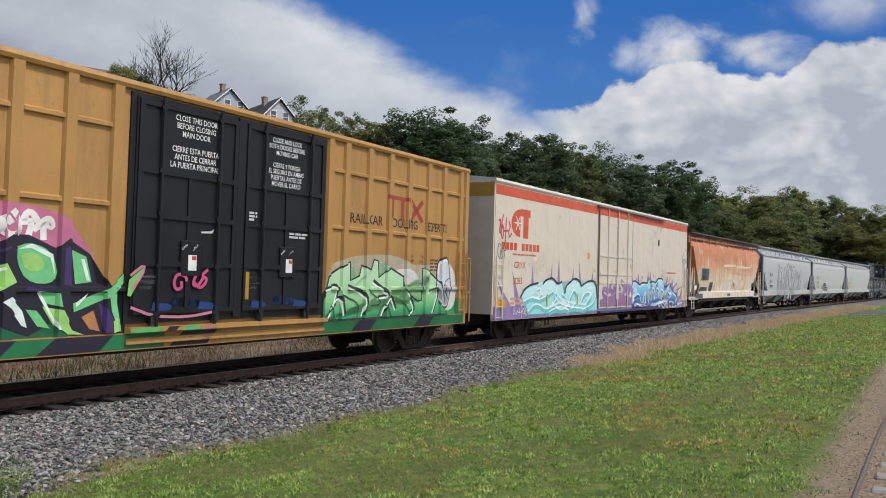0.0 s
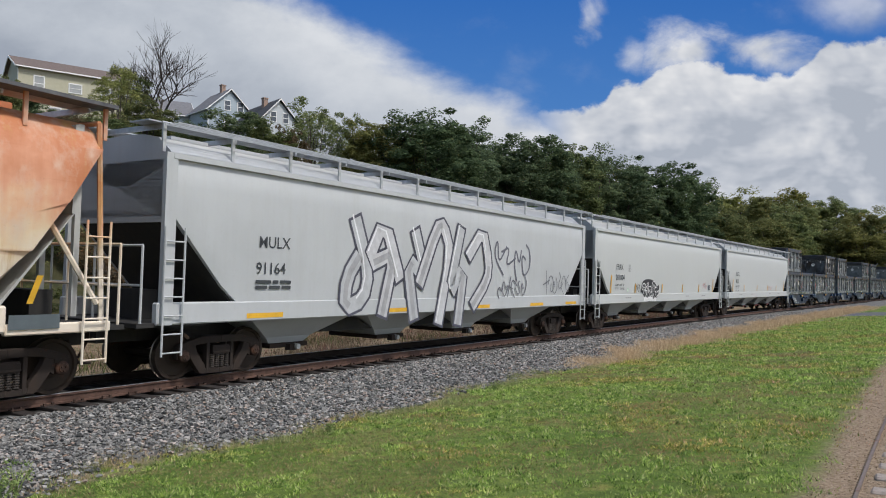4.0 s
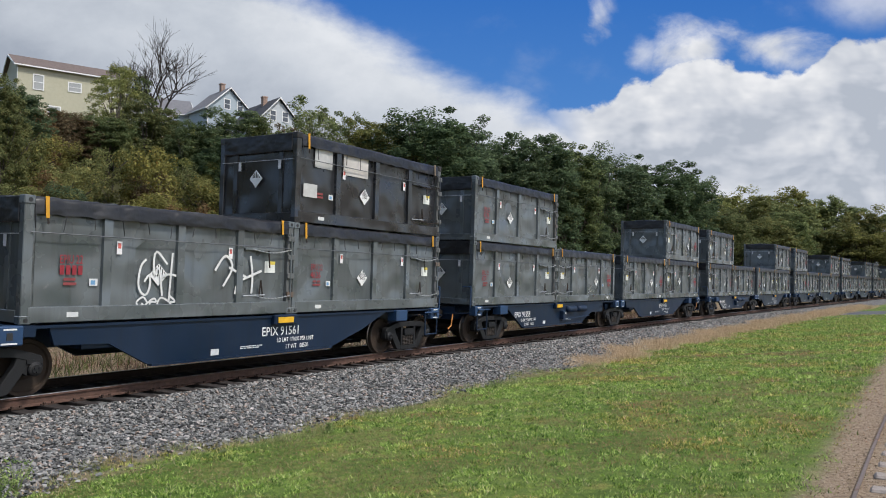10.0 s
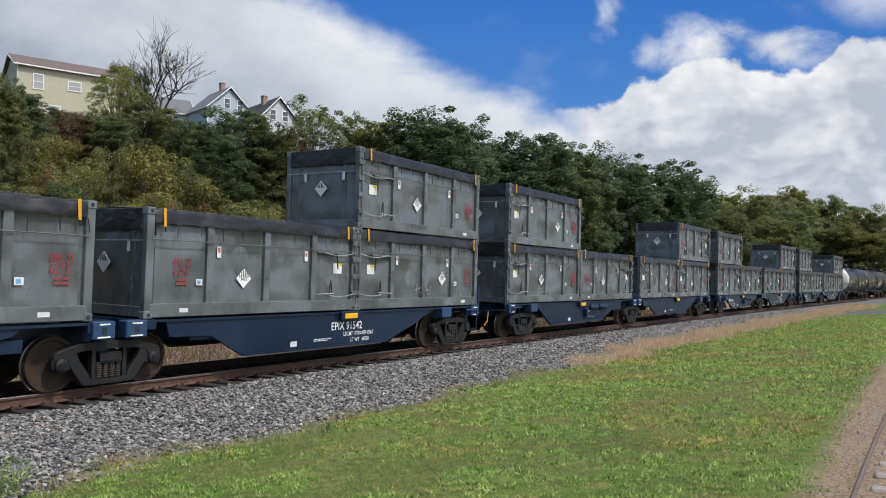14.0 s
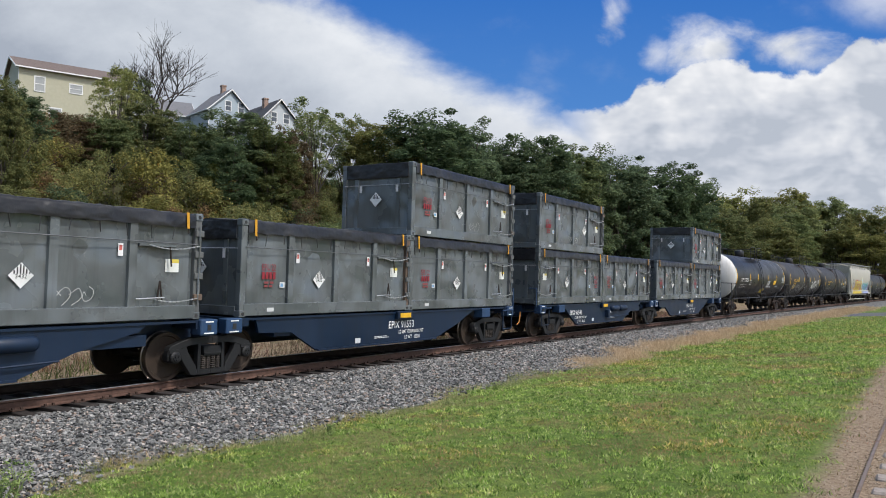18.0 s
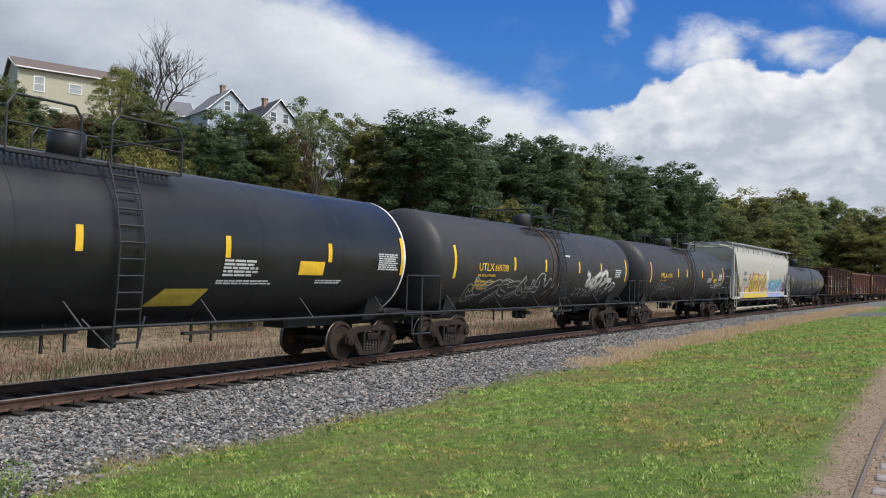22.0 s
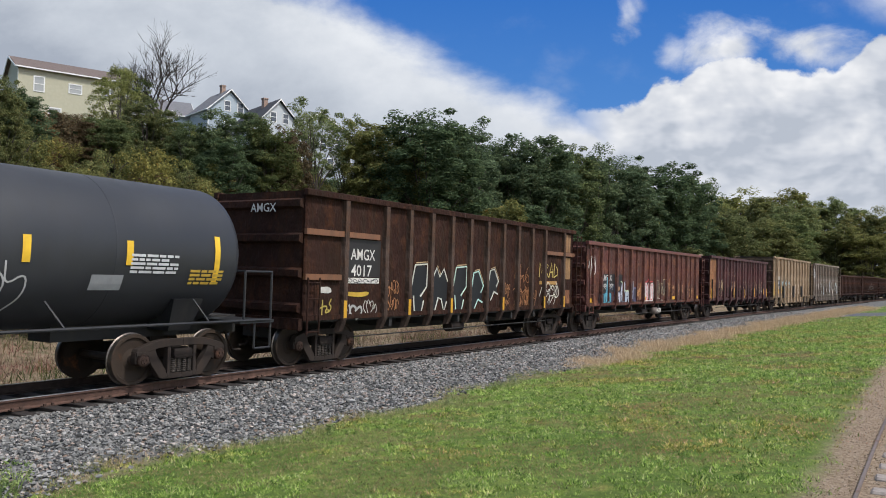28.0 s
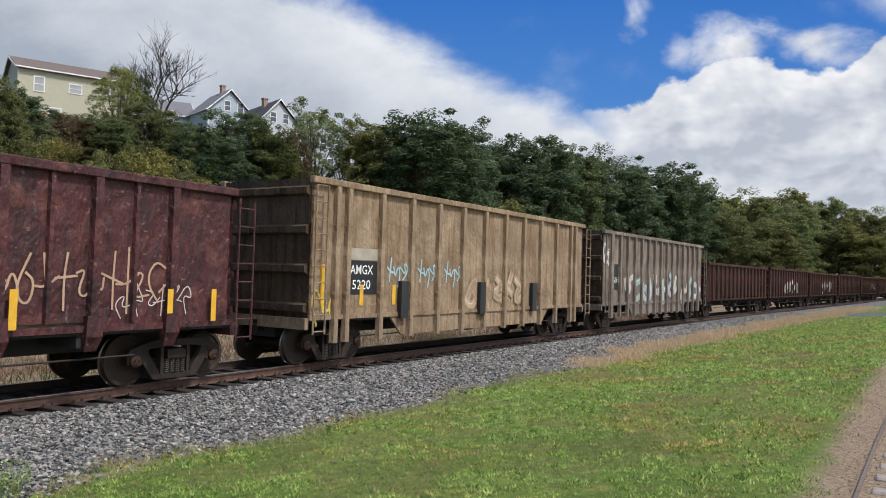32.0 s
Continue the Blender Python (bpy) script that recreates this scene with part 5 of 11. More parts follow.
# ---- covered hoppers ----
def hopper_section(round_side, zb):
    if round_side:
        half = [(0, 4.58), (0.6, 4.56), (1.05, 4.46), (1.32, 4.28), (1.48, 3.98), (1.555, 3.5), (1.56, 2.9), (1.53, 2.3), (1.47, 1.8), (1.42, 1.42)]
    else:
        half = [(0, 4.62), (0.6, 4.59), (1.02, 4.50), (1.38, 4.22), (1.48, 4.08), (1.515, 3.6), (1.52, 2.9), (1.515, 2.3), (1.505, 1.9), (1.50, 1.48)]
    half = [(y, max(z, zb + 0.004 * i)) for i, (y, z) in enumerate(half[::-1])][::-1]
    return half


def hopper_body(xe, cut, z_cut, round_side):
    """Side sheets and roof in one skin; the ends slope in below z_cut."""
    bm = bmesh.new()
    secs = []
    xs = [-xe, -xe + cut * 0.25, -xe + cut * 0.5, -xe + cut * 0.75, -xe + cut] + [(-xe + cut) + (2 * (xe - cut)) * i / 12 for i in range(1, 12)] + [xe - cut, xe - cut * 0.75, xe - cut * 0.5, xe - cut * 0.25, xe]
    for x in xs:
        k = max(0.0, (abs(x) - (xe - cut)) / cut)
        zb = 1.38 + (z_cut - 1.38) * (k if not round_side else k ** 1.5)
        half = hopper_section(round_side, zb)
        ring = [(x, -y, z) for y, z in half] + [(x, y, z) for y, z in half[::-1][:-1]]
        secs.append(ring)
    return loft(bm, secs)


def faded_orange():
    """Sun-bleached orange: deep at the roof's edge, salmon below, chalked cream towards the sill, with ochre runs."""
    m, nd, ln, bs = mat("faded_orange_hopper_paint")
    tc, sep = nd.new("ShaderNodeTexCoord"), nd.new("ShaderNodeSeparateXYZ")
    ln.new(tc.outputs["Object"], sep.inputs[0])
    big = grain(nd, ln, 0.45, 5, 0.6, (1.0, 1.0, 1.3))
    mid = grain(nd, ln, 1.3, 6, 0.65, (1.0, 1.0, 0.7), shift=5)
    run = grain(nd, ln, 1.0, 5, 0.6, (3.2, 3.2, 0.22), shift=9)
    band = grain(nd, ln, 1.0, 4, 0.6, (0.18, 0.18, 3.0), shift=2)
    fine = grain(nd, ln, 16, 5, 0.7, shift=3)
    h = uv_math(nd, ln, "MULTIPLY_ADD", sep.outputs[2], 0.31, -0.45)
    h = uv_math(nd, ln, "ADD", h, uv_math(nd, ln, "MULTIPLY_ADD", big, 1.15, -0.575))
    h = uv_math(nd, ln, "ADD", h, uv_math(nd, ln, "MULTIPLY_ADD", run, 0.40, -0.20))
    c = tone(nd, ln, h, [(0.06, (0.76, 0.67, 0.55)), (0.24, (0.72, 0.56, 0.37)), (0.36, (0.68, 0.42, 0.26)), (0.50, (0.64, 0.31, 0.185)), (0.70, (0.50, 0.185, 0.080))])
    c = blend(nd, ln, tone(nd, ln, mid, [(0.52, (0, 0, 0)), (0.68, (0.7, 0.7, 0.7))]), c, (0.62, 0.50, 0.40))
    c = blend(nd, ln, tone(nd, ln, run, [(0.56, (0, 0, 0)), (0.70, (0.75, 0.75, 0.75))]), c, (0.50, 0.30, 0.10))
    c = blend(nd, ln, tone(nd, ln, band, [(0.58, (0, 0, 0)), (0.72, (0.6, 0.6, 0.6))]), c, (0.45, 0.15, 0.06))
    c = blend(nd, ln, tone(nd, ln, fine, [(0.6, (0, 0, 0)), (0.85, (0.35, 0.35, 0.35))]), c, (0.25, 0.13, 0.07))
    ln.new(c, bs.inputs["Base Color"])
    bs.inputs["Roughness"].default_value = 0.6
    relief(nd, ln, bs, big, 0.25, 0.03)
    return m


def build_hopper(u0, u1, truck_in, colour, round_side, label, name_rows, deck, tint="grey", bays=4, pneumatic=False, end_shift=0.0):
    body = faded_orange() if "orange" in label else paint(label.split()[0] + "_hopper_paint", colour, *deck)
    car, h = start_car("covered_hopper", u0, u1, truck_in, label, "covered hopper car", "freight cars of the train")
    xe = h - 0.62
    cut, zc = (2.2, 4.0) if round_side else (1.55, 3.05)
    skin = part("body", hopper_body(xe, cut, zc, round_side), body, car)
    skin.data.shade_smooth()
    skin.data.set_sharp_from_angle(angle=radians(35))
    # sills, end frames
    for y in (-1.52, 1.36):
        q = 2.05 if round_side else 0.35
        part("side_sill", rbox(-h + q, h - q, y, y + 0.16, 1.10, 1.50, 0.025, 1), body, car)
        for o in ((-1, 1) if round_side else ()):
            part("end_sill", rbox(min(o * (h - 0.3), o * (h - 2.05)), max(o * (h - 0.3), o * (h - 2.05)), y + 0.02, y + 0.14, 1.05, 1.22, 0.02, 1), body, car)
            "orange" in label or part("corner_post", boxes((o * (h - 0.56) - 0.06, o * (h - 0.56) + 0.06, y + 0.02, y + 0.14, 1.1, 4.5)), body, car)
    part("top_chord", boxes((-xe - 0.05, xe + 0.05, -1.55, -1.42, 4.08, 4.18), (-xe - 0.05, xe + 0.05, 1.42, 1.55, 4.08, 4.18)), body, car) if not round_side else None
    part("underframe", boxes((-h, h, -0.3, 0.3, 0.72, 1.12)), UNDER, car)
    for o in (-1, 1):
        a, b = sorted((o * (h - 0.62), o * (h - 0.70)))
        if round_side:
            ef = rods(0.045, [(o * (h - 0.45), -1.45, 1.1), (o * (h - 0.62), -1.42, 4.45), (o * (h - 0.62), 1.42, 4.45), (o * (h - 0.45), 1.45, 1.1)], [(o * (h - 0.55), -1.45, 1.5), (o * (h - 1.6), -1.3, 3.2)], [(o * (h - 0.55), 1.45, 1.5), (o * (h - 1.6), 1.3, 3.2)])
            part("end_frame", ef, body, car)
            part("end_wall", boxes((min(o * (h - 0.95), o * (h - 0.90)), max(o * (h - 0.95), o * (h - 0.90)), -1.30, 1.30, 2.95, 4.38), *[(min(o * (h - 0.90), o * (h - 0.80)), max(o * (h - 0.90), o * (h - 0.80)), y, y + 0.08, 1.3, 4.4) for y in (-1.3, -0.4, 0.4, 1.22)]), END_GREY, car, "grey end wall")
            part("slope_plate", loft(bmesh.new(), [[(o * (h - 0.92), -1.3, 2.95), (o * (h - 0.92), 1.3, 2.95), (o * (h - 0.86), 1.3, 3.0), (o * (h - 0.86), -1.3, 3.0)], [(o * (h - 2.2), -1.3, 1.35), (o * (h - 2.2), 1.3, 1.35), (o * (h - 2.12), 1.3, 1.37), (o * (h - 2.12), -1.3, 1.37)]]), END_GREY, car)
        else:
            part("end_wall", boxes((a, b, -1.47, 1.47, 2.95, 4.10)), body, car, "shaded end wall")
            part("end_post", boxes((min(o * (h - 0.42), o * (h - 0.66)), max(o * (h - 0.42), o * (h - 0.66)), -1.54, -1.44, 1.1, 4.18), (min(o * (h - 0.42), o * (h - 0.66)), max(o * (h - 0.42), o * (h - 0.66)), 1.44, 1.54, 1.1, 4.18)), body, car)
        part("end_platform", boxes((min(o * h, o * (h - 1.5)), max(o * h, o * (h - 1.5)), -1.45, 1.45, 1.06, 1.14)), UNDER, car)
        round_side or part("slope_sheet", loft(bmesh.new(), [[(o * (h - 0.75), -1.42, 2.9), (o * (h - 0.75), 1.42, 2.9), (o * (h - 0.70), 1.42, 2.96), (o * (h - 0.70), -1.42, 2.96)], [(o * (h - 2.3), -1.42, 1.3), (o * (h - 2.3), 1.42, 1.3), (o * (h - 2.22), 1.42, 1.32), (o * (h - 2.22), -1.42, 1.32)]]), UNDER, car)
        lx = -h + 0.42 if o < 0 else h - 0.86
        ladder(car, lx, -1.585, 0.55, 2.85, body)
        xr = o * (h - 0.1)
        for ln in ([(xr, -1.4, 1.1), (xr, -1.4, 2.5), (xr, 1.4, 2.5), (xr, 1.4, 1.1)], [(xr, 0, 1.1), (xr, 0, 2.5)], [(xr, -1.4, 1.8), (xr, 1.4, 1.8)]):
            part("end_rail", rods(0.025, ln), body, car)
        part("brake_gear", boxes((o * (h - 0.9) - 0.2, o * (h - 0.9) + 0.2, -0.5, 0.5, 1.15, 1.7)), UNDER, car)
    # outlets
    span = 2 * (xe - cut - 0.3)
    for i in range(bays):
        x = -span / 2 + span * (i + 0.5) / bays
        w = span / bays * (0.46 if not round_side else 0.42)
        secs = [[(x - w * k, -y, z), (x + w * k, -y, z), (x + w * k, y, z), (x - w * k, y, z)] for k, y, z in ((1.0, 1.40, 1.35), (0.92, 1.28, 1.12), (0.40, 0.80, 0.66), (0.30, 0.72, 0.50))]
        bay = part("hopper_bay", loft(bmesh.new(), secs), body if not round_side else UNDER, car, "tapered discharge bay")
        part("outlet_gate", boxes((x - w * 0.34, x + w * 0.34, -0.82, 0.82, 0.42, 0.52), (x - 0.1, x + 0.1, -0.95, -0.8, 0.36, 0.5)), STEEL_DARK, bay)
        if "clean" in label:
            part("gate_plate", boxes((x - w * 0.30, x + w * 0.30, -0.832, -0.822, 0.43, 0.52)), flat((0.36, 0.07, 0.06)), bay, "red painted gate plate")
        part("gate_capstan", lathe(bmesh.new(), [(-1.02, 0.06), (-0.90, 0.07), (-0.86, 0.05)], "y", 10, x + 0.1, 0.44), GALV, bay)
        if not round_side and i < bays:
            # dark block that stands in for the shaded gap between two bays
            part("bay_opening", fix(prism(bmesh.new(), [(x + w * 1.02, 1.1), (x + span / bays - w * 1.02, 1.1), (x + span / bays - w * 0.5, 0.72), (x + w * 0.5, 0.72)], "y", -0.9, 0.9)), UNDER, car) if i < bays - 1 else None
    if pneumatic:
        for z, y in ((0.98, -1.25), (0.42, -1.1)):
            part("discharge_pipe", rods(0.055, [(-h + 2.6, y, z - 0.1), (-h + 3.0, y, z), (h - 3.0, y, z), (h - 2.6, y, z - 0.1)], n=10), PIPE if "orange" in label else PALE_PIPE, car, "pneumatic discharge pipe")
        part("pipe_bracket", rods(0.02, *[[(x, -1.2, 0.98), (x, -1.1, 0.42)] for x in (-5, -2.5, 0, 2.5, 5)]), UNDER, car)
    # roof walk, hatches
    zr = 4.66
    part("roof_walk", boxes((-xe - 0.3, xe + 0.3, -1.12, -0.55, zr + 0.10, zr + 0.125), (-xe - 0.3, xe + 0.3, 0.55, 1.12, zr + 0.10, zr + 0.125), *[(x, x + 0.04, -1.12, 1.12, zr, zr + 0.1) for x in np.linspace(-xe, xe, 12)]), GALV, car, "galvanised grating roof walk")
    part("hatch_coaming", boxes((-xe + 0.8, xe - 0.8, -0.3, 0.3, 4.55, 4.72)), body, car)
    edge = -1.36
    zt = 4.72
    n = 12
    for o in (1, -1):
        if "orange" in label:
            part("side_walk", boxes((-xe - 0.25, xe + 0.25, o * edge - 0.2, o * edge + 0.2, zt, zt + 0.035), *[(-xe - 0.25, xe + 0.25, o * edge + q, o * edge + q + 0.03, zt + 0.035, zt + 0.06) for q in (-0.2, 0.17)]), WALKWAY, car, "dull steel running board")
        else:
            part("roof_rail", rods(0.026, [(-xe - 0.2, o * edge, zt), (xe + 0.2, o * edge, zt)]), body, car)
            part("side_walk", boxes(*[(-xe - 0.2, xe + 0.2, o * edge + q - 0.01, o * edge + q + 0.01, zt - 0.06, zt - 0.035) for q in [-o * (0.08 + 0.12 * i) for i in range(4)]]), GALV, car, "dull steel grating walk")
        rp = part("rail_post", boxes((-0.035, 0.035, -0.02, 0.02, 4.2, zt)), body, car, at=pose(-xe - 0.15, o * edge, 0))
        for i in range(1, n + 1):
            again(rp, pose(-xe - 0.15 + (2 * xe + 0.3) * i / n, o * edge, 0))
    return car, h, xe


def build_hoppers():
    dark = (0.045, 0.05, 0.055)
    # faded orange
    c, h, xe = build_hopper(-161.95, -144.7, 1.75, (0.62, 0.24, 0.10), True, "faded orange round-sided covered hopper with pale patches", [], ((0.62, 0.50, 0.36), 0.75, 0.55, 0.0, 0, 0.25, 1.0), pneumatic=True)
    sd = round_side_of()
    slate = (0.075, 0.105, 0.125)
    for r in (rect(-6.25, -4.82, 2.15, 2.82), rect(-6.3, -4.95, 1.52, 1.76), [(-4.5, 1.48), (-3.98, 1.48), (-3.96, 1.66), (-3.85, 1.7), (-3.86, 2.05), (-4.5, 2.03), (-4.5, 1.9), (-4.58, 1.86), (-4.6, 1.64), (-4.5, 1.62)]):
        decal("patch", c, [r], slate, sd, 0.012, "blue-grey paint-out patch")
    for i, w in enumerate(("PD TEST", "06 25 23", "MEMBRANE", "06 25 23")):
        lettering("stencil", c, w, -4.2, 1.93 - i * 0.1, 0.07, BLACK_P, sd, 0.95, lift=0.02, align="CENTER")
    lettering("stencil", c, "LD LMT   04000", -6.2, 1.66, 0.075, BLACK_P, sd, 1.0, lift=0.02)
    lettering("stencil", c, "LT WT     69000", -6.2, 1.54, 0.075, BLACK_P, sd, 1.0, lift=0.02)
    decal("plate_mark", c, [rect(-4.45, -4.15, 2.42, 2.66)], (0.60, 0.50, 0.38), sd, 0.010)
    lettering("reporting_mark", c, "ACFX", -6.15, 2.54, 0.2, BLACK_P, sd, lift=0.03)
    lettering("reporting_mark", c, "45493", -6.15, 2.24, 0.2, BLACK_P, sd, lift=0.03)
    for r in (rect(-7.3, -5.9, 1.14, 1.38), rect(6.6, 7.4, 1.14, 1.36), rect(-0.6, 0.1, 1.2, 1.36)):
        decal("plate", c, [r], (0.09, 0.11, 0.12), flat_side(1.52))
    cream = (0.72, 0.60, 0.45)
    for r in ([(-1.6, 3.0), (1.2, 3.05), (1.2, 3.2), (-1.6, 3.15)], [(1.5, 2.98), (5.2, 3.02), (5.7, 3.3), (5.6, 3.45), (5.3, 3.1), (2.6, 3.15), (1.5, 3.15)], [(1.4, 1.6), (4.0, 1.6), (3.6, 2.1), (3.0, 2.25), (-1.6, 2.25), (-1.6, 2.12), (1.3, 2.1)], [(2.6, 3.18), (2.75, 3.18), (2.7, 3.7), (2.62, 3.5)], [(-5.1, 2.85), (-4.95, 2.85), (-5.0, 3.4), (-5.06, 3.6)], [(-3.3, 1.5), (-3.15, 1.5), (-3.2, 2.9), (-3.28, 2.6)], [(4.25, 1.5), (4.4, 1.5), (4.36, 3.6), (4.3, 3.0)]):
        decal("faded_lettering", c, [soften(r + r[:1], 1)[:-1]], cream, sd, 0.005)
    for x in (-6.6, -3.6, 0.5, 3.6, 6.9):
        decal("reflector", c, [[(x, 1.52), (x + 0.1, 1.52), (x + 0.22, 1.95), (x + 0.12, 1.95)]], YELLOW_P, sd, 0.008)
    decal("placard", c, [rect(5.9, 6.35, 1.75, 2.05)], (0.04, 0.04, 0.045), sd, 0.008)
    decal("placard", c, [rect(-7.35, -6.95, 1.6, 1.85)], WHITE_P, sd, 0.012)
    # grey, white, white
    grey = (0.46, 0.475, 0.48)
    c, h, xe = build_hopper(-144.4, -124.35, 2.2, grey, False, "light grey covered hopper with outlined graffiti", [], ((0.30, 0.28, 0.25), 0.22, 0.5, 0.0, 0, 0.06, 0.6))
    sd = flat_side(1.521)
    lettering("reporting_mark", c, "MULX", -7.35, 2.58, 0.24, dark, sd)
    lettering("reporting_mark", c, "91164", -7.4, 2.05, 0.24, dark, sd)
    small_print(c, -7.4, 1.92, 1.0, 0.22, 2, dark, sd, 2)
    graffiti(c, -5.3, 2.2, 1.12, 3.5, 6, ((0.075, 0.075, 0.10), [(0.44, 0.45, 0.46), (0.50, 0.50, 0.51)], (0.70, 0.71, 0.72)), sd, 77, 0.10, None, None, "dark outlined graffiti letters on grey")
    scrawl(c, 2.4, 4.8, 2.3, 3.3, 4, (0.14, 0.14, 0.17), sd, 21, 0.07)
    scrawl(c, 2.6, 4.6, 1.55, 2.1, 6, (0.16, 0.16, 0.18), sd, 22, 0.045)
    scrawl(c, 6.0, 8.2, 1.6, 2.2, 6, (0.12, 0.12, 0.14), sd, 23, 0.03)
    for x in (-7.6, -3.0, 1.2, 5.0, 7.9):
        decal("reflector", c, [rect(x, x + 1.0, 1.16, 1.26)], YELLOW_P, flat_side(1.52))
    for i, (a, b, ti) in enumerate(((-124.15, -103.95, 1.95), (-103.5, -83.6, 1.9))):
        c, h, xe = build_hopper(a, b, ti, (0.49, 0.505, 0.495), False, ("off-white covered hopper with a black and white tag", "clean off-white covered hopper with black lettering")[i], [], ((0.38, 0.36, 0.32), 0.14, 0.45, 0.0, 0, 0.04, 0.5))
        mid = (a + b) / 2
        k = -114.05 - mid if i == 0 else 0
        rows = (("FPAX", "201004", "LD LMT 220200 LBS", "LT WT     65800 LBS"), ("ELTX", "8525", "LD LMT 218800 LO", "LT WT   67200"))[i]
        x = -7.35 if i == 0 else -7.1
        lettering("reporting_mark", c, rows[0], x, 2.55, 0.25, dark, sd)
        lettering("reporting_mark", c, rows[1], x - 0.05, 2.1, 0.25, dark, sd)
        for w, z in ((rows[0], 3.82), (rows[1], 3.62)):
            lettering("end_mark", c, w, 0, 0, 0.15, dark, sd).matrix_basis = pose(-(h - 0.62) - 0.008, 0.95, z, 0, 0, -90) @ pose(0, 1.53, 0)
        lettering("stencil", c, rows[2], x - 0.1, 1.86, 0.09, dark, sd)
        lettering("stencil", c, rows[3], x - 0.1, 1.70, 0.09, dark, sd)
        if i == 0:
            coat("spray_cloud", c, [rounded([(-4.35, 1.62), (-4.1, 2.1), (-3.4, 2.2), (-2.4, 2.12), (-2.05, 1.8), (-1.75, 1.98), (-1.78, 1.62), (-2.1, 1.3), (-2.2, 1.14), (-3.8, 1.12), (-4.0, 1.5)])], (0.022, 0.022, 0.025), sd, 0.004)
            coat("spray_ground", c, [[(-3.9, 1.16), (-2.2, 1.14), (-2.1, 1.3), (-3.0, 1.36), (-3.8, 1.34)]], (0.74, 0.74, 0.73), sd, 0.006)
            g = graffiti(c, -4.15, -1.95, 1.32, 2.06, 5, ((0.78, 0.78, 0.77), [(0.035, 0.037, 0.04)], (0.2, 0.2, 0.21)), sd, 31, 0.05, None, None, "black and white graffiti tag")
            scrawl(c, -5.1, -4.5, 1.62, 2.0, 3, (0.05, 0.05, 0.05), sd, 32, 0.03)
            strokes("plate_mark", c, [[(-5.88, 2.5), (-5.64, 2.5), (-5.64, 2.78), (-5.88, 2.78), (-5.88, 2.49)]], 0.014, dark, sd)
            lettering("stencil", c, "PLATE", -5.76, 2.7, 0.045, dark, sd, align="CENTER")
            lettering("stencil", c, "C", -5.76, 2.54, 0.11, dark, sd, align="CENTER")
            decal("label", c, [[(-5.95 + 0.09 * math.cos(i * math.pi / 8), 1.67 + 0.09 * math.sin(i * math.pi / 8)) for i in range(16)]], (0.25, 0.55, 0.30), sd)
            decal("label", c, [[(-5.95 + 0.07 * math.cos(i * math.pi / 8), 1.67 + 0.07 * math.sin(i * math.pi / 8)) for i in range(16)]], (0.62, 0.68, 0.62), sd, 0.008)
            scrawl(c, 5.7, 6.6, 1.75, 2.1, 4, (0.5, 0.1, 0.1), sd, 33, 0.02)
            decal("label", c, [rect(6.9, 7.3, 1.66, 1.92)], (0.05, 0.06, 0.08), sd)
            strokes("plate_mark", c, [[(6.95, 1.72), (7.25, 1.72), (7.25, 1.87), (6.95, 1.87), (6.95, 1.71)], [(7.1, 1.72), (7.1, 1.87)]], 0.014, WHITE_P, sd, 0.009)
        else:
            for i_, w in enumerate(("LINED CAR-WEAR RUBBER SHOES WHEN", "ENTERING CAR. SHARP OBJECTS MUST", "NOT CONTACT LINING.")):
                lettering("stencil", c, w, 2.38, 1.82 - i_ * 0.085, 0.06, (0.55, 0.10, 0.09), sd, 0.85)
            lettering("stencil", c, "CU FT       6241", x - 0.1, 1.54, 0.09, dark, sd)
        for x in (-8.0, -5.1, -1.4, 1.9, 4.9, 7.8):
            t = 2.3 if abs(x) > 7 else 1.95
            decal("reflector", c, [[(x, 1.55), (x + 0.12, 1.55), (x + 0.2, t), (x + 0.08, t)]], (0.60, 0.33, 0.04), sd, 0.006, "amber reflective strip")
        for x in (-6.2, -3.0, 2.6, 5.6):
            small_print(c, x, 1.36, 0.7, 0.07, 1, (0.25, 0.25, 0.25), flat_side(1.52), int(x * 3 + 40))
    # cream round-sided one between the tank cars
    c, h, xe = build_hopper(128.1, 146.4, 1.75, (0.42, 0.405, 0.35), True, "cream round-sided covered hopper with yellow and blue graffiti", [], ((0.30, 0.27, 0.22), 0.25, 0.5, 0.02, 0, 0.06, 0.7), pneumatic=True)
    sd = round_side_of()
    lettering("reporting_mark", c, "CBFX", -6.35, 2.66, 0.25, dark, sd, lift=0.009)
    lettering("reporting_mark", c, "451588", -6.45, 2.25, 0.25, dark, sd, lift=0.009)
    for w, z in (("CBFX", 3.95), ("451588", 3.75)):
        lettering("end_mark", c, w, 0, 0, 0.14, dark, flat_side(1.5)).matrix_basis = pose(-(h - 0.90) - 0.008, -0.45, z, 0, 0, -90) @ pose(0, 1.51, 0)
    lettering("stencil", c, "LD LMT  218800", -6.6, 2.0, 0.1, dark, sd, lift=0.008)
    lettering("stencil", c, "LT WT    67200", -6.6, 1.84, 0.1, dark, sd, lift=0.008)
    coat("spray_cloud", c, [rounded([(-5.41, 1.6), (-5.16, 2.59), (-2.9, 2.83), (-1.31, 2.71), (0.56, 2.36), (0.82, 1.5)])], (0.30, 0.36, 0.44), sd, 0.003)
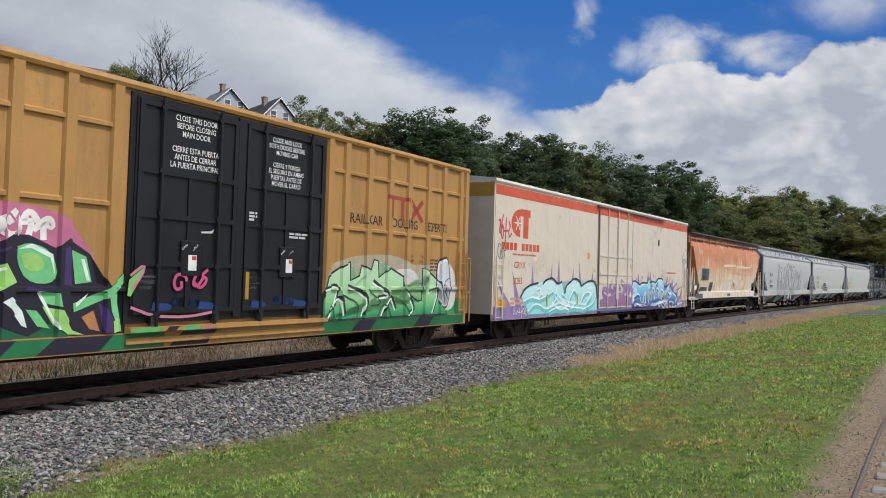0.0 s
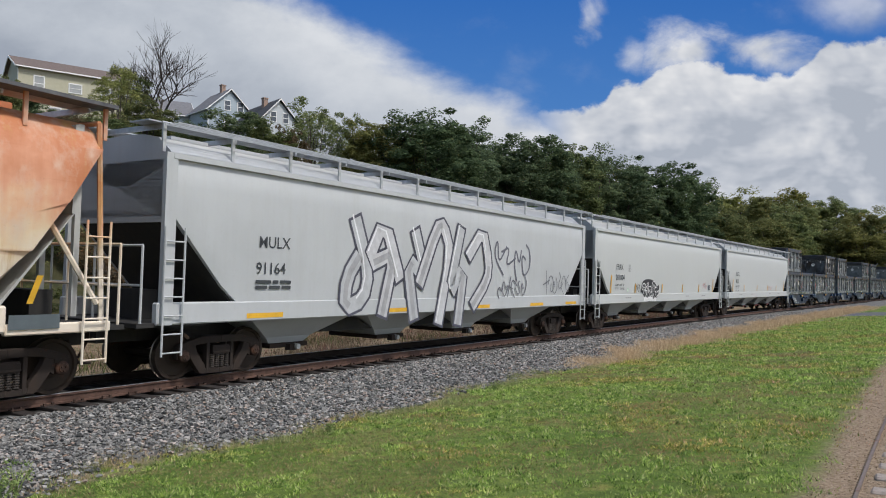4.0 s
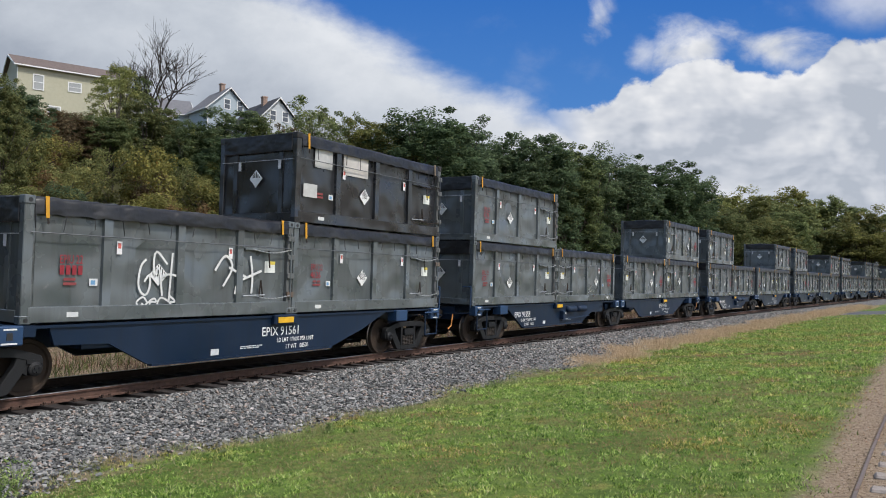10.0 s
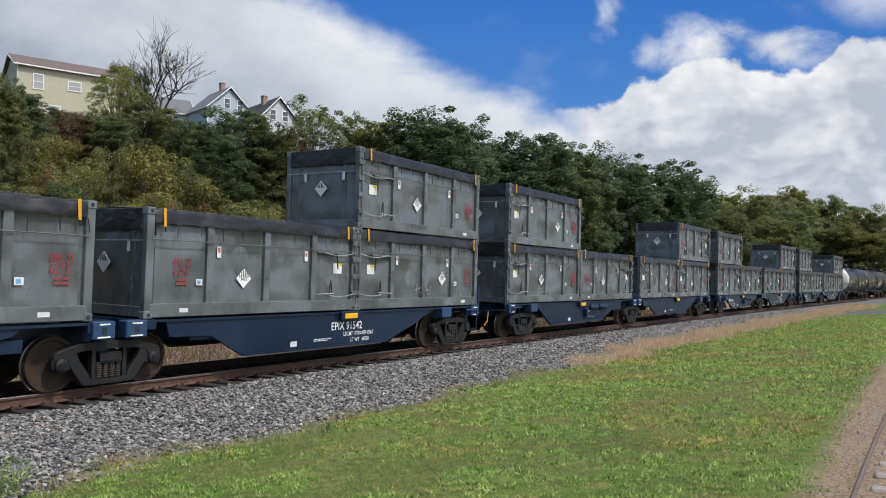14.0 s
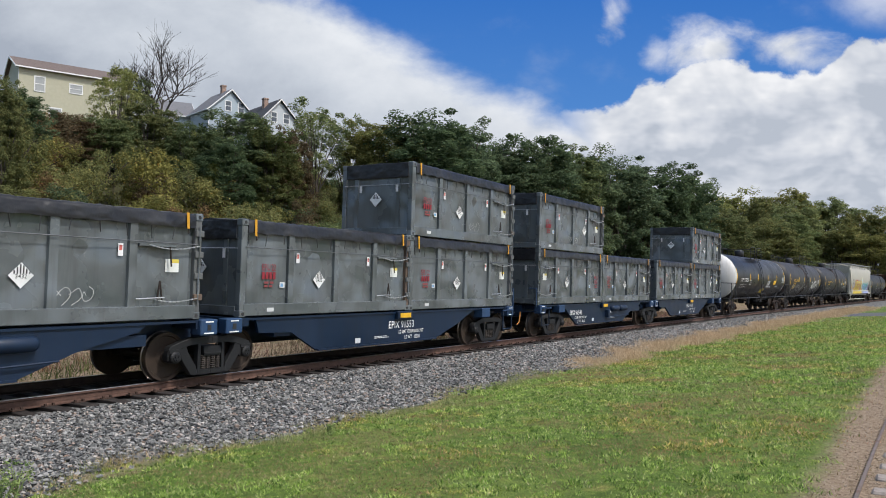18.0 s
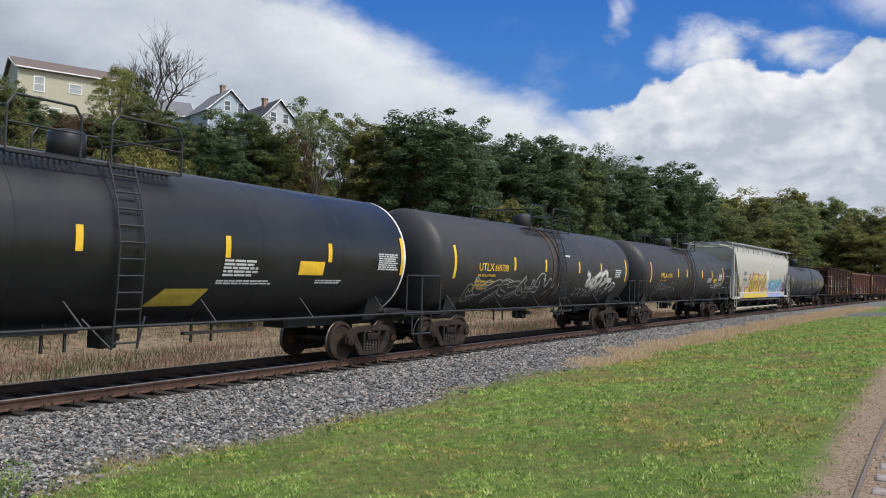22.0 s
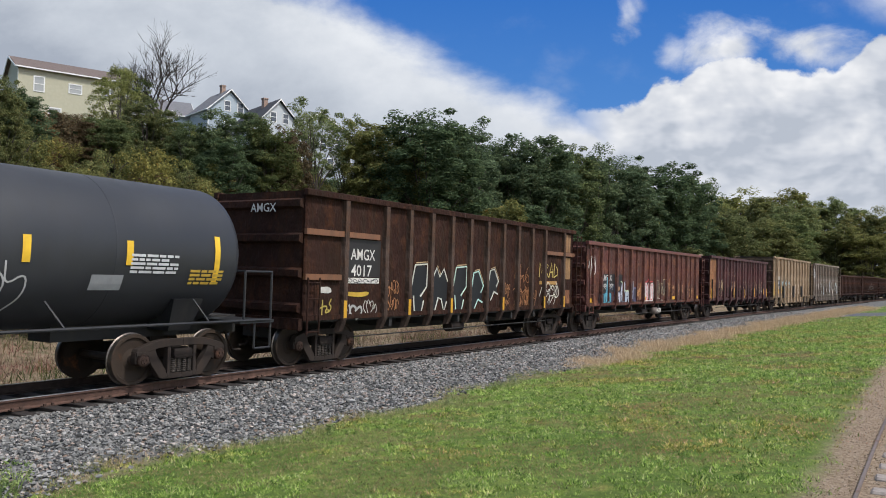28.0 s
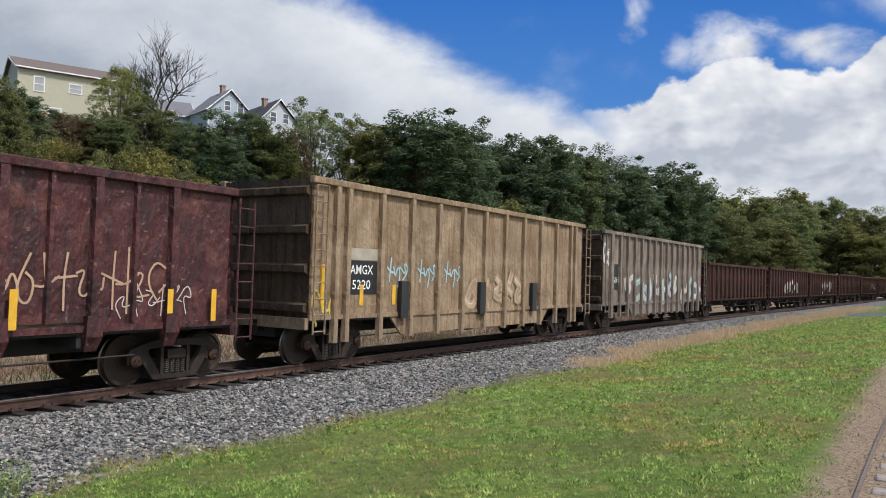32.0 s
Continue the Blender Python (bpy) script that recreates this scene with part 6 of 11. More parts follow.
    letters = [[(-4.91, 1.52), (-4.39, 2.5)], [(-4.39, 2.5), (-4.04, 1.79)], [(-4.04, 1.79), (-3.47, 2.61)], [(-3.47, 2.61), (-3.66, 1.52)], [(-3.22, 2.48), (-2.57, 2.58), (-2.47, 2.13), (-3.15, 1.77), (-3.2, 1.54), (-2.2, 1.55)], [(-1.87, 2.61), (-2.06, 1.52)], [(-1.98, 2.45), (-1.07, 2.58), (-1.48, 1.52)], [(-1.02, 2.52), (-0.68, 1.88), (0.08, 2.56)], [(0.08, 2.56), (-0.02, 1.52), (0.7, 1.52)], [(-5.5, 1.54), (-4.8, 1.55)]]
    g = bands("graffiti", c, [stretched(q, 0.18) for q in letters], 0.62, (0.50, 0.05, 0.06), sd, 0.012, "yellow and red graffiti piece", 0.0004)
    gold = fade_paint("yellow_spray_paint", [(1.4, (0.70, 0.50, 0.06)), (1.75, (0.46, 0.35, 0.06)), (2.15, (0.32, 0.26, 0.06)), (2.6, (0.60, 0.48, 0.10))])
    for q in letters:
        bm = bmesh.new()
        ribbon(bm, stretched(q, 0.12), 0.47, 0.0)
        sd.fold(bm)
        for v in bm.verts:
            v.co.y = sd(v.co.x, v.co.z) - 0.020
        part("spray_fill", bm, gold, g)
    bands("spray_highlight", g, [[(a - 0.1, b + 0.05) for a, b in q] for q in letters[:4] + letters[5:8]], 0.05, (0.85, 0.74, 0.20), sd, 0.026, "", 0.0004)
    bands("spray_gap", g, [[(a + 0.13, b - 0.05) for a, b in q] for q in letters[1:8:2]], 0.03, (0.24, 0.20, 0.05), sd, 0.026, "", 0.0004)
    coat("spray_block", c, [[(-6.4, 1.12), (0.7, 1.12), (0.6, 1.4), (-5.8, 1.42)]], (0.66, 0.48, 0.06), flat_side(1.52), 0.004)
    graffiti(c, 1.4, 5.6, 1.46, 2.4, 5, ((0.07, 0.09, 0.20), [(0.32, 0.30, 0.62), (0.25, 0.45, 0.66), (0.16, 0.46, 0.44)], (0.60, 0.72, 0.80)), sd, 92, 0.2, (0.14, 0.40, 0.40), (0.10, 0.32, 0.27), "blue and violet graffiti piece")
    coat("spray_block", c, [[(1.2, 1.12), (6.2, 1.12), (6.0, 1.4), (1.6, 1.42)]], (0.30, 0.34, 0.58), flat_side(1.52), 0.004)
    graffiti(c, 5.7, 7.3, 1.46, 2.6, 2, ((0.05, 0.03, 0.06), [(0.20, 0.11, 0.20), (0.16, 0.10, 0.14)], (0.4, 0.25, 0.35)), sd, 94, 0.2)
    decal("emblem", c, [[(0.9 + 0.5 * math.cos(i * math.pi / 12), 2.75 + 0.42 * math.sin(i * math.pi / 12)) for i in range(24)]], (0.62, 0.58, 0.36), sd, 0.004)
    decal("emblem_ring", c, [[(0.9 + 0.36 * math.cos(i * math.pi / 12), 2.75 + 0.30 * math.sin(i * math.pi / 12)) for i in range(24)]], (0.5, 0.6, 0.62), sd, 0.012)
    decal("reflector", c, [rect(-7.35, -7.22, 1.45, 2.4)], YELLOW_P, sd, 0.01)
    scrawl(c, -7.2, -6.5, 1.5, 1.9, 4, (0.06, 0.06, 0.07), sd, 93, 0.03)


# ---- tank cars ----
def build_tank(u0, u1, truck_in, colour, label, white_head=False, deck=((0.10, 0.085, 0.07), 0.35, 0.42, 0.0), rounds=(), lad_x=0.0, r=1.52, zc=2.52):
    body = paint("black_tank_paint", colour, *deck, dents=0.03, spec=0.45)
    car, h = start_car("tank_car", u0 - 1.0, u1 + 0.95, truck_in + 1.0, label, "tank car", "freight cars of the train")
    L = (u1 - u0) / 2
    dish = [(-0.55 * (1 - q ** 2.4) ** 0.55, r * max(q, 0.012)) for q in [math.sin(math.pi / 2 * i / 12) for i in range(13)]]
    prof = [(-L + 0.1 + a, b) for a, b in dish]
    seams = [-L * 0.66, -L * 0.33, L * 0.33, L * 0.66]
    prof = prof + [(-a, b) for a, b in prof[::-1]]
    shell = part("tank", lathe(bmesh.new(), prof, "x", 56, 0, zc), body, car, "black riveted cylindrical tank" if rounds else "black cylindrical tank", True)
    for s_ in seams:
        part("weld_seam", lathe(bmesh.new(), [(s_ - 0.016, r - 0.002), (s_ - 0.010, r + 0.004), (s_ + 0.010, r + 0.004), (s_ + 0.016, r - 0.002)], "x", 56, 0, zc), body, car)
    if white_head:
        prof2 = [(-L + 0.097 + a * 1.004, b + 0.004) for a, b in dish] + [(-L + 0.12, r + 0.004)]
        part("painted_head", lathe(bmesh.new(), prof2, "x", 56, 0, zc), paint("white_tank_head", (0.66, 0.65, 0.625), (0.36, 0.31, 0.25), 0.35, 0.5, 0.0, 0, 0.08), car, "white painted tank end", True)
        part("painted_band", lathe(bmesh.new(), [(L - 0.12, r), (L - 0.12, r + 0.004), (L - 0.06, r + 0.004), (L - 0.06, r)], "x", 56, 0, zc), flat(WHITE_P), car)
    for b in ((lad_x - 0.25, lad_x + 0.2) if rounds else ()):
        part("tank_band", lathe(bmesh.new(), [(b - 0.09, r), (b - 0.09, r + 0.02), (b + 0.09, r + 0.02), (b + 0.09, r)], "x", 56, 0, zc), paint("rusty_band", (0.05, 0.035, 0.028), (0.12, 0.06, 0.03), 0.6, 0.7, 0.3), car)
    # dome, platform, rails
    dm = lathe(bmesh.new(), [(3.9, 0.32), (4.42, 0.32), (4.47, 0.28), (4.49, 0.2)], "z", 20, lad_x + 0.1, 0)
    part("dome", dm, body, car, "manway dome with fittings", True)
    part("fitting", rods(0.06, [(lad_x - 0.9, 0.25, 3.9), (lad_x - 0.9, 0.25, 4.2)], [(lad_x + 0.95, -0.2, 3.9), (lad_x + 0.95, -0.2, 4.15)], n=8), STEEL_DARK, car)
    w = 1.6
    for y0, y1 in ((-1.2, -0.6), (0.6, 1.2)):
        part("platform", boxes((lad_x - w, lad_x + w, y0, y0 + 0.04, 3.80, 3.85), (lad_x - w, lad_x + w, y1 - 0.04, y1, 3.80, 3.85), *[(lad_x - w + 0.1 * i, lad_x - w + 0.1 * i + 0.03, y0, y1, 3.83, 3.85) for i in range(33)]), BLACK, car, "black grating platform")
    x0, x1 = lad_x - w, lad_x + w
    def hoop(a, b, y):
        return [(a, y, 3.82), (a, y, 4.5), (a + (0.12 if b > a else -0.12), y, 4.68), (b - (0.12 if b > a else -0.12), y, 4.68), (b, y, 4.5), (b, y, 3.82)]
    for y in (-1.2, 1.2):
        part("platform_rail", rods(0.022, hoop(x0, x0 + 1.2, y)), BLACK, car)
        part("platform_rail", rods(0.022, hoop(x0 + 1.75, x1, y)), BLACK, car)
        part("mid_rail", rods(0.016, [(x0, y, 4.25), (x0 + 1.2, y, 4.25)]), BLACK, car)
        part("mid_rail", rods(0.016, [(x0 + 1.75, y, 4.25), (x1, y, 4.25)]), BLACK, car)
    for x in (x0, x1):
        part("platform_rail", rods(0.022, [(x, -1.2, 4.5), (x, 1.2, 4.5)]), BLACK, car)
    a = [(-1.2, 3.9), (-1.48, 3.2), (-1.62, 2.5), (-1.58, 1.6), (-1.5, 0.75)]
    lines = [[(lad_x + 0.35 + q, y, z) for y, z in a] for q in (-0.24, 0.24)]
    for i in range(11):
        z = 0.85 + i * 0.28
        y = float(np.interp(z, [p[1] for p in a[::-1]], [p[0] for p in a[::-1]]))
        lines.append([(lad_x + 0.11, y, z), (lad_x + 0.59, y, z)])
    lines += [[(lad_x + 0.11, -1.5, 0.75), (lad_x - 0.25, -1.2, 1.25)], [(lad_x + 0.59, -1.5, 0.75), (lad_x + 0.95, -1.2, 1.25)]]
    part("ladder", rods(0.02, *lines), BLACK, car)
    # side rail, brackets, stub sills, end platforms
    part("side_rail", rods(0.028, [(-L - 0.8, -1.5, 1.12), (L + 0.8, -1.5, 1.12)], n=8), BLACK, car)
    br = part("rail_bracket", rods(0.02, [(0, -1.5, 1.12), (-0.22, -1.28, 1.55)]), BLACK, car, at=pose(-L + 0.8, 0, 0))
    for i in range(1, 6):
        again(br, pose(-L + 0.8 + (2 * L - 1.6) * i / 5, 0, 0))
    for x in (-3.2, -2.6, -1.6, -1.2, 1.4, 1.9):
        part("hanger", boxes((x, x + 0.04, -0.75, -0.71, 0.68, 1.15)), UNDER, car)
    part("brake_beam", boxes((-3.3, -1.0, -0.8, -0.7, 0.98, 1.04)), UNDER, car)
    part("brake_beam", boxes((1.2, 3.0, -0.8, -0.7, 0.84, 0.9)), UNDER, car)
    part("bottom_outlet", boxes((-0.16, 0.16, -0.2, 0.2, 0.62, 1.1), (-0.25, 0.05, -0.45, -0.2, 0.78, 0.9)), UNDER, car)
    for o in (-1, 1):
        x = o * (L - truck_in)
        sec = [[(x - q, -1.15, 1.55), (x + q, -1.15, 1.55), (x + q, 1.15, 1.55), (x - q, 1.15, 1.55)] for q in (0.35,)] + [[(x - 0.25, -0.9, 0.95), (x + 0.25, -0.9, 0.95), (x + 0.25, 0.9, 0.95), (x - 0.25, 0.9, 0.95)]]
        part("saddle", loft(bmesh.new(), sec), BLACK, car)
        part("stub_sill", boxes((min(o * (h + 0.02), o * (L - 3.2)), max(o * (h + 0.02), o * (L - 3.2)), -0.32, 0.32, 0.80, 1.16)), UNDER, car)
        part("end_platform", boxes((min(o * (h - 0.05), o * (h - 1.0)), max(o * (h - 0.05), o * (h - 1.0)), -1.5, 1.5, 1.06, 1.12)), BLACK, car)
        xe = o * (h - 0.1)
        for ln in ([(xe, -1.45, 0.55), (xe, -1.45, 2.1), (xe, 1.45, 2.1), (xe, 1.45, 1.1)], [(xe - o * 0.8, -1.5, 1.1), (xe - o * 0.8, -1.5, 2.1), (xe, -1.45, 2.1)], [(xe - o * 0.45, -1.45, 1.1), (xe - o * 0.45, -1.45, 0.55), (xe, -1.45, 0.55)]):
            part("end_rail", rods(0.025, ln), BLACK, car)
    return car, L, tank_side(r, zc)


def end_words(c, text, at, y, z, size, colour):
    """Lettering on a tank's dished end; it starts y metres from the middle."""
    o = lettering("end_mark", c, text, 0, 0, size, colour, flat_side(0.0), 0.9)
    for v in o.data.vertices:
        a, b = y - v.co.x, z + v.co.z
        q = min(1.0, math.hypot(a, b - 2.52) / 1.52)
        v.co = (at + 0.1 - 0.556 * max(0.0, 1 - q ** 2.4) ** 0.55 - 0.012, a, b)


def end_bars(c, at, rows, colour):
    for a, b, z0, z1 in rows:
        q = min(1.0, math.hypot((a + b) / 2, (z0 + z1) / 2 - 2.52) / 1.52)
        x = at + 0.1 - 0.556 * (1 - q ** 2.4) ** 0.55
        part("end_bars", boxes((x - 0.02, x - 0.008, min(a, b), max(a, b), z0, z1)), flat(colour), c)


def build_tanks():
    yel, pale = (0.78, 0.48, 0.03), (0.55, 0.56, 0.56)

    def marks(c, sd, xs, z=2.35, hh=0.42):
        for x in xs:
            decal("reflector", c, [rect(x, x + 0.13, z, z + hh)], yel, sd, 0.012, "yellow reflective strip")

    c, L, sd = build_tank(77.99, 93.22, 0.75, (0.010, 0.0105, 0.012), "glossy black tank car with one white end", True, ((0.05, 0.045, 0.04), 0.15, 0.33, 0.0), (), -0.95)
    lettering("reporting_mark", c, "SCFX 258326", -6.36, 2.22, 0.25, WHITE_P, sd, 1.0, lift=0.016)
    lettering("stencil", c, "LD LMT   204500 LB   92750 KG", -6.36, 1.98, 0.085, WHITE_P, sd, lift=0.012)
    lettering("stencil", c, "LT WT     81500 LB   36950 KG", -6.45, 1.82, 0.085, WHITE_P, sd, lift=0.012)
    marks(c, sd, (-7.5, 7.35), 2.1, 0.95)
    head = [(0.85, 3.15, 0.15, "SCFX 258326"), (0.80, 2.98, 0.07, "CAPY 29590 US GAL"), (0.80, 2.86, 0.07, "CAPY 88 714 L")]
    for y, z, size, w in head:
        end_words(c, w, -L, y, z, size, (0.05, 0.05, 0.055))
    end_bars(c, -L, [(0.75, 0.1, 2.3 - 0.07 * i, 2.335 - 0.07 * i) for i in range(4)], (0.10, 0.10, 0.10))
    part("end_placard", fix(prism(bmesh.new(), [(0.45, 1.78), (0.27, 1.53), (0.45, 1.28), (0.63, 1.78 - 0.25)], "x", -L - 0.50, -L - 0.47)), flat((0.03, 0.03, 0.032)), c, "dark diamond placard holder")
    marks(c, sd, (-3.99, -1.57, 1.5, 4.5))
    decal("warning_panel", c, [rect(3.6, 4.4, 2.05, 2.35)], yel, sd, 0.012, "yellow warning panel")
    decal("warning_panel", c, [[(0.0, 1.42), (1.1, 1.42), (1.3, 1.75), (0.3, 1.75)]], (0.48, 0.36, 0.05), sd, 0.014)
    small_print(c, 1.5, 2.32, 0.9, 0.35, 5, pale, sd, 5, 0.012)
    small_print(c, 1.4, 1.92, 1.6, 0.1, 2, pale, sd, 6, 0.012)
    small_print(c, 4.2, 1.95, 1.1, 0.1, 2, pale, sd, 7, 0.012)
    small_print(c, 6.4, 2.62, 0.85, 0.42, 8, pale, sd, 8, 0.012)
    decal("plate_mark", c, [rect(-3.88, -3.6, 2.02, 2.05), rect(-3.88, -3.6, 2.30, 2.33), rect(-3.88, -3.85, 2.05, 2.30), rect(-3.63, -3.6, 2.05, 2.30)], WHITE_P, sd, 0.012)
    old = (0.026, 0.026, 0.028)
    worn = ((0.050, 0.041, 0.034), 0.65, 0.5, 0.03)
    c, L, sd = build_tank(95.0, 110.0, 1.15, old, "weathered black tank car with white sprayed tags", False, worn, (1,), 0.0)
    lettering("reporting_mark", c, "UTLX", -5.53, 2.3, 0.24, yel, sd, 1.1, lift=0.016)
    lettering("reporting_mark", c, "669788", -4.55, 2.3, 0.22, yel, sd, 0.95, lift=0.016)
    lettering("stencil", c, "THE TANK CAR PEOPLE", -5.53, 2.12, 0.08, yel, sd, 0.9, lift=0.012)
    marks(c, sd, (-6.9, 6.95), 2.05, 0.95)
    marks(c, sd, (-3.3, -1.0, 1.9, 4.1))
    small_print(c, -5.6, 2.0, 1.2, 0.3, 3, (0.5, 0.33, 0.05), sd, 3, 0.012)
    small_print(c, 5.75, 2.55, 0.75, 0.35, 4, pale, sd, 8, 0.012)
    decal("sticker", c, [rect(4.6, 5.4, 2.0, 2.2)], (0.5, 0.52, 0.5), sd, 0.012)
    graffiti(c, -6.0, -1.4, 1.42, 2.1, 7, ((0.34, 0.34, 0.33), [(0.035, 0.035, 0.036)], (0.5, 0.5, 0.5)), sd, 101, 0.02, None, None, "faint white sprayed letters")
    scrawl(c, -1.6, 0.4, 1.6, 2.4, 3, (0.55, 0.55, 0.55), sd, 102, 0.03)
    graffiti(c, 2.6, 4.9, 1.75, 2.4, 4, ((0.30, 0.30, 0.29), [(0.55, 0.55, 0.52)], (0.7, 0.7, 0.7)), sd, 103, 0.2)
    scrawl(c, 1.9, 4.8, 1.45, 1.75, 9, (0.35, 0.36, 0.37), sd, 104, 0.03)
    scrawl(c, 5.0, 5.9, 1.6, 2.0, 2, (0.6, 0.6, 0.6), sd, 105, 0.06)
    decal("sticker", c, [rect(0.75, 1.15, 2.92, 2.99)], pale, sd, 0.012)
    c, L, sd = build_tank(112.3, 126.4, 1.0, (0.023, 0.023, 0.025), "weathered black tank car with faded tags", False, worn, (1,), 0.0)
    lettering("reporting_mark", c, "UTLX", -5.1, 2.3, 0.24, yel, sd, 1.1, lift=0.016)
    lettering("reporting_mark", c, "669757", -4.1, 2.3, 0.22, yel, sd, 0.95, lift=0.016)
    lettering("stencil", c, "THE TANK CAR PEOPLE", -5.1, 2.12, 0.08, yel, sd, 0.9, lift=0.012)
    end_words(c, "UTLX 669757", -L, 0.75, 3.25, 0.13, yel)
    end_bars(c, -L, [(0.62, 0.15 + 0.1 * (i % 3), 3.08 - 0.10 * i, 3.115 - 0.10 * i) for i in range(6)], (0.42, 0.28, 0.04))
    marks(c, sd, (-6.5, 6.5), 2.05, 0.95)
    marks(c, sd, (-2.4, -0.9, 2.0, 4.0))
    scrawl(c, -5.4, -2.3, 1.5, 2.0, 6, (0.33, 0.33, 0.33), sd, 111, 0.04)
    decal("sticker", c, [rect(4.5, 5.2, 2.1, 2.33)], yel, sd, 0.012)
    small_print(c, 4.55, 2.31, 0.6, 0.08, 2, (0.25, 0.15, 0.02), sd, 44, 0.015)
    decal("number_bar", c, [rect(4.56 + q * 0.05, 4.59 + q * 0.05, 2.125, 2.19) for q in range(12)], (0.02, 0.02, 0.02), sd, 0.015)
    decal("sticker", c, [rect(3.2, 4.0, 2.1, 2.36)], (0.25, 0.27, 0.28), sd, 0.012)
    small_print(c, 5.55, 2.6, 0.75, 0.40, 8, pale, sd, 8, 0.012)
    scrawl(c, 5.45, 6.6, 1.78, 2.1, 6, (0.5, 0.5, 0.5), sd, 113, 0.022)
    decal("plate_mark", c, [rect(5.0, 5.28, 1.84, 2.03)], (0.36, 0.36, 0.36), sd, 0.012)
    scrawl(c, 4.2, 5.8, 1.75, 2.05, 3, (0.4, 0.4, 0.4), sd, 112, 0.03)
    c, L, sd = build_tank(148.1, 164.2, 1.0, (0.030, 0.032, 0.037), "grey-black tank car with sprayed tags", False, ((0.03, 0.03, 0.03), 0.45, 0.46, 0.0), (), -0.2, 1.36, 2.39)
    marks(c, sd, (-7.4, 7.45), 1.85, 0.9)
    marks(c, sd, (-1.3, 1.5, 3.7, 5.5), 2.15)
    small_print(c, 5.6, 2.35, 1.0, 0.36, 5, pale, sd, 8, 0.012)
    decal("plate_mark", c, [rect(4.9, 5.5, 1.72, 1.98)], (0.30, 0.31, 0.32), sd, 0.012)
    small_print(c, 6.9, 2.1, 0.8, 0.3, 4, (0.5, 0.33, 0.05), sd, 18, 0.012)
    scrawl(c, -2.6, -1.2, 1.55, 2.05, 3, (0.6, 0.6, 0.6), sd, 121, 0.035)
    scrawl(c, 0.5, 1.7, 1.7, 1.95, 5, (0.6, 0.6, 0.6), sd, 122, 0.03)
    scrawl(c, 2.4, 3.9, 1.5, 2.2, 3, (0.5, 0.5, 0.5), sd, 123, 0.03)
    small_print(c, 2.1, 2.2, 0.5, 0.25, 4, (0.5, 0.33, 0.05), sd, 19, 0.012)


# ---- gondolas ----
def rusted(name, base, soot, rust, amount, pale=0.25, patchy=False):
    """Old gondola paint: sooty runs, orange bleeding rust, pale scuffs, dents."""
    m, nd, ln, bs = mat(name)
    big = grain(nd, ln, 0.8, 6, 0.65)
    blot = grain(nd, ln, 2.6, 7, 0.7, (1, 1, 0.7), shift=4)
    run = grain(nd, ln, 1.0, 6, 0.65, (6.5, 6.5, 0.4), shift=7)
    fine = grain(nd, ln, 22, 5, 0.7, shift=2)
    scuff = grain(nd, ln, 1.0, 6, 0.7, (9.0, 9.0, 1.6), shift=12)
    dent = grain(nd, ln, 4.0, 3, 0.6, (1, 1, 0.6), shift=15)
    c = tone(nd, ln, big, [(0.30, tuple(0.62 * q for q in base)), (0.52, base), (0.72, tuple(1.45 * q for q in base))])
    c = blend(nd, ln, tone(nd, ln, blot, [(0.50, (0, 0, 0)), (0.64, (amount, amount, amount))]), c, rust)
    c = blend(nd, ln, tone(nd, ln, run, [(0.47, (0, 0, 0)), (0.66, (0.85, 0.85, 0.85))]), c, soot)
    if patchy:
        smear = grain(nd, ln, 1.5, 7, 0.72, (1, 1, 1.2), shift=19)
        c = blend(nd, ln, tone(nd, ln, smear, [(0.30, (0.9, 0.9, 0.9)), (0.46, (0, 0, 0))]), c, soot)
        c = blend(nd, ln, tone(nd, ln, smear, [(0.55, (0, 0, 0)), (0.63, (0.75, 0.75, 0.75))]), c, tuple(1.25 * q for q in rust))
        chip = grain(nd, ln, 9.0, 6, 0.75, (1, 1, 1.6), shift=27)
        c = blend(nd, ln, tone(nd, ln, chip, [(0.60, (0, 0, 0)), (0.66, (0.55, 0.55, 0.55))]), c, (0.33, 0.20, 0.16))
        c = blend(nd, ln, tone(nd, ln, chip, [(0.32, (0.8, 0.8, 0.8)), (0.40, (0, 0, 0))]), c, soot)
    c = blend(nd, ln, tone(nd, ln, scuff, [(0.62, (0, 0, 0)), (0.74, (pale, pale, pale))]), c, (0.34, 0.27, 0.23))
    c = blend(nd, ln, tone(nd, ln, fine, [(0.55, (0, 0, 0)), (0.8, (0.5, 0.5, 0.5))]), c, tuple(0.6 * q for q in rust))
    ln.new(c, bs.inputs["Base Color"])
    bs.inputs["Roughness"].default_value = 0.62 if patchy else 0.85
    bs.inputs["Specular IOR Level"].default_value = 0.4 if patchy else 0.14
    relief(nd, ln, bs, dent, 0.9, 0.12)
    return m


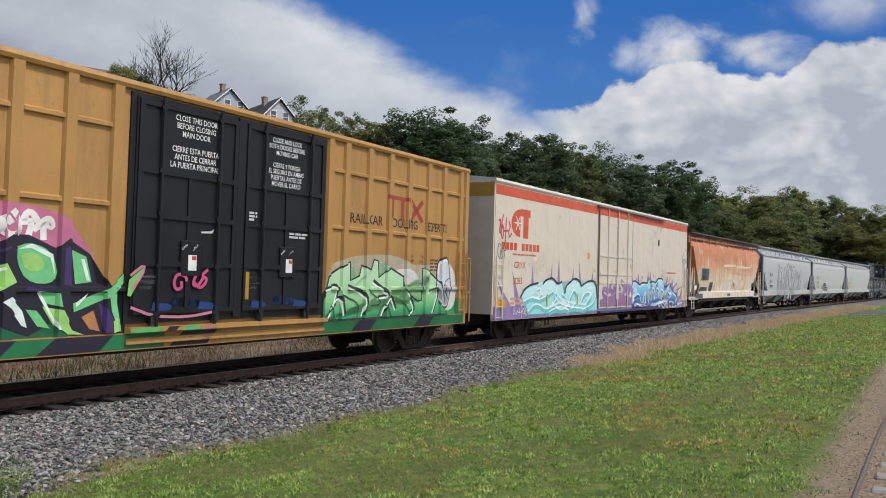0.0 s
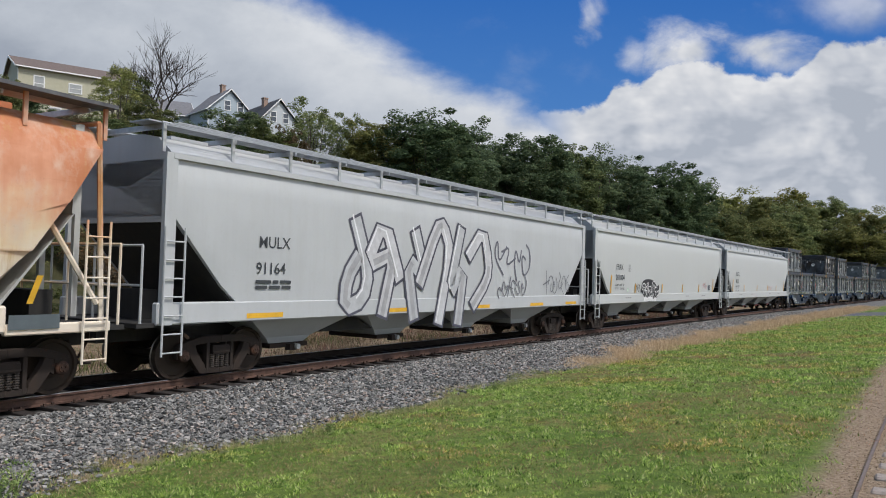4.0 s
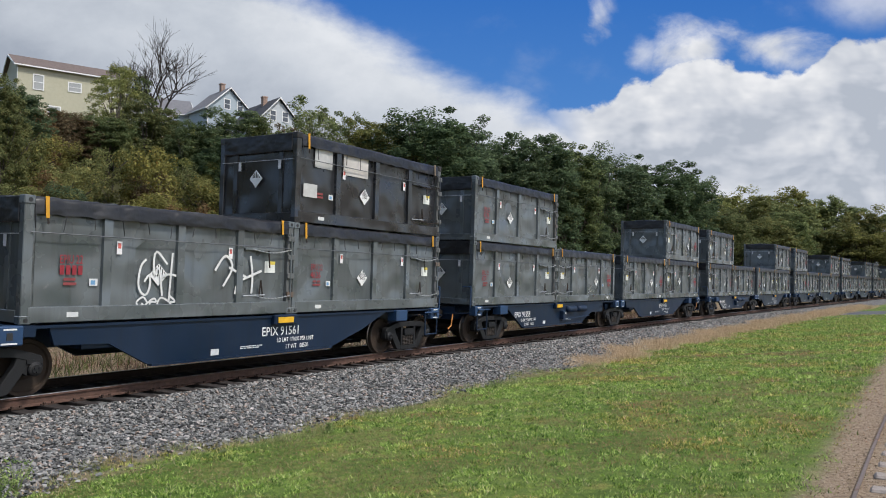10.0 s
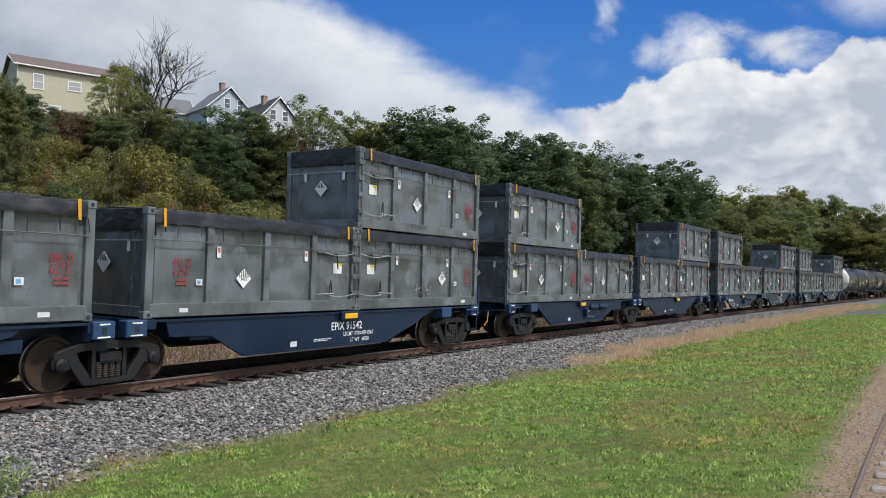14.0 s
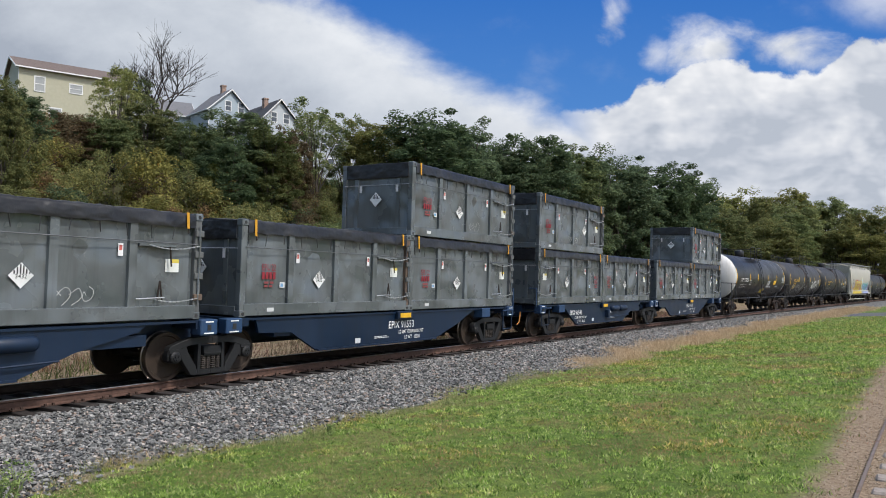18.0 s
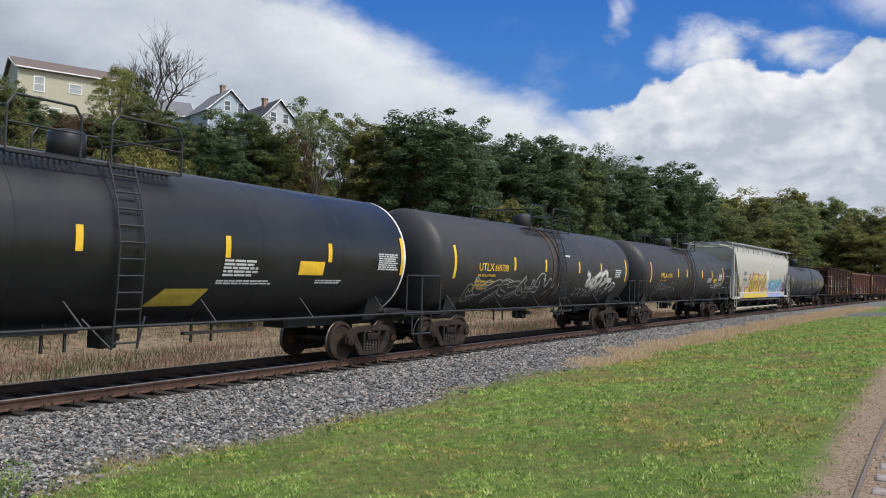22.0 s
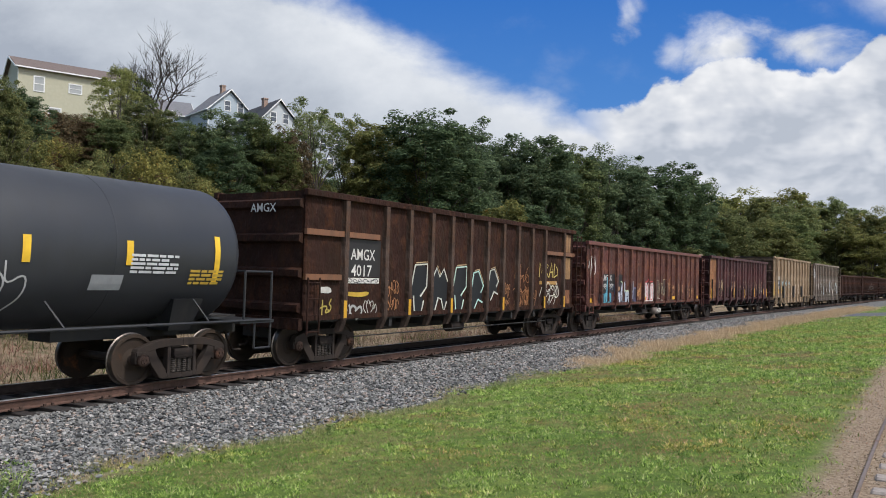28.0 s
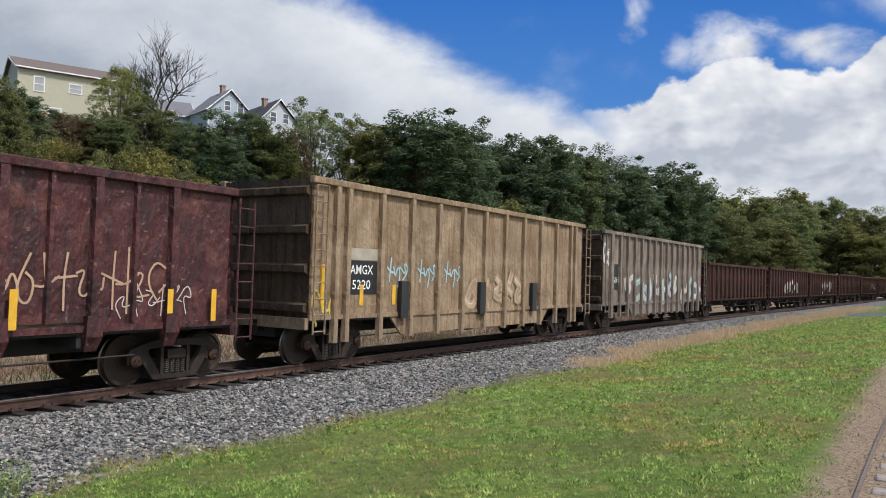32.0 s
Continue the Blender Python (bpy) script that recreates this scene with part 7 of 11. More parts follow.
def build_gondola(u0, u1, truck_in, z0, z1, colour, label, posts, rust, deck_grime, deep=False, first=0.95, top_tint=None, ladder_right=True, load=True, bracketed=False, post_at=(), thin_at=()):
    body = rusted("gondola_paint", colour, deck_grime, ((0.085, 0.034, 0.016) if "rusty brown" in label else (0.105, 0.038, 0.030) if bracketed else (0.17, 0.062, 0.026)) if not deep else (0.26, 0.13, 0.05), min(0.8, rust * 1.2 + 0.1), (0.14 if "rusty brown" in label else 0.35) if not deep else 0.5, bracketed or "red-brown" in label)
    edge = rusted("gondola_post_paint", (0.075, 0.052, 0.042), deck_grime, (0.16, 0.07, 0.03), 0.4) if "rusty brown" in label else body
    low = z0 if deep else z0 + 0.26
    car, h = start_car("gondola", u0, u1, truck_in, label, "gondola car", "freight cars of the train")
    part("floor", boxes((-h, h, -1.4, 1.4, 1.0, 1.08)), UNDER, car)
    for y in (-1.42, 1.36):
        if deep:
            zs = 1.15
            outline = [(-h, zs), (-h + 2.9, zs), (-h + 3.5, z0), (h - 3.5, z0), (h - 2.9, zs), (h, zs), (h, z1), (-h, z1)]
        else:
            outline = [(-h, 1.05), (-h + 2.6, 1.05), (-h + 2.9, low), (h - 2.9, low), (h - 2.6, 1.05), (h, 1.05), (h, z1), (-h, z1)]
        part("side_wall", fix(prism(bmesh.new(), outline, "y", y, y + 0.06)), body, car, "rusted steel side" if rust > 0.3 else "")
    for y in (-1.53, 1.38):
        part("top_chord", rbox(-h - 0.04, h + 0.04, y, y + 0.15, z1 - 0.06, z1 + 0.09, 0.015, 1), top_tint or body, car)
    n = posts
    row = list(post_at) or [-h + first + (2 * h - 2 * first) * i / (n - 1) for i in range(n)]
    foot = 1.53 if deep else 1.40
    pst = part("side_post", loft(bmesh.new(), [[(-0.10, -b_, z), (-0.07, -a_, z), (0.07, -a_, z), (0.10, -b_, z)] for a_, b_, z in ((foot, foot - 0.11, z0 - 0.06), (1.53, 1.42 if deep else 1.36, low - 0.02), (1.53, 1.42, low + 0.1), (1.53, 1.42, z1 - 0.06))]), edge, car, at=pose(row[0], 0, 0))
    thin = part("thin_side_post", loft(bmesh.new(), [[(-0.06, -1.41, z), (-0.035, -1.485, z), (0.035, -1.485, z), (0.06, -1.41, z)] for z in (low, z1 - 0.06)]), edge, car, at=pose(-h + first + (h - first) / (n - 1), 0, 0)) if bracketed else None
    for i in range(1, n - 1 if bracketed else 1):
        if i > 1:
            again(thin, pose(-h + first + (h - first) * (2 * i - 1) / (n - 1), 0, 0))
    if bracketed:
        again(thin, pose(h - first - (h - first) / (n - 1), 0, 0))
        brk = part("post_bracket", loft(bmesh.new(), [[(-w_, -1.40, z), (-w_, -y_, z), (w_, -y_, z), (w_, -1.40, z)] for w_, y_, z in ((0.11, 1.44, 0.74), (0.15, 1.545, 0.98), (0.13, 1.54, 1.32))]), edge, car, at=pose(-h + first, 0, 0))
        for i in range(1, n):
            again(brk, pose(-h + first + (2 * h - 2 * first) * i / (n - 1), 0, 0))
    for x in row[1:]:
        again(pst, pose(x, 0, 0))
    for x in row[::2]:
        again(pst, pose(x, 0, 0, 0, 0, 180))
    for x in thin_at:
        part("thin_side_post", loft(bmesh.new(), [[(-0.055, -1.41, z), (-0.04, -1.475, z), (0.04, -1.475, z), (0.055, -1.41, z)] for z in (low, z1 - 0.06)]), edge, car, at=pose(x, 0, 0))
    if deep:
        again(pst, pose(-h + 0.82, 0, 0))
        again(pst, pose(h - 0.82, 0, 0))
    part("side_sill", boxes((-h, h, -1.46, -1.42, 1.05, 1.16)), body, car)
    for o in (-1, 1):
        a, b = sorted((o * h, o * (h - 0.08)))
        # sooty ends, with the shade between cars also put into the paint
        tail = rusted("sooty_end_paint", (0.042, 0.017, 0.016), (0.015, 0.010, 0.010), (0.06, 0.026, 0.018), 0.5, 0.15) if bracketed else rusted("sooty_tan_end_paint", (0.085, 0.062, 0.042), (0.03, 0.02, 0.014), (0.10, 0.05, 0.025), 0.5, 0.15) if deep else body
        part("end_wall", boxes((a, b, -1.42, 1.42, 1.05, z1 + 0.05)), tail, car, "sooty maroon end, darkened for shade" if bracketed else "")
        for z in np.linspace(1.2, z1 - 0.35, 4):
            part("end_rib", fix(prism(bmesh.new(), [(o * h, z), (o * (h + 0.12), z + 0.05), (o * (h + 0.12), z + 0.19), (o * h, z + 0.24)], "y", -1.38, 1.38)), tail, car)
        part("end_sill", boxes((min(o * h, o * (h + 0.12)), max(o * h, o * (h + 0.12)), -1.45, 1.45, 0.85, 1.1)), body, car)
        if bracketed and o < 0:
            for z in (1.55, 2.15):
                part("grab_iron", rods(0.012, [(-h, -1.43, z), (-h, -1.5, z), (-h + 0.45, -1.5, z), (-h + 0.45, -1.43, z)]), UNDER, car)
            part("ladder_stile", boxes((-h + 0.43, -h + 0.48, -1.5, -1.43, 0.95, 2.3)), UNDER, car)
            continue
        ladder(car, o * h - (0.0 if o < 0 else -0.02), -1.58, 0.75, z1 - 0.1 if o > 0 or "rusty brown" not in label else 2.0, body, 0.40 if o > 0 else -0.0 + 0.38, 0.36)
    part("center_sill", boxes((-h, h, -0.4, 0.4, 0.62, 1.02), *[(x, x + 0.1, -1.4, 1.4, 0.8, 1.0) for x in np.linspace(-h + 3.2, h - 3.2, 6)]), UNDER, car)
    part("brake_cylinder", rods(0.16, [(-0.9, -1.1, 0.66), (-0.2, -1.1, 0.66)], n=14), STEEL_DARK, car)
    part("brake_rod", rods(0.018, [(-h + 2, -1.25, 0.6), (h - 2, -1.25, 0.6)]), UNDER, car)
    if load:
        rnd = random.Random(int(u0))
        bm = bmesh.new()
        for _ in range(70):
            a, b, c_ = rnd.uniform(0.12, 0.55), rnd.uniform(0.04, 0.2), rnd.uniform(0.015, 0.07)
            m = pose(rnd.uniform(-h + 0.5, h - 0.5), rnd.uniform(-0.75, 0.75), z1 - 0.08 + rnd.uniform(-0.15, 0.12), rnd.uniform(-25, 25), rnd.uniform(-18, 18), rnd.uniform(0, 180))
            box(bm, -a, a, -b, b, -c_, c_, m)
        ld = part("scrap_load", bm, SCRAP, car, "heap of broken wood and rubble")
        part("load_bed", boxes((-h + 0.1, h - 0.1, -1.35, 1.35, 1.1, z1 - 0.14)), SCRAP, ld)
    return car, h


SCRAP = plain("rubble_and_wood", (0.19, 0.14, 0.095), 0.9, 0, 0.5, 2.0, 0.5)


def outlined(parent, x0, x1, z0, z1, ring, lines, fill, line, width, side, name="spray_letter", label=""):
    """One sprayed letter in its own box: a filled shape and the outline strokes over it."""
    put = lambda pts: [(x0 + (x1 - x0) * a, z0 + (z1 - z0) * b) for a, b in pts]
    g = decal(name, parent, [soften(put(ring), 1)], fill, side, 0.010, label)
    strokes("spray_outline", g, [put(q) for q in lines], width, line, side, 0.014)
    return g


HOOK = [(0, 0.35), (0.28, 0.97), (1, 1), (0.98, 0.55), (0.62, 0.36), (0.82, 0.28), (0.66, 0.0), (0.30, 0.05), (0.22, 0.38)]
ARCH = [(0, 0.05), (0.06, 0.9), (0.45, 1), (0.95, 0.92), (1, 0.1), (0.72, 0.0), (0.58, 0.42), (0.40, 0.05)]
SPLIT = [(0, 0.12), (0.05, 0.75), (0.3, 1), (0.5, 0.8), (0.75, 0.98), (1, 0.7), (0.96, 0.25), (0.8, 0.02), (0.62, 0.3), (0.42, 0.34), (0.2, 0.0)]
BEAK = [(0, 0.3), (0.25, 0.95), (0.6, 1), (1, 0.62), (0.8, 0.45), (0.95, 0.2), (0.6, 0.28), (0.3, 0.0)]


def build_gondolas():
    sd = flat_side(1.425)
    worn = (0.62, 0.60, 0.56)
    rusty = (0.085, 0.034, 0.022)
    c, h = build_gondola(166.05, 180.65, 1.2, 0.82, 3.86, (0.034, 0.0155, 0.0115), "rusty brown high-sided gondola with white graffiti", 12, 0.42, (0.03, 0.018, 0.012), post_at=[-5.97] + [-4.42 + 1.02 * i for i in range(10)] + [6.35])
    decal("panel", c, [rect(-5.88, -4.58, 2.03, 2.93)], (0.02, 0.018, 0.018), sd, 0.004, "black paint panel")
    lettering("reporting_mark", c, "AMGX", -5.72, 2.44, 0.27, worn, sd, 0.84, lift=0.012)
    lettering("reporting_mark", c, "4017", -5.7, 2.05, 0.28, worn, sd, 1.0, lift=0.012)
    decal("white_strip", c, [rect(-5.86, -4.62, 1.88, 2.01)], worn, sd, 0.012, "white paint strip scrawled over in black")
    scrawl(c, -5.8, -4.7, 1.895, 1.995, 6, (0.03, 0.03, 0.03), sd, 138, 0.016, "", 0.015)
    decal("yellow_smear", c, [soften([(-5.78, 1.58), (-5.3, 1.55), (-5.0, 1.60), (-5.02, 1.69), (-5.4, 1.66), (-5.77, 1.68)], 1)], (0.50, 0.32, 0.04), sd, 0.010)
    decal("white_smear", c, [soften([(-6.75, 1.66), (-6.36, 1.64), (-6.4, 1.80), (-6.74, 1.79)], 1)], (0.55, 0.53, 0.48), sd, 0.010)
    scrawl(c, -5.9, -5.3, 1.10, 1.38, 3, (0.36, 0.36, 0.34), sd, 139, 0.06)
    scrawl(c, -5.2, -4.7, 1.2, 1.5, 4, (0.52, 0.50, 0.45), sd, 140, 0.022)
    part("side_band", boxes((-h, -h + 2.6, -1.5, -1.42, 2.95, 3.08), (-h, -h + 1.2, -1.5, -1.42, 1.95, 2.08), (h - 2.4, h, -1.5, -1.42, 2.95, 3.08)), paint("bare_rust_band", (0.20, 0.085, 0.04), rust=0.3), c)
    ink, cream = (0.008, 0.009, 0.011), (0.52, 0.52, 0.45)
    for x0, x1, z0, z1, ring, col in ((-3.30, -2.50, 1.05, 2.42, HOOK, cream), (-2.28, -1.47, 1.08, 2.33, SPLIT, cream), (-1.25, -0.44, 1.06, 2.40, HOOK, (0.46, 0.60, 0.52)), (-0.23, 0.56, 1.10, 2.28, BEAK, (0.40, 0.60, 0.54)), (0.80, 1.50, 1.38, 2.36, BEAK, cream)):
        n = len(ring)
        outlined(c, x0, x1, z0, z1, ring, [ring[: n // 2 + 1], ring[n // 2 + 1:]], ink, col, 0.055, sd, label="dark sprayed letter with a cream outline")
        strokes("spray_echo", c, [[(x0 + (x1 - x0) * a + 0.05, z0 + (z1 - z0) * b + 0.06) for a, b in ring[1:4]]], 0.03, (0.42, 0.30, 0.16), sd, 0.006)
    for x, z in ((-4.3, 1.25), (1.78, 1.2), (2.6, 1.15), (3.3, 1.2)):
        scrawl(c, x, x + 0.5, z + 0.32, z + 0.68, 4, (0.34, 0.15, 0.06), sd, int(z * 90 + x * 11), 0.022)
        scrawl(c, x, x + 0.5, z, z + 0.25, 5, (0.34, 0.15, 0.06), sd, int(z * 50 + x * 7), 0.02)
    amber = (0.50, 0.38, 0.10)
    for x, q in ((4.42, [(0, 0), (0.05, 0.5), (0.18, 0.15), (0.3, 0.5), (0.36, 0)]), (4.85, [(0, 0), (0.08, 0.5), (0.3, 0.42), (0.08, 0.25), (0.34, 0.0)]), (5.22, [(0, 0), (0.2, 0.52), (0.3, 0.0)]), (5.27, [(0.0, 0.18), (0.28, 0.2)]), (5.62, [(0, 0), (0.05, 0.5), (0.3, 0.3), (0.3, 0.1), (0, 0)])):
        strokes("graffiti_tag", c, [[(x + a, 2.15 + b) for a, b in q]], 0.05, amber, sd, 0.008)
    scrawl(c, 4.5, 6.0, 1.35, 1.85, 4, (0.6, 0.58, 0.5), sd, 134, 0.035)
    scrawl(c, 4.9, 5.9, 1.3, 1.95, 2, (0.6, 0.58, 0.5), sd, 137, 0.03)
    decal("bare_patch", c, [rect(4.45, 5.9, 1.9, 2.02)], (0.36, 0.20, 0.05), sd, 0.005)
    for x, z, w_ in ((2.55, 1.3, 1.2), (2.55, 1.9, 1.1), (3.3, 1.25, 0.9)):
        scrawl(c, x, x + w_, z, z + 0.5, 4, (0.30, 0.13, 0.05), sd, int(x * 10 + z * 7), 0.025)
    for z0_, z1_, col in ((1.2, 1.7, (0.22, 0.10, 0.06)), (2.1, 2.9, (0.36, 0.22, 0.11)), (3.1, 3.75, (0.30, 0.18, 0.10))):
        coat("bare_patch", c, [rect(6.42, 7.05, z0_, z1_)], rusted("bare_ochre_panel", col, (0.07, 0.035, 0.02), (0.42, 0.22, 0.09), 0.5, 0.4), sd, 0.005, "bare ochre rust panel")
    scrawl(c, -6.74, -6.32, 1.2, 1.46, 3, (0.40, 0.31, 0.07), sd, 135, 0.035)
    for x in (-6.03, -3.46, -1.42, 1.64, 4.64, 6.3):
        decal("reflector", c, [rect(x, x + 0.11, 1.08, 1.48)], (0.58, 0.31, 0.02), flat_side(1.53), 0.004, "yellow reflective strip")
    lettering("reporting_mark", c, "AMGX", 0, 0, 0.2, worn, sd).matrix_basis = pose(-h - 0.125, 0.15, 3.45, 0, 0, -90) @ pose(0, 1.43, 0)
    c, h = build_gondola(182.0, 197.7, 1.25, 0.95, 3.55, (0.098, 0.028, 0.021), "red-brown gondola with mixed graffiti and rubble", 9, 0.45, (0.05, 0.022, 0.015), post_at=[-6.42 + 1.675 * i for i in range(9)], thin_at=[-7.25 + 1.675 * i for i in range(9)], top_tint=paint("red_top_chord", (0.14, 0.040, 0.026), rust=0.3))
    for x0, x1 in ((-6.32, -5.63), (-5.52, -4.84), (-4.64, -3.97)):
        decal("panel", c, [rect(x0, x1, 1.62, 2.36)], (0.010, 0.010, 0.011), sd, 0.004, "black paint panel")
    for text, x, z in (("AMG", -6.30, 2.08), ("X", -5.44, 2.08), ("199", -6.28, 1.72), ("820", -5.50, 1.72)):
        lettering("reporting_mark", c, text, x, z, 0.25, worn, sd, 0.95, lift=0.012)
    teal, navy = (0.07, 0.33, 0.42), (0.015, 0.022, 0.05)
    for x0, x1 in ((-6.55, -6.05), (-6.08, -5.62), (-5.66, -5.22)):
        outlined(c, x0, x1, 1.16, 1.62, [(0, 0), (0, 0.7), (0.4, 1), (1, 0.85), (1, 0.1), (0.6, 0.0)], [[(0, 0), (0, 0.7), (0.4, 1), (1, 0.85), (1, 0.1)], [(0.5, 0.05), (0.55, 0.55)]], teal, navy, 0.06, sd, label="turquoise sprayed letter with a navy outline")
    strokes("spray_outline", c, [soften([(-5.6, 1.70), (-5.1, 1.75), (-4.88, 1.95), (-4.86, 1.55), (-5.1, 1.22), (-5.4, 1.14)], 2)], 0.07, navy, sd, 0.017)
    strokes("spray_drip", c, [[(-5.72, 2.22), (-5.75, 1.2)]], 0.10, (0.16, 0.42, 0.52), sd, 0.018)
    chalk, violet = (0.50, 0.51, 0.58), (0.20, 0.19, 0.34)
    for x0, x1, z0, z1, ring, col in ((-4.70, -4.16, 1.12, 1.62, ARCH, chalk), (-4.22, -3.62, 1.14, 2.05, HOOK, chalk), (-3.66, -3.08, 1.12, 1.66, ARCH, (0.40, 0.44, 0.50))):
        outlined(c, x0, x1, z0, z1, ring, [ring, [(0.3, 0.5), (0.7, 0.55)]], col, (0.05, 0.06, 0.10), 0.045, sd, label="pale grey sprayed letter")
    decal("bare_patch", c, [soften([(-4.72, 1.66), (-4.3, 1.64), (-4.22, 1.82), (-4.6, 1.86)], 1)], (0.36, 0.20, 0.10), sd, 0.006)
    strokes("spray_edge", c, [soften([(-4.2, 2.08), (-3.85, 1.98), (-3.7, 1.62), (-3.2, 1.68), (-3.06, 1.45)], 2)], 0.05, (0.52, 0.62, 0.42), sd, 0.018)
    for x0, x1, z0, z1, ring in ((-2.96, -2.6, 1.30, 2.06, HOOK), (-2.64, -2.22, 1.14, 1.80, ARCH)):
        outlined(c, x0, x1, z0, z1, ring, [ring[:5], ring[5:]], (0.035, 0.03, 0.05), violet if ring is ARCH else (0.36, 0.38, 0.40), 0.05, sd, label="dark sprayed letter with a violet outline")
    scrawl(c, -2.2, -1.65, 1.36, 1.86, 6, (0.62, 0.28, 0.10), sd, 147, 0.028)
    scrawl(c, -2.1, -1.7, 1.5, 1.8, 4, (0.60, 0.40, 0.22), sd, 148, 0.02)
    blush, red = (0.66, 0.62, 0.60), (0.50, 0.045, 0.05)
    for x0, x1 in ((-1.26, -0.72), (-0.80, -0.28), (-0.34, 0.12)):
        outlined(c, x0, x1, 1.14, 2.04, [(0.05, 0.0), (0.0, 0.6), (0.2, 0.95), (0.6, 1), (0.95, 0.9), (1, 0.3), (0.85, 0.0)], [soften([(0.12, 0.1), (0.2, 0.8), (0.6, 0.92), (0.85, 0.7), (0.5, 0.55), (0.85, 0.35), (0.6, 0.08), (0.2, 0.12)], 1)], blush, red, 0.045, sd, label="white bubble letter with red strokes")
    strokes("spray_outline", c, [soften([(-1.3, 1.75), (-1.2, 2.02), (-0.7, 2.10), (-0.62, 2.22), (-0.45, 2.08), (0.0, 2.08)], 1)], 0.05, red, sd, 0.017)
    strokes("spray_outline", c, [soften([(0.0, 2.08), (0.20, 1.9), (0.22, 1.45), (0.02, 1.12)], 1)], 0.06, (0.02, 0.02, 0.025), sd, 0.017)
    ochre = (0.50, 0.44, 0.28)
    for x0, x1, z0, z1, ring in ((0.36, 0.92, 1.30, 2.18, ARCH), (0.94, 1.42, 1.32, 2.10, BEAK), (1.40, 1.92, 1.42, 2.22, HOOK)):
        outlined(c, x0, x1, z0, z1, ring, [ring], (0.06, 0.03, 0.025), ochre, 0.03, sd, label="dark sprayed letter with a thin ochre outline")
    strokes("spray_outline", c, [soften([(0.4, 1.28), (1.0, 1.30), (1.5, 1.12), (1.98, 1.16), (2.0, 1.85)], 2)], 0.035, (0.60, 0.58, 0.50), sd, 0.017)
    for x, w_, q in ((2.15, 0.5, 0), (2.8, 0.5, 1), (3.75, 0.45, 2), (4.45, 0.45, 3), (5.3, 0.45, 4), (6.0, 0.5, 5)):
        scrawl(c, x, x + w_, 1.62 - 0.05 * q, 2.10 - 0.03 * q, 4, (0.50, 0.27, 0.13), sd, 260 + q, 0.026)
    scrawl(c, -7.6, -7.0, 2.3, 3.0, 3, (0.6, 0.58, 0.54), sd, 146, 0.06)
    part("air_reservoir", lathe(bmesh.new(), [(0.36, 0.02), (0.38, 0.12), (0.43, 0.165), (1.18, 0.165), (1.23, 0.12), (1.25, 0.02)], "x", 18, -1.3, 0.67), flat((0.15, 0.115, 0.095)), c, "brown air reservoir with a white tag", True)
    scrawl(c, 0.5, 1.15, 0.62, 0.78, 5, (0.62, 0.60, 0.55), flat_side(1.465), 149, 0.03)
    for x in (-7.5, -1.3, 3.0, 5.2, 7.2):
        decal("reflector", c, [rect(x, x + 0.42, 1.2, 1.36)], YELLOW_P, sd, 0.012)
    c, h = build_gondola(199.85, 215.0, 0.95, 0.95, 3.62, (0.074, 0.021, 0.022), "maroon gondola with scratched tags", 9, 0.10, (0.024, 0.014, 0.014), first=1.45, bracketed=True)
    coat("bare_panel", c, [rect(-h + 0.05, -h + 1.34, 1.2, 3.5)], rusted("bare_rust_panel", (0.27, 0.11, 0.04), (0.07, 0.03, 0.02), (0.36, 0.17, 0.06), 0.6, 0.3, True), sd, 0.004, "bare orange rust panel")
    scrawl(c, -5.5, -4.7, 1.4, 2.2, 5, (0.5, 0.34, 0.2), sd, 151, 0.045)
    scrawl(c, -5.4, -4.5, 1.9, 2.3, 6, (0.5, 0.42, 0.36), sd, 154, 0.02)
    scrawl(c, -4.0, -1.2, 2.5, 2.8, 16, (0.30, 0.16, 0.12), sd, 155, 0.014)
    scrawl(c, -3.2, -1.4, 1.6, 2.2, 6, (0.5, 0.3, 0.18), sd, 152, 0.05)
    scrawl(c, -0.8, 2.2, 1.4, 2.1, 9, (0.44, 0.28, 0.2), sd, 156, 0.022)
    scrawl(c, 2.8, 6.2, 1.5, 2.2, 12, (0.46, 0.30, 0.20), sd, 153, 0.038)
    scrawl(c, 5.0, 6.6, 1.35, 1.75, 6, (0.55, 0.5, 0.46), sd, 157, 0.02)
    for x in (-7.25, -2.4, 0.4, 3.2, 6.0, 7.0):
        decal("reflector", c, [rect(x, x + 0.12, 1.15, 1.75)], YELLOW_P, flat_side(1.53) if x > -7 else sd, 0.005)
    sd = flat_side(1.425)
    c, h = build_gondola(217.3, 232.6, 1.25, 0.58, 4.16, (0.30, 0.225, 0.15), "tan deep gondola with black mark panel", 11, 0.1, (0.20, 0.12, 0.065), True, 1.22, load=False)
    decal("panel", c, [rect(-6.32, -5.24, 1.62, 2.42)], (0.016, 0.016, 0.017), sd, 0.006, "black panel with white reporting mark")
    decal("panel", c, [rect(-6.32, -5.24, 2.44, 2.72)], (0.38, 0.34, 0.27), sd, 0.006)
    lettering("reporting_mark", c, "AMGX", -6.27, 2.1, 0.23, WHITE_P, sd, 0.92, lift=0.012)
    lettering("reporting_mark", c, "5220", -6.2, 1.74, 0.23, WHITE_P, sd, 1.1, lift=0.012)
    for i, x in enumerate((-4.85, -3.5, -2.2)):
        scrawl(c, x, x + 0.85, 2.0, 2.5, 3, (0.35, 0.52, 0.55), sd, 161, 0.05)
    graffiti(c, -1.2, 2.6, 1.2, 2.2, 5, ((0.33, 0.22, 0.14), [(0.45, 0.33, 0.22)], (0.6, 0.55, 0.45)), sd, 163, 0.15)
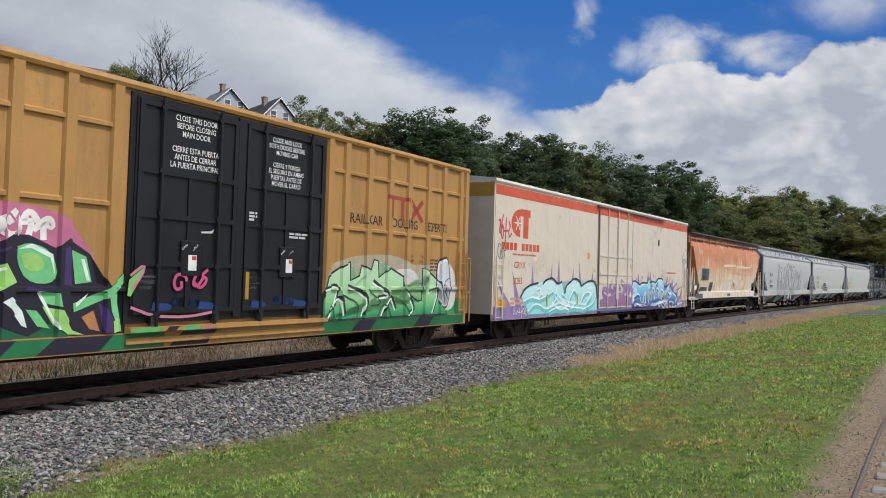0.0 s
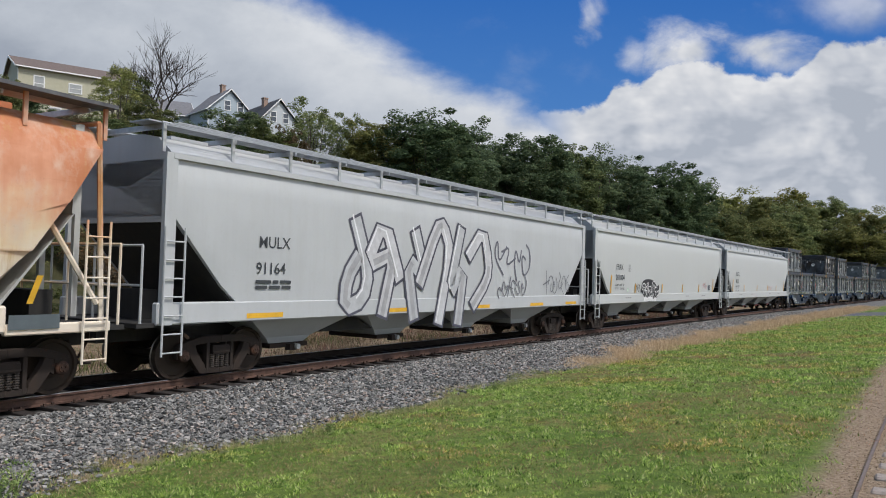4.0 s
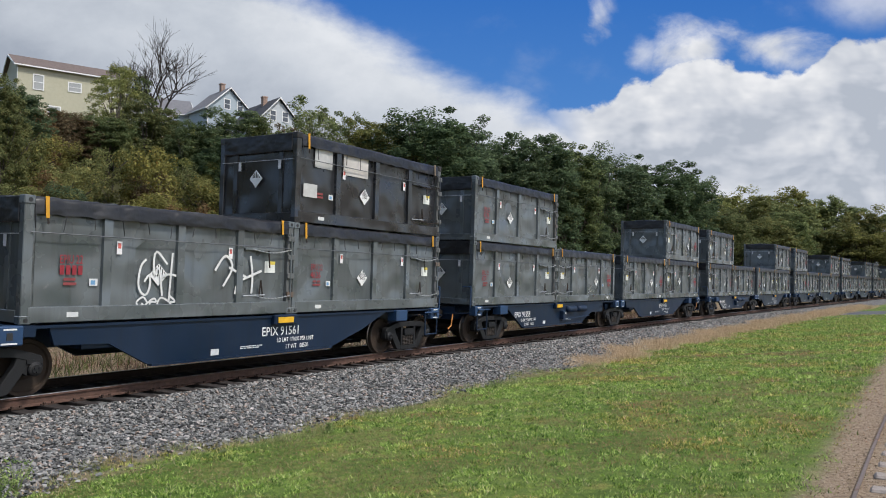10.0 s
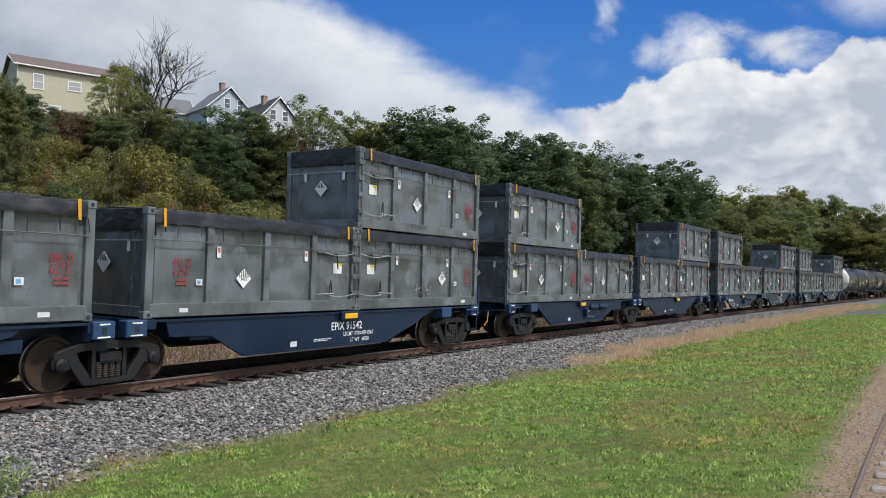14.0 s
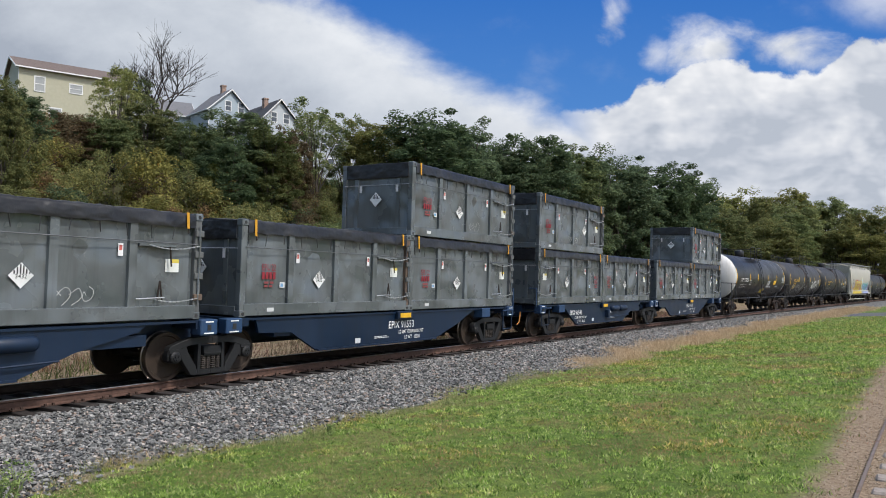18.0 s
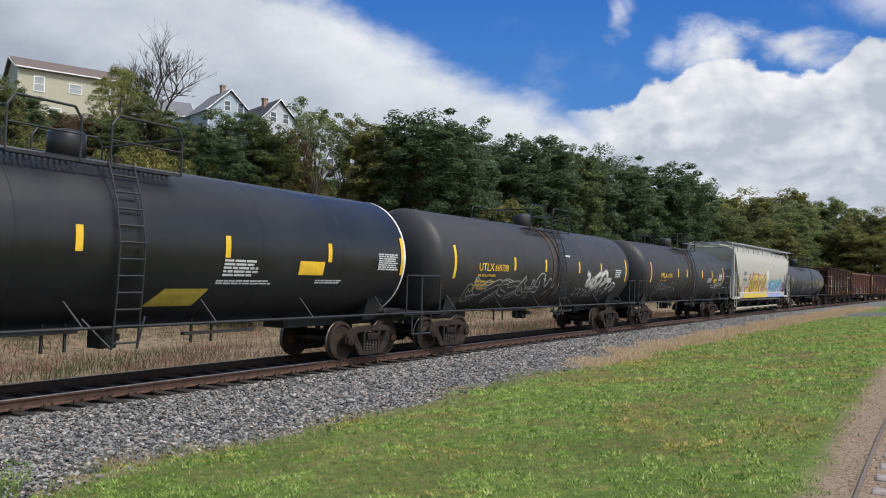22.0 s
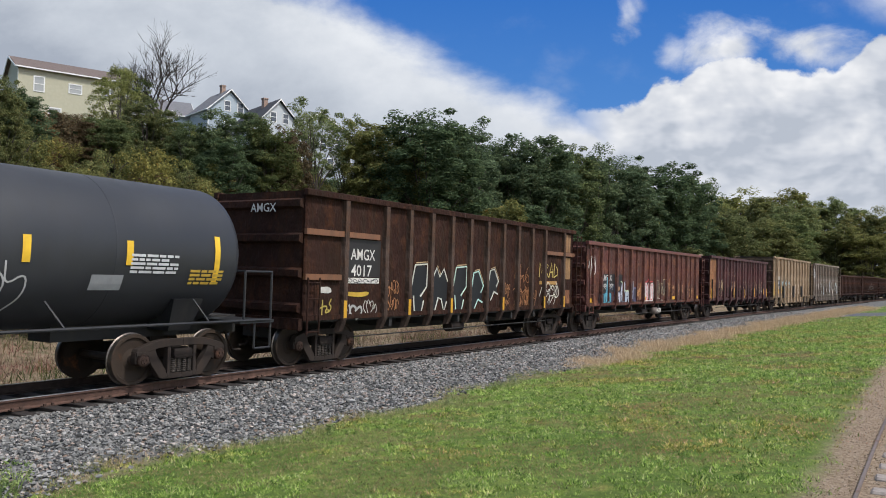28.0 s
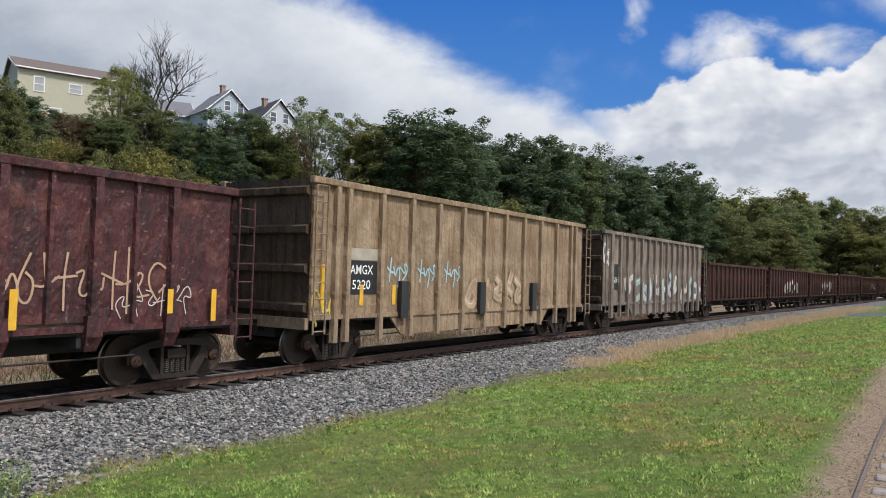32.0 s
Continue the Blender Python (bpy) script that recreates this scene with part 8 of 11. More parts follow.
    for x in (-4.2, -0.2, 3.3):
        part("pocket_brace", boxes((x - 0.16, x + 0.16, -1.56, -1.44, 1.0, 1.95)), BLACK, c)
    for x in (-7.3, -5.9, -4.6, -2.5, 1.4):
        decal("reflector", c, [rect(x, x + 0.14, 1.35, 1.85 if x > -7 else 2.3)], YELLOW_P, sd, 0.012)
    scrawl(c, -7.55, -6.7, 1.1, 1.7, 3, (0.6, 0.45, 0.1), sd, 164, 0.06)
    lettering("reporting_mark", c, "AMGX  5220", 0, 0, 0.16, (0.02, 0.02, 0.02), sd).matrix_basis = pose(-h - 0.13, 1.2, 4.1, 0, 0, -90) @ pose(0, 1.43, 0)
    c, h = build_gondola(234.7, 249.2, 1.25, 0.58, 4.1, (0.23, 0.195, 0.165), "grey-brown deep gondola with white graffiti", 15, 0.2, (0.08, 0.055, 0.04), True, load=False)
    decal("panel", c, [rect(-6.2, -5.2, 1.7, 2.8)], (0.02, 0.02, 0.02), sd, 0.006)
    lettering("reporting_mark", c, "6011", -6.1, 2.0, 0.25, WHITE_P, sd, lift=0.012)
    graffiti(c, -4.8, 6.6, 1.1, 2.4, 10, ((0.20, 0.18, 0.16), [(0.52, 0.46, 0.40), (0.30, 0.46, 0.42), (0.42, 0.50, 0.60), (0.56, 0.54, 0.50)], (0.68, 0.68, 0.66)), sd, 171, 0.1, None, None, "white graffiti letters")
    scrawl(c, -7.2, -6.4, 2.8, 3.6, 3, (0.6, 0.58, 0.56), sd, 172, 0.1)
    for i in range(6):
        a = 250.4 + 16.75 * i
        c, h = build_gondola(a, a + 15.6, 1.25, 0.95, 3.2 + 0.08 * (i % 2), (0.060, 0.032, 0.026), "dark brown gondola far back in the train", 15, 0.4, (0.02, 0.014, 0.012))
        if i in (1, 2, 4):
            graffiti(c, -3.5 + i, 2.0 + i, 1.3, 2.5, 5, ((0.5, 0.5, 0.5), [(0.45, 0.44, 0.42), (0.52, 0.50, 0.48)], (0.6, 0.6, 0.6)), sd, 180 + i, 0.1)


# ---- platforms for containers, and the containers ----
def container_paint(name, base):
    """Satin paint on dented sheet steel; every panel has its own dents, runs and scuffs."""
    m, nd, ln, bs = mat(name)
    tc, inf, at = nd.new("ShaderNodeTexCoord"), nd.new("ShaderNodeObjectInfo"), nd.new("ShaderNodeVectorMath")
    at.operation = "ADD"
    ln.new(tc.outputs["Object"], at.inputs[0])
    ln.new(uv_math(nd, ln, "MULTIPLY", inf.outputs["Random"], 57.0), at.inputs[1])

    def field(scale, detail, rough, stretch=(1, 1, 1)):
        mp, nz = nd.new("ShaderNodeMapping"), nd.new("ShaderNodeTexNoise")
        mp.inputs["Scale"].default_value = stretch
        nz.inputs["Scale"].default_value, nz.inputs["Detail"].default_value, nz.inputs["Roughness"].default_value = scale, detail, rough
        ln.new(at.outputs[0], mp.inputs[0])
        ln.new(mp.outputs[0], nz.inputs[0])
        return nz.outputs[0]

    big, fine = field(0.8, 4, 0.6), field(13, 6, 0.7)
    run, scuff = field(1.0, 5, 0.65, (6.0, 6.0, 0.4)), field(2.2, 7, 0.75, (1.6, 1, 1))
    c = tone(nd, ln, big, [(0.3, tuple(0.86 * q for q in base)), (0.7, tuple(1.16 * q for q in base))])
    c = blend(nd, ln, tone(nd, ln, run, [(0.50, (0, 0, 0)), (0.74, (0.42, 0.42, 0.42))]), c, (0.045, 0.043, 0.040))
    c = blend(nd, ln, tone(nd, ln, fine, [(0.58, (0, 0, 0)), (0.8, (0.3, 0.3, 0.3))]), c, (0.05, 0.047, 0.042))
    c = blend(nd, ln, tone(nd, ln, scuff, [(0.62, (0, 0, 0)), (0.76, (0.5, 0.5, 0.5))]), c, (0.29, 0.30, 0.31))
    ln.new(c, bs.inputs["Base Color"])
    ln.new(tone(nd, ln, big, [(0.3, (0.20, 0.20, 0.20)), (0.7, (0.36, 0.36, 0.36))]), bs.inputs["Roughness"])
    bs.inputs["Specular IOR Level"].default_value = 0.7
    relief(nd, ln, bs, field(1.1, 1.2, 0.35), 1.0, 0.24)
    return m


def dented_panel(x0, x1, y, z0, z1, rnd):
    """A thin sheet bulging a little between its posts."""
    nx, nz = 10, 8
    a, b, k = rnd.uniform(0.25, 0.75), rnd.uniform(0.25, 0.7), rnd.uniform(-0.040, 0.008)
    bm = bmesh.new()
    rows = []
    for j in range(nz + 1):
        row = []
        for i in range(nx + 1):
            u, v = i / nx, j / nz
            edge = math.sin(math.pi * u) * math.sin(math.pi * v)
            dent = k * math.exp(-((u - a) / 0.22) ** 2 - ((v - b) / 0.22) ** 2) + 0.006 * math.sin(5 * u + 7 * a) * math.sin(6 * v + 5 * b)
            row.append(bm.verts.new((x0 + (x1 - x0) * u, y - 0.004 * edge - dent * edge, z0 + (z1 - z0) * v)))
        rows.append(row)
    for j in range(nz):
        for i in range(nx):
            bm.faces.new((rows[j][i], rows[j][i + 1], rows[j + 1][i + 1], rows[j + 1][i]))
    return bm


GREY_BOX = container_paint("container_grey_paint", (0.108, 0.123, 0.128))
BLACK_BOX = container_paint("container_black_paint", (0.024, 0.025, 0.028))


def build_container(flip, dark=False):
    """A low open-topped container under a tarpaulin. Origin at the middle of its base."""
    grey = BLACK_BOX if dark else GREY_BOX
    k = -1 if flip else 1
    hl, hw, ht = 2.94, 1.215, 1.98
    rnd = random.Random(3 + flip * 5 + dark * 9)
    con = empty("container")
    part("body", boxes((-hl + 0.05, hl - 0.05, -hw + 0.09, hw - 0.06, 0.15, ht - 0.12)), grey, con)
    part("bottom_rail", rbox(-hl + 0.1, hl - 0.1, -hw - 0.01, -hw + 0.12, 0.02, 0.27, 0.012, 1), grey, con)
    part("bottom_rail", boxes((-hl + 0.1, hl - 0.1, hw - 0.1, hw, 0.02, 0.20)), grey, con)
    for x in (-hl, hl - 0.16):
        for y in (-hw, hw - 0.14):
            door_end = (x > 0) == (k > 0)
            part("corner_post", rbox(x, x + 0.16, y, y + 0.14, 0.12, ht - 0.1, 0.012, 1), BROWN_POST if door_end and not flip else grey, con, "worn door post" if door_end and not flip else "")
            if door_end and y < 0:
                for z in (0.42, 0.82, 1.22, 1.62):
                    part("door_hinge", rbox(x - 0.005 if k > 0 else x - 0.03, x + 0.19 if k > 0 else x + 0.165, y - 0.035, y + 0.02, z - 0.06, z + 0.06, 0.01, 1), BROWN_POST if not flip else grey, con)
                part("hinge_pin", rods(0.018, [(x + 0.08, y - 0.03, 0.3), (x + 0.08, y - 0.03, 1.74)]), grey, con)
            for z in (0.0, ht - 0.12):
                cst = part("corner_casting", rbox(x - 0.012 if x < 0 else x - 0.006, x + 0.172 if x > 0 else x + 0.166, y - 0.014, y + 0.154, z, z + 0.14, 0.015, 1), grey, con)
                yy = y - 0.0145 if y < 0 else y + 0.155
                part("casting_hole", lathe(bmesh.new(), [(yy - 0.004, 0.036), (yy + 0.004, 0.036)], "y", 12, x + 0.08, z + 0.068), BLACK, cst)
    posts = sorted(x * k for x in (-1.5, 0.0, 1.45))
    post = fix(prism(bmesh.new(), [(-0.085, -hw + 0.09), (-0.078, -hw + 0.008), (0.078, -hw + 0.008), (0.085, -hw + 0.09)], "z", 0.26, ht - 0.12))
    first = part("side_post", post, grey, con, at=pose(posts[0], 0, 0))
    for x in posts[1:]:
        again(first, pose(x, 0, 0))
    ends = [-hl + 0.16] + posts + [hl - 0.16]
    for a, b in zip(ends[:-1], ends[1:]):
        part("side_panel", dented_panel(a + 0.07, b - 0.07, -hw + 0.078, 0.26, ht - 0.12, rnd), grey, con, "dented sheet steel panel", True)
    for y in (-0.72, 0.72):
        part("end_post", boxes((-hl + 0.025, -hl + 0.05, y - 0.06, y + 0.06, 0.2, ht - 0.15)), grey, con)
    part("end_sill", rbox(-hl - 0.006, -hl + 0.06, -hw + 0.14, hw - 0.14, 0.03, 0.22, 0.01, 1), grey, con)
    part("end_rope", rods(0.008, [(-hl - 0.02, -hw + 0.1, 1.40), (-hl - 0.02, hw - 0.1, 1.40)]), GALV, con)
    # tarpaulin pulled tight over the rim
    secs = []
    n = 66
    for i in range(n + 1):
        u = i / n
        x = -hl + 0.16 + (2 * hl - 0.32) * u
        sag = 0.02 * math.sin(i * 0.9) + rnd.uniform(-0.012, 0.012)
        hem = ht - 0.255 - 0.012 * abs(math.cos(math.pi * 11 * u)) ** 2 + rnd.uniform(-0.007, 0.007)
        out = hw + 0.004 + 0.012 * abs(math.sin(math.pi * 11 * u)) + rnd.uniform(0, 0.006)
        lip = rnd.uniform(-0.012, 0.010)
        secs.append([(x, -out, hem), (x, -out - 0.004, ht - 0.06 + lip), (x, -out + 0.03, ht - 0.005 + lip), (x, -hw + 0.10, ht + 0.015 + lip), (x, -0.6, ht + 0.02 + sag), (x, 0, ht + 0.05 + sag), (x, 0.6, ht + 0.02 + sag), (x, hw - 0.03, ht - 0.015), (x, out + 0.008, ht - 0.10), (x, out, hem), (x, out - 0.02, hem), (x, hw - 0.05, ht - 0.08), (x, 0, ht - 0.06), (x, -hw + 0.05, ht - 0.08), (x, -out + 0.02, hem)])
    tarp = part("tarpaulin", loft(bmesh.new(), secs), TARP, con, "dark wrinkled tarpaulin cover laced along its hem", True)
    tarp.data.set_sharp_from_angle(angle=radians(50))
    for o in (-1, 1):
        part("tarp_end", rbox(min(o * (hl - 0.02), o * (hl + 0.016)), max(o * (hl - 0.02), o * (hl + 0.016)), -hw + 0.14, hw - 0.14, ht - 0.40, ht + 0.005, 0.012, 1), TARP, tarp)
    part("tie_bar", rods(0.010, [(-hl + 0.1, -hw - 0.022, 1.43), (0, -hw - 0.026, 1.42), (hl - 0.1, -hw - 0.022, 1.41)]), TIE_STEEL, con, "thin steel tie bar along the side")
    for i in range(12):
        x = -hl + 0.16 + (2 * hl - 0.32) * i / 11
        part("tie_cord", rods(0.010, [(x, -hw - 0.024, ht - 0.27), (x + rnd.uniform(-0.05, 0.05), -hw - 0.026, 1.42 + rnd.uniform(-0.02, 0.12))], n=4), flat((0.02, 0.02, 0.022)), con)
    sd = flat_side(hw - 0.065)
    # straps, chains and binder at the door end
    for xs, z in ((-k * (hl - 0.33), 1.66), (k * (hl - 0.38), 1.70)):
        st = part("strap", fix(prism(bmesh.new(), [(-0.012, z), (0.045, z), (0.028, ht + 0.02), (-0.035, ht + 0.02)], "y", -hw - 0.042, -hw - 0.034)), flat((0.62, 0.30, 0.02) if not dark or xs < 0 else (0.2, 0.15, 0.1)), con, "yellow ratchet strap", at=pose(xs, 0, 0))
        part("strap_hook", rods(0.012, [(0.017, -hw - 0.04, z), (0.017, -hw - 0.05, z - 0.09), (0.045, -hw - 0.04, z - 0.06)]), STEEL_DARK, st)
    xs = k * (hl - 0.1)
    for z, dz in ((1.36, 0.02), (0.42, -0.02)):
        links = bmesh.new()
        a, b = Vector((k * 1.75, -hw - 0.02, z)), Vector((xs, -hw - 0.03, z + dz))
        for i in range(22):
            p0, p1 = a.lerp(b, i / 22), a.lerp(b, (i + 1.25) / 22)
            p0.z -= 0.07 * math.sin(math.pi * i / 22)
            p1.z -= 0.07 * math.sin(math.pi * min(1, (i + 1.25) / 22))
            rod(links, p0, p1, 0.015 if i % 2 else 0.008, 5)
        part("chain", links, GALV if not dark else STEEL_DARK, con, "galvanised chain")
    part("latch_bar", rbox(min(k * 1.55, k * 2.35), max(k * 1.55, k * 2.35), -hw - 0.02, -hw + 0.08, 1.33, 1.38, 0.008, 1), grey, con)
    part("binder", rods(0.016, [(k * 1.95, -hw - 0.02, 0.36), (k * 2.0, -hw - 0.02, 0.72), (k * 2.06, -hw - 0.02, 0.38)], n=6), STEEL_DARK, con)
    part("binder", rods(0.016, [(k * 2.2, -hw - 0.02, 1.34), (k * 2.24, -hw - 0.02, 0.98)], n=6), STEEL_DARK, con)
    part("lever_bar", rods(0.014, [(k * 1.5, -hw - 0.03, 0.40), (k * 2.1, -hw - 0.03, 0.42)], n=6), GALV, con)
    # paper labels
    decal("sticker", con, [rect(k * 2.32 - 0.15, k * 2.32 + 0.15, 0.88, 1.12)], (0.72, 0.73, 0.68), sd, 0.005, "white and yellow paper label")
    decal("sticker", con, [rect(k * 2.32 - 0.02, k * 2.32 + 0.15, 1.05, 1.12)], (0.62, 0.50, 0.08), sd, 0.007)
    for x in (-k * 1.26, k * 1.22):
        lab = decal("sticker", con, [rect(x - 0.05, x + 0.05, 1.14, 1.36)], (0.76, 0.74, 0.74), sd, 0.020)
        decal("sticker_mark", lab, [rect(x - 0.03, x + 0.03, 1.24, 1.33)], (0.55, 0.12, 0.10), sd, 0.022)
    lab = decal("sticker", con, [rect(-k * 1.72 - 0.075, -k * 1.72 + 0.075, 0.60, 0.72)], (0.74, 0.74, 0.73), sd, 0.018)
    decal("sticker_mark", lab, [rect(-k * 1.72 - 0.05, -k * 1.72 + 0.03, 0.62, 0.69)], (0.16, 0.36, 0.58), sd, 0.020)
    decal("sticker", con, [rect(-k * 2.1 - 0.10, -k * 2.1 + 0.10, 0.10, 0.18)], (0.66, 0.67, 0.66), flat_side(hw + 0.01), 0.003)
    # the same diamond on the end that leads
    es = part("end_placard", fix(prism(bmesh.new(), [(-0.2, 1.0), (0, 0.8), (0.2, 1.0), (0, 1.2)], "x", -hl - 0.026, -hl - 0.012)), flat(WHITE_P), con, "white diamond hazard placard")
    part("end_sticker", boxes((-hl - 0.014, -hl - 0.006, -0.75, -0.67, 1.2, 1.4)), flat((0.7, 0.68, 0.68)), con)
    part("end_sticker", boxes((-hl - 0.014, -hl - 0.006, 0.5, 0.58, 1.2, 1.4)), flat((0.7, 0.68, 0.68)), con)
    part("end_stripes", boxes(*[(-hl - 0.030, -hl - 0.025, y - 0.012, y + 0.012, 1.02, 1.17 - abs(y)) for y in (-0.12, -0.07, -0.02, 0.03, 0.08)]), flat(BLACK_P), es)
    if dark:
        decal("bare_patch", con, [rect(-1.30, -0.35, 1.25, 1.75)], (0.55, 0.52, 0.48), sd, 0.020, "pale bare-metal patch")
        decal("bare_patch", con, [rect(-2.65, -2.2, 0.6, 0.9), rect(-2.3, -1.7, 1.3, 1.75)], (0.50, 0.50, 0.48), sd, 0.020, "pale bare-metal patch")
    return tagged(con, "black battered open-top container under a tarpaulin" if dark else "grey open-top container under a dark tarpaulin, with straps", "container", "containers on the train")


def placard(parent, cx, cz, s, side):
    pl = decal("placard", parent, [[(cx - s, cz), (cx, cz - s), (cx + s, cz), (cx, cz + s)]], WHITE_P, side, 0.016, "white diamond hazard placard")
    decal("placard_stripes", pl, [[(cx - s * q - 0.012, cz + s * 0.12), (cx - s * q + 0.012, cz + s * 0.12), (cx - s * q + 0.012, cz + s * (0.95 - abs(q))), (cx - s * q - 0.012, cz + s * (0.95 - abs(q)))] for q in (-0.66, -0.42, -0.18, 0.06, 0.30, 0.54)], (0.05, 0.05, 0.05), side, 0.019)
    lettering("placard_number", pl, "3432", cx, cz - s * 0.22, s * 0.34, BLACK_P, side, 1.0, lift=0.019, align="CENTER")


def worn_post():
    m = paint("worn_door_post_paint", (0.105, 0.11, 0.108), (0.05, 0.045, 0.04), 0.5, 0.6)
    nd, ln = m.node_tree.nodes, m.node_tree.links
    bs, inf = nd["Principled BSDF"], nd.new("ShaderNodeObjectInfo")
    was = bs.inputs["Base Color"].links[0].from_socket
    rust = tone(nd, ln, grain(nd, ln, 9.0, 6, 0.7), [(0.3, (0.07, 0.04, 0.025)), (0.7, (0.19, 0.11, 0.06))])
    ln.new(blend(nd, ln, tone(nd, ln, inf.outputs["Random"], [(0.80, (0, 0, 0)), (0.9, (0.75, 0.75, 0.75))]), was, rust), bs.inputs["Base Color"])
    return m


BROWN_POST = worn_post()


def tarp_material():
    m, nd, ln, bs = mat("dark_tarpaulin")
    folds = grain(nd, ln, 2.0, 2, 0.45, (1.0, 1.0, 1.6))
    fine = grain(nd, ln, 14.0, 5, 0.65, (1.0, 1.0, 0.5), shift=5)
    # light and shade of the folds put into the colour: dark hollows, pale crests
    c = tone(nd, ln, folds, [(0.34, (0.008, 0.008, 0.010)), (0.52, (0.013, 0.013, 0.0145)), (0.68, (0.028, 0.028, 0.030))])
    dust = tone(nd, ln, fine, [(0.60, (0, 0, 0)), (0.74, (0.35, 0.35, 0.35))])
    ln.new(blend(nd, ln, dust, c, (0.075, 0.076, 0.078)), bs.inputs["Base Color"])
    bs.inputs["Roughness"].default_value = 0.42
    relief(nd, ln, bs, blend(nd, ln, 0.06, folds, fine), 0.8, 0.10)
    return m


TARP = tarp_material()
TIE_STEEL = plain("dull_tie_bar_steel", (0.16, 0.165, 0.17), 0.45, 0.6, 0.2, 5.0)
LOCAL_DECK = 1.165


def build_platform(u0, first):
    blue = BLUE
    car = tagged(empty("container_flat_car"), "dark blue articulated platform carrying grey containers", "flat car", "container platforms of the train")
    length = 12.35
    mid = u0 + length / 2
    h = length / 2
    CARS.append((car, mid, 5.3, Matrix.Identity(4)))
    o = 1 if first else -1  # the articulated end
    trs = (-h + 1.5, h) if first else (h - 1.25,)
    for x in trs:
        add_truck(car, x, mid, "black")
    add_coupler(car, -o * h - o * 0.3, -o)
    part("spine", boxes((-h + 0.1, h - 0.1, -0.55, 0.55, 0.72, 1.12)), blue, car)
    out = [(-4.1, 1.14), (-3.75, 0.98), (-2.75, 0.37), (2.3, 0.37), (3.2, 0.70), (4.4, 0.98), (4.6, 1.14)] if first else [(-5.2, 1.14), (-5.1, 0.82), (-4.14, 0.79), (-3.35, 0.37), (1.65, 0.37), (2.75, 0.71), (3.4, 0.98), (3.9, 1.14)]
    for y in (-1.18, 1.10):
        part("side_girder", fix(prism(bmesh.new(), out, "y", y, y + 0.08)), blue, car, "blue fishbelly side girder")
        part("girder_flange", boxes((-h + 0.3, h - 0.3, y - 0.03, y + 0.11, 1.10, 1.145), (out[2 if first else 3][0] + 0.05, out[3 if first else 4][0] - 0.05, y - 0.05, y + 0.10, 0.335, 0.372)), blue, car)
    for x in (-h + 0.35, -0.1, h - 0.55):
        part("bolster_beam", boxes((x, x + 0.4, -1.22, 1.22, 0.98, 1.155)), blue, car)
    for x in (-h + 0.1, h - 0.5):
        ped = part("corner_pedestal", rbox(x, x + 0.42, -1.30, -1.05, 0.86, 1.16, 0.02, 1), MID_BLUE, car, "blue corner pedestal with a dark slot")
        part("pedestal_slot", boxes((x + 0.16, x + 0.25, -1.306, -1.29, 0.95, 1.06)), BLACK, ped)
        part("pedestal_lettering", boxes((x + 0.11, x + 0.31, -1.305, -1.295, 1.10, 1.125)), flat(WHITE_P), ped)
        part("pedestal_lettering", boxes((x + 0.08, x + 0.32, -1.305, -1.295, 0.885, 0.91)), flat(WHITE_P), ped)
        part("corner_pedestal", rbox(x, x + 0.42, 1.05, 1.30, 0.92, 1.16, 0.02, 1), blue, car)
    part("middle_pedestal", rbox(-0.36, 0.34, -1.30, -1.05, 0.95, 1.16, 0.02, 1), blue, car)
    part("pedestal_reflector", boxes((-0.27, 0.19, -1.315, -1.295, 0.99, 1.11)), flat((0.75, 0.42, 0.02)), car, "yellow reflector block")
    if first:
        for a, b in ((0.80, 1.58), (1.78, 2.55)):
            part("air_reservoir", lathe(bmesh.new(), [(a, 0.03), (a + 0.03, 0.10), (a + 0.09, 0.125), (b - 0.09, 0.125), (b - 0.03, 0.10), (b, 0.03)], "x", 16, -1.22, 0.90), blue, car, "blue cylindrical air reservoir", True)
        part("control_valve", rbox(0.22, 0.46, -1.34, -1.15, 0.55, 0.86, 0.03, 2), blue, car)
        part("valve_tag", boxes((0.38, 0.46, -1.346, -1.335, 0.74, 0.80)), flat(WHITE_P), car)
        part("brake_pipe", rods(0.018, [(0.3, -1.24, 0.50), (1.2, -1.24, 0.55), (2.9, -1.24, 0.60)]), blue, car)
    x = -o * (h - 0.5)
    part("end_step", rods(0.019, [(x - 0.3, -1.3, 1.0), (x - 0.3, -1.3, 0.45), (x + 0.28, -1.3, 0.45), (x + 0.28, -1.3, 1.0)]), BLUE, car)
    part("tool_box", rbox(-o * (h - 1.9) - 0.25, -o * (h - 1.9) + 0.25, -1.3, -1.0, 0.86, 1.14, 0.015, 1), MID_BLUE, car)
    part("end_handrail", rods(0.022, [(-o * (h + 0.05), -1.2, 1.1), (-o * (h + 0.05), -1.2, 1.75), (-o * (h + 0.05), -0.9, 1.75)], [(-o * (h - 0.9), -1.34, 1.05), (-o * (h - 0.2), -1.34, 1.05)]), MID_BLUE, car)
    part("uncoupling_lever", rods(0.02, [(-o * (h + 0.1), -1.25, 0.95), (-o * (h + 0.1), -0.3, 0.9)]), blue, car)
    part("brake_gear", boxes((3.2, 4.6, -1.12, -0.8, 0.72, 0.92)) if first else boxes((-4.6, -3.2, -1.12, -0.8, 0.72, 0.92)), blue, car)
    part("air_hose", rods(0.02, [(-o * (h + 0.1), -0.6, 0.9), (-o * (h + 0.2), -0.62, 0.55), (-o * (h + 0.35), -0.6, 0.45)]), flat((0.55, 0.22, 0.05)), car)
    return car, mid, h


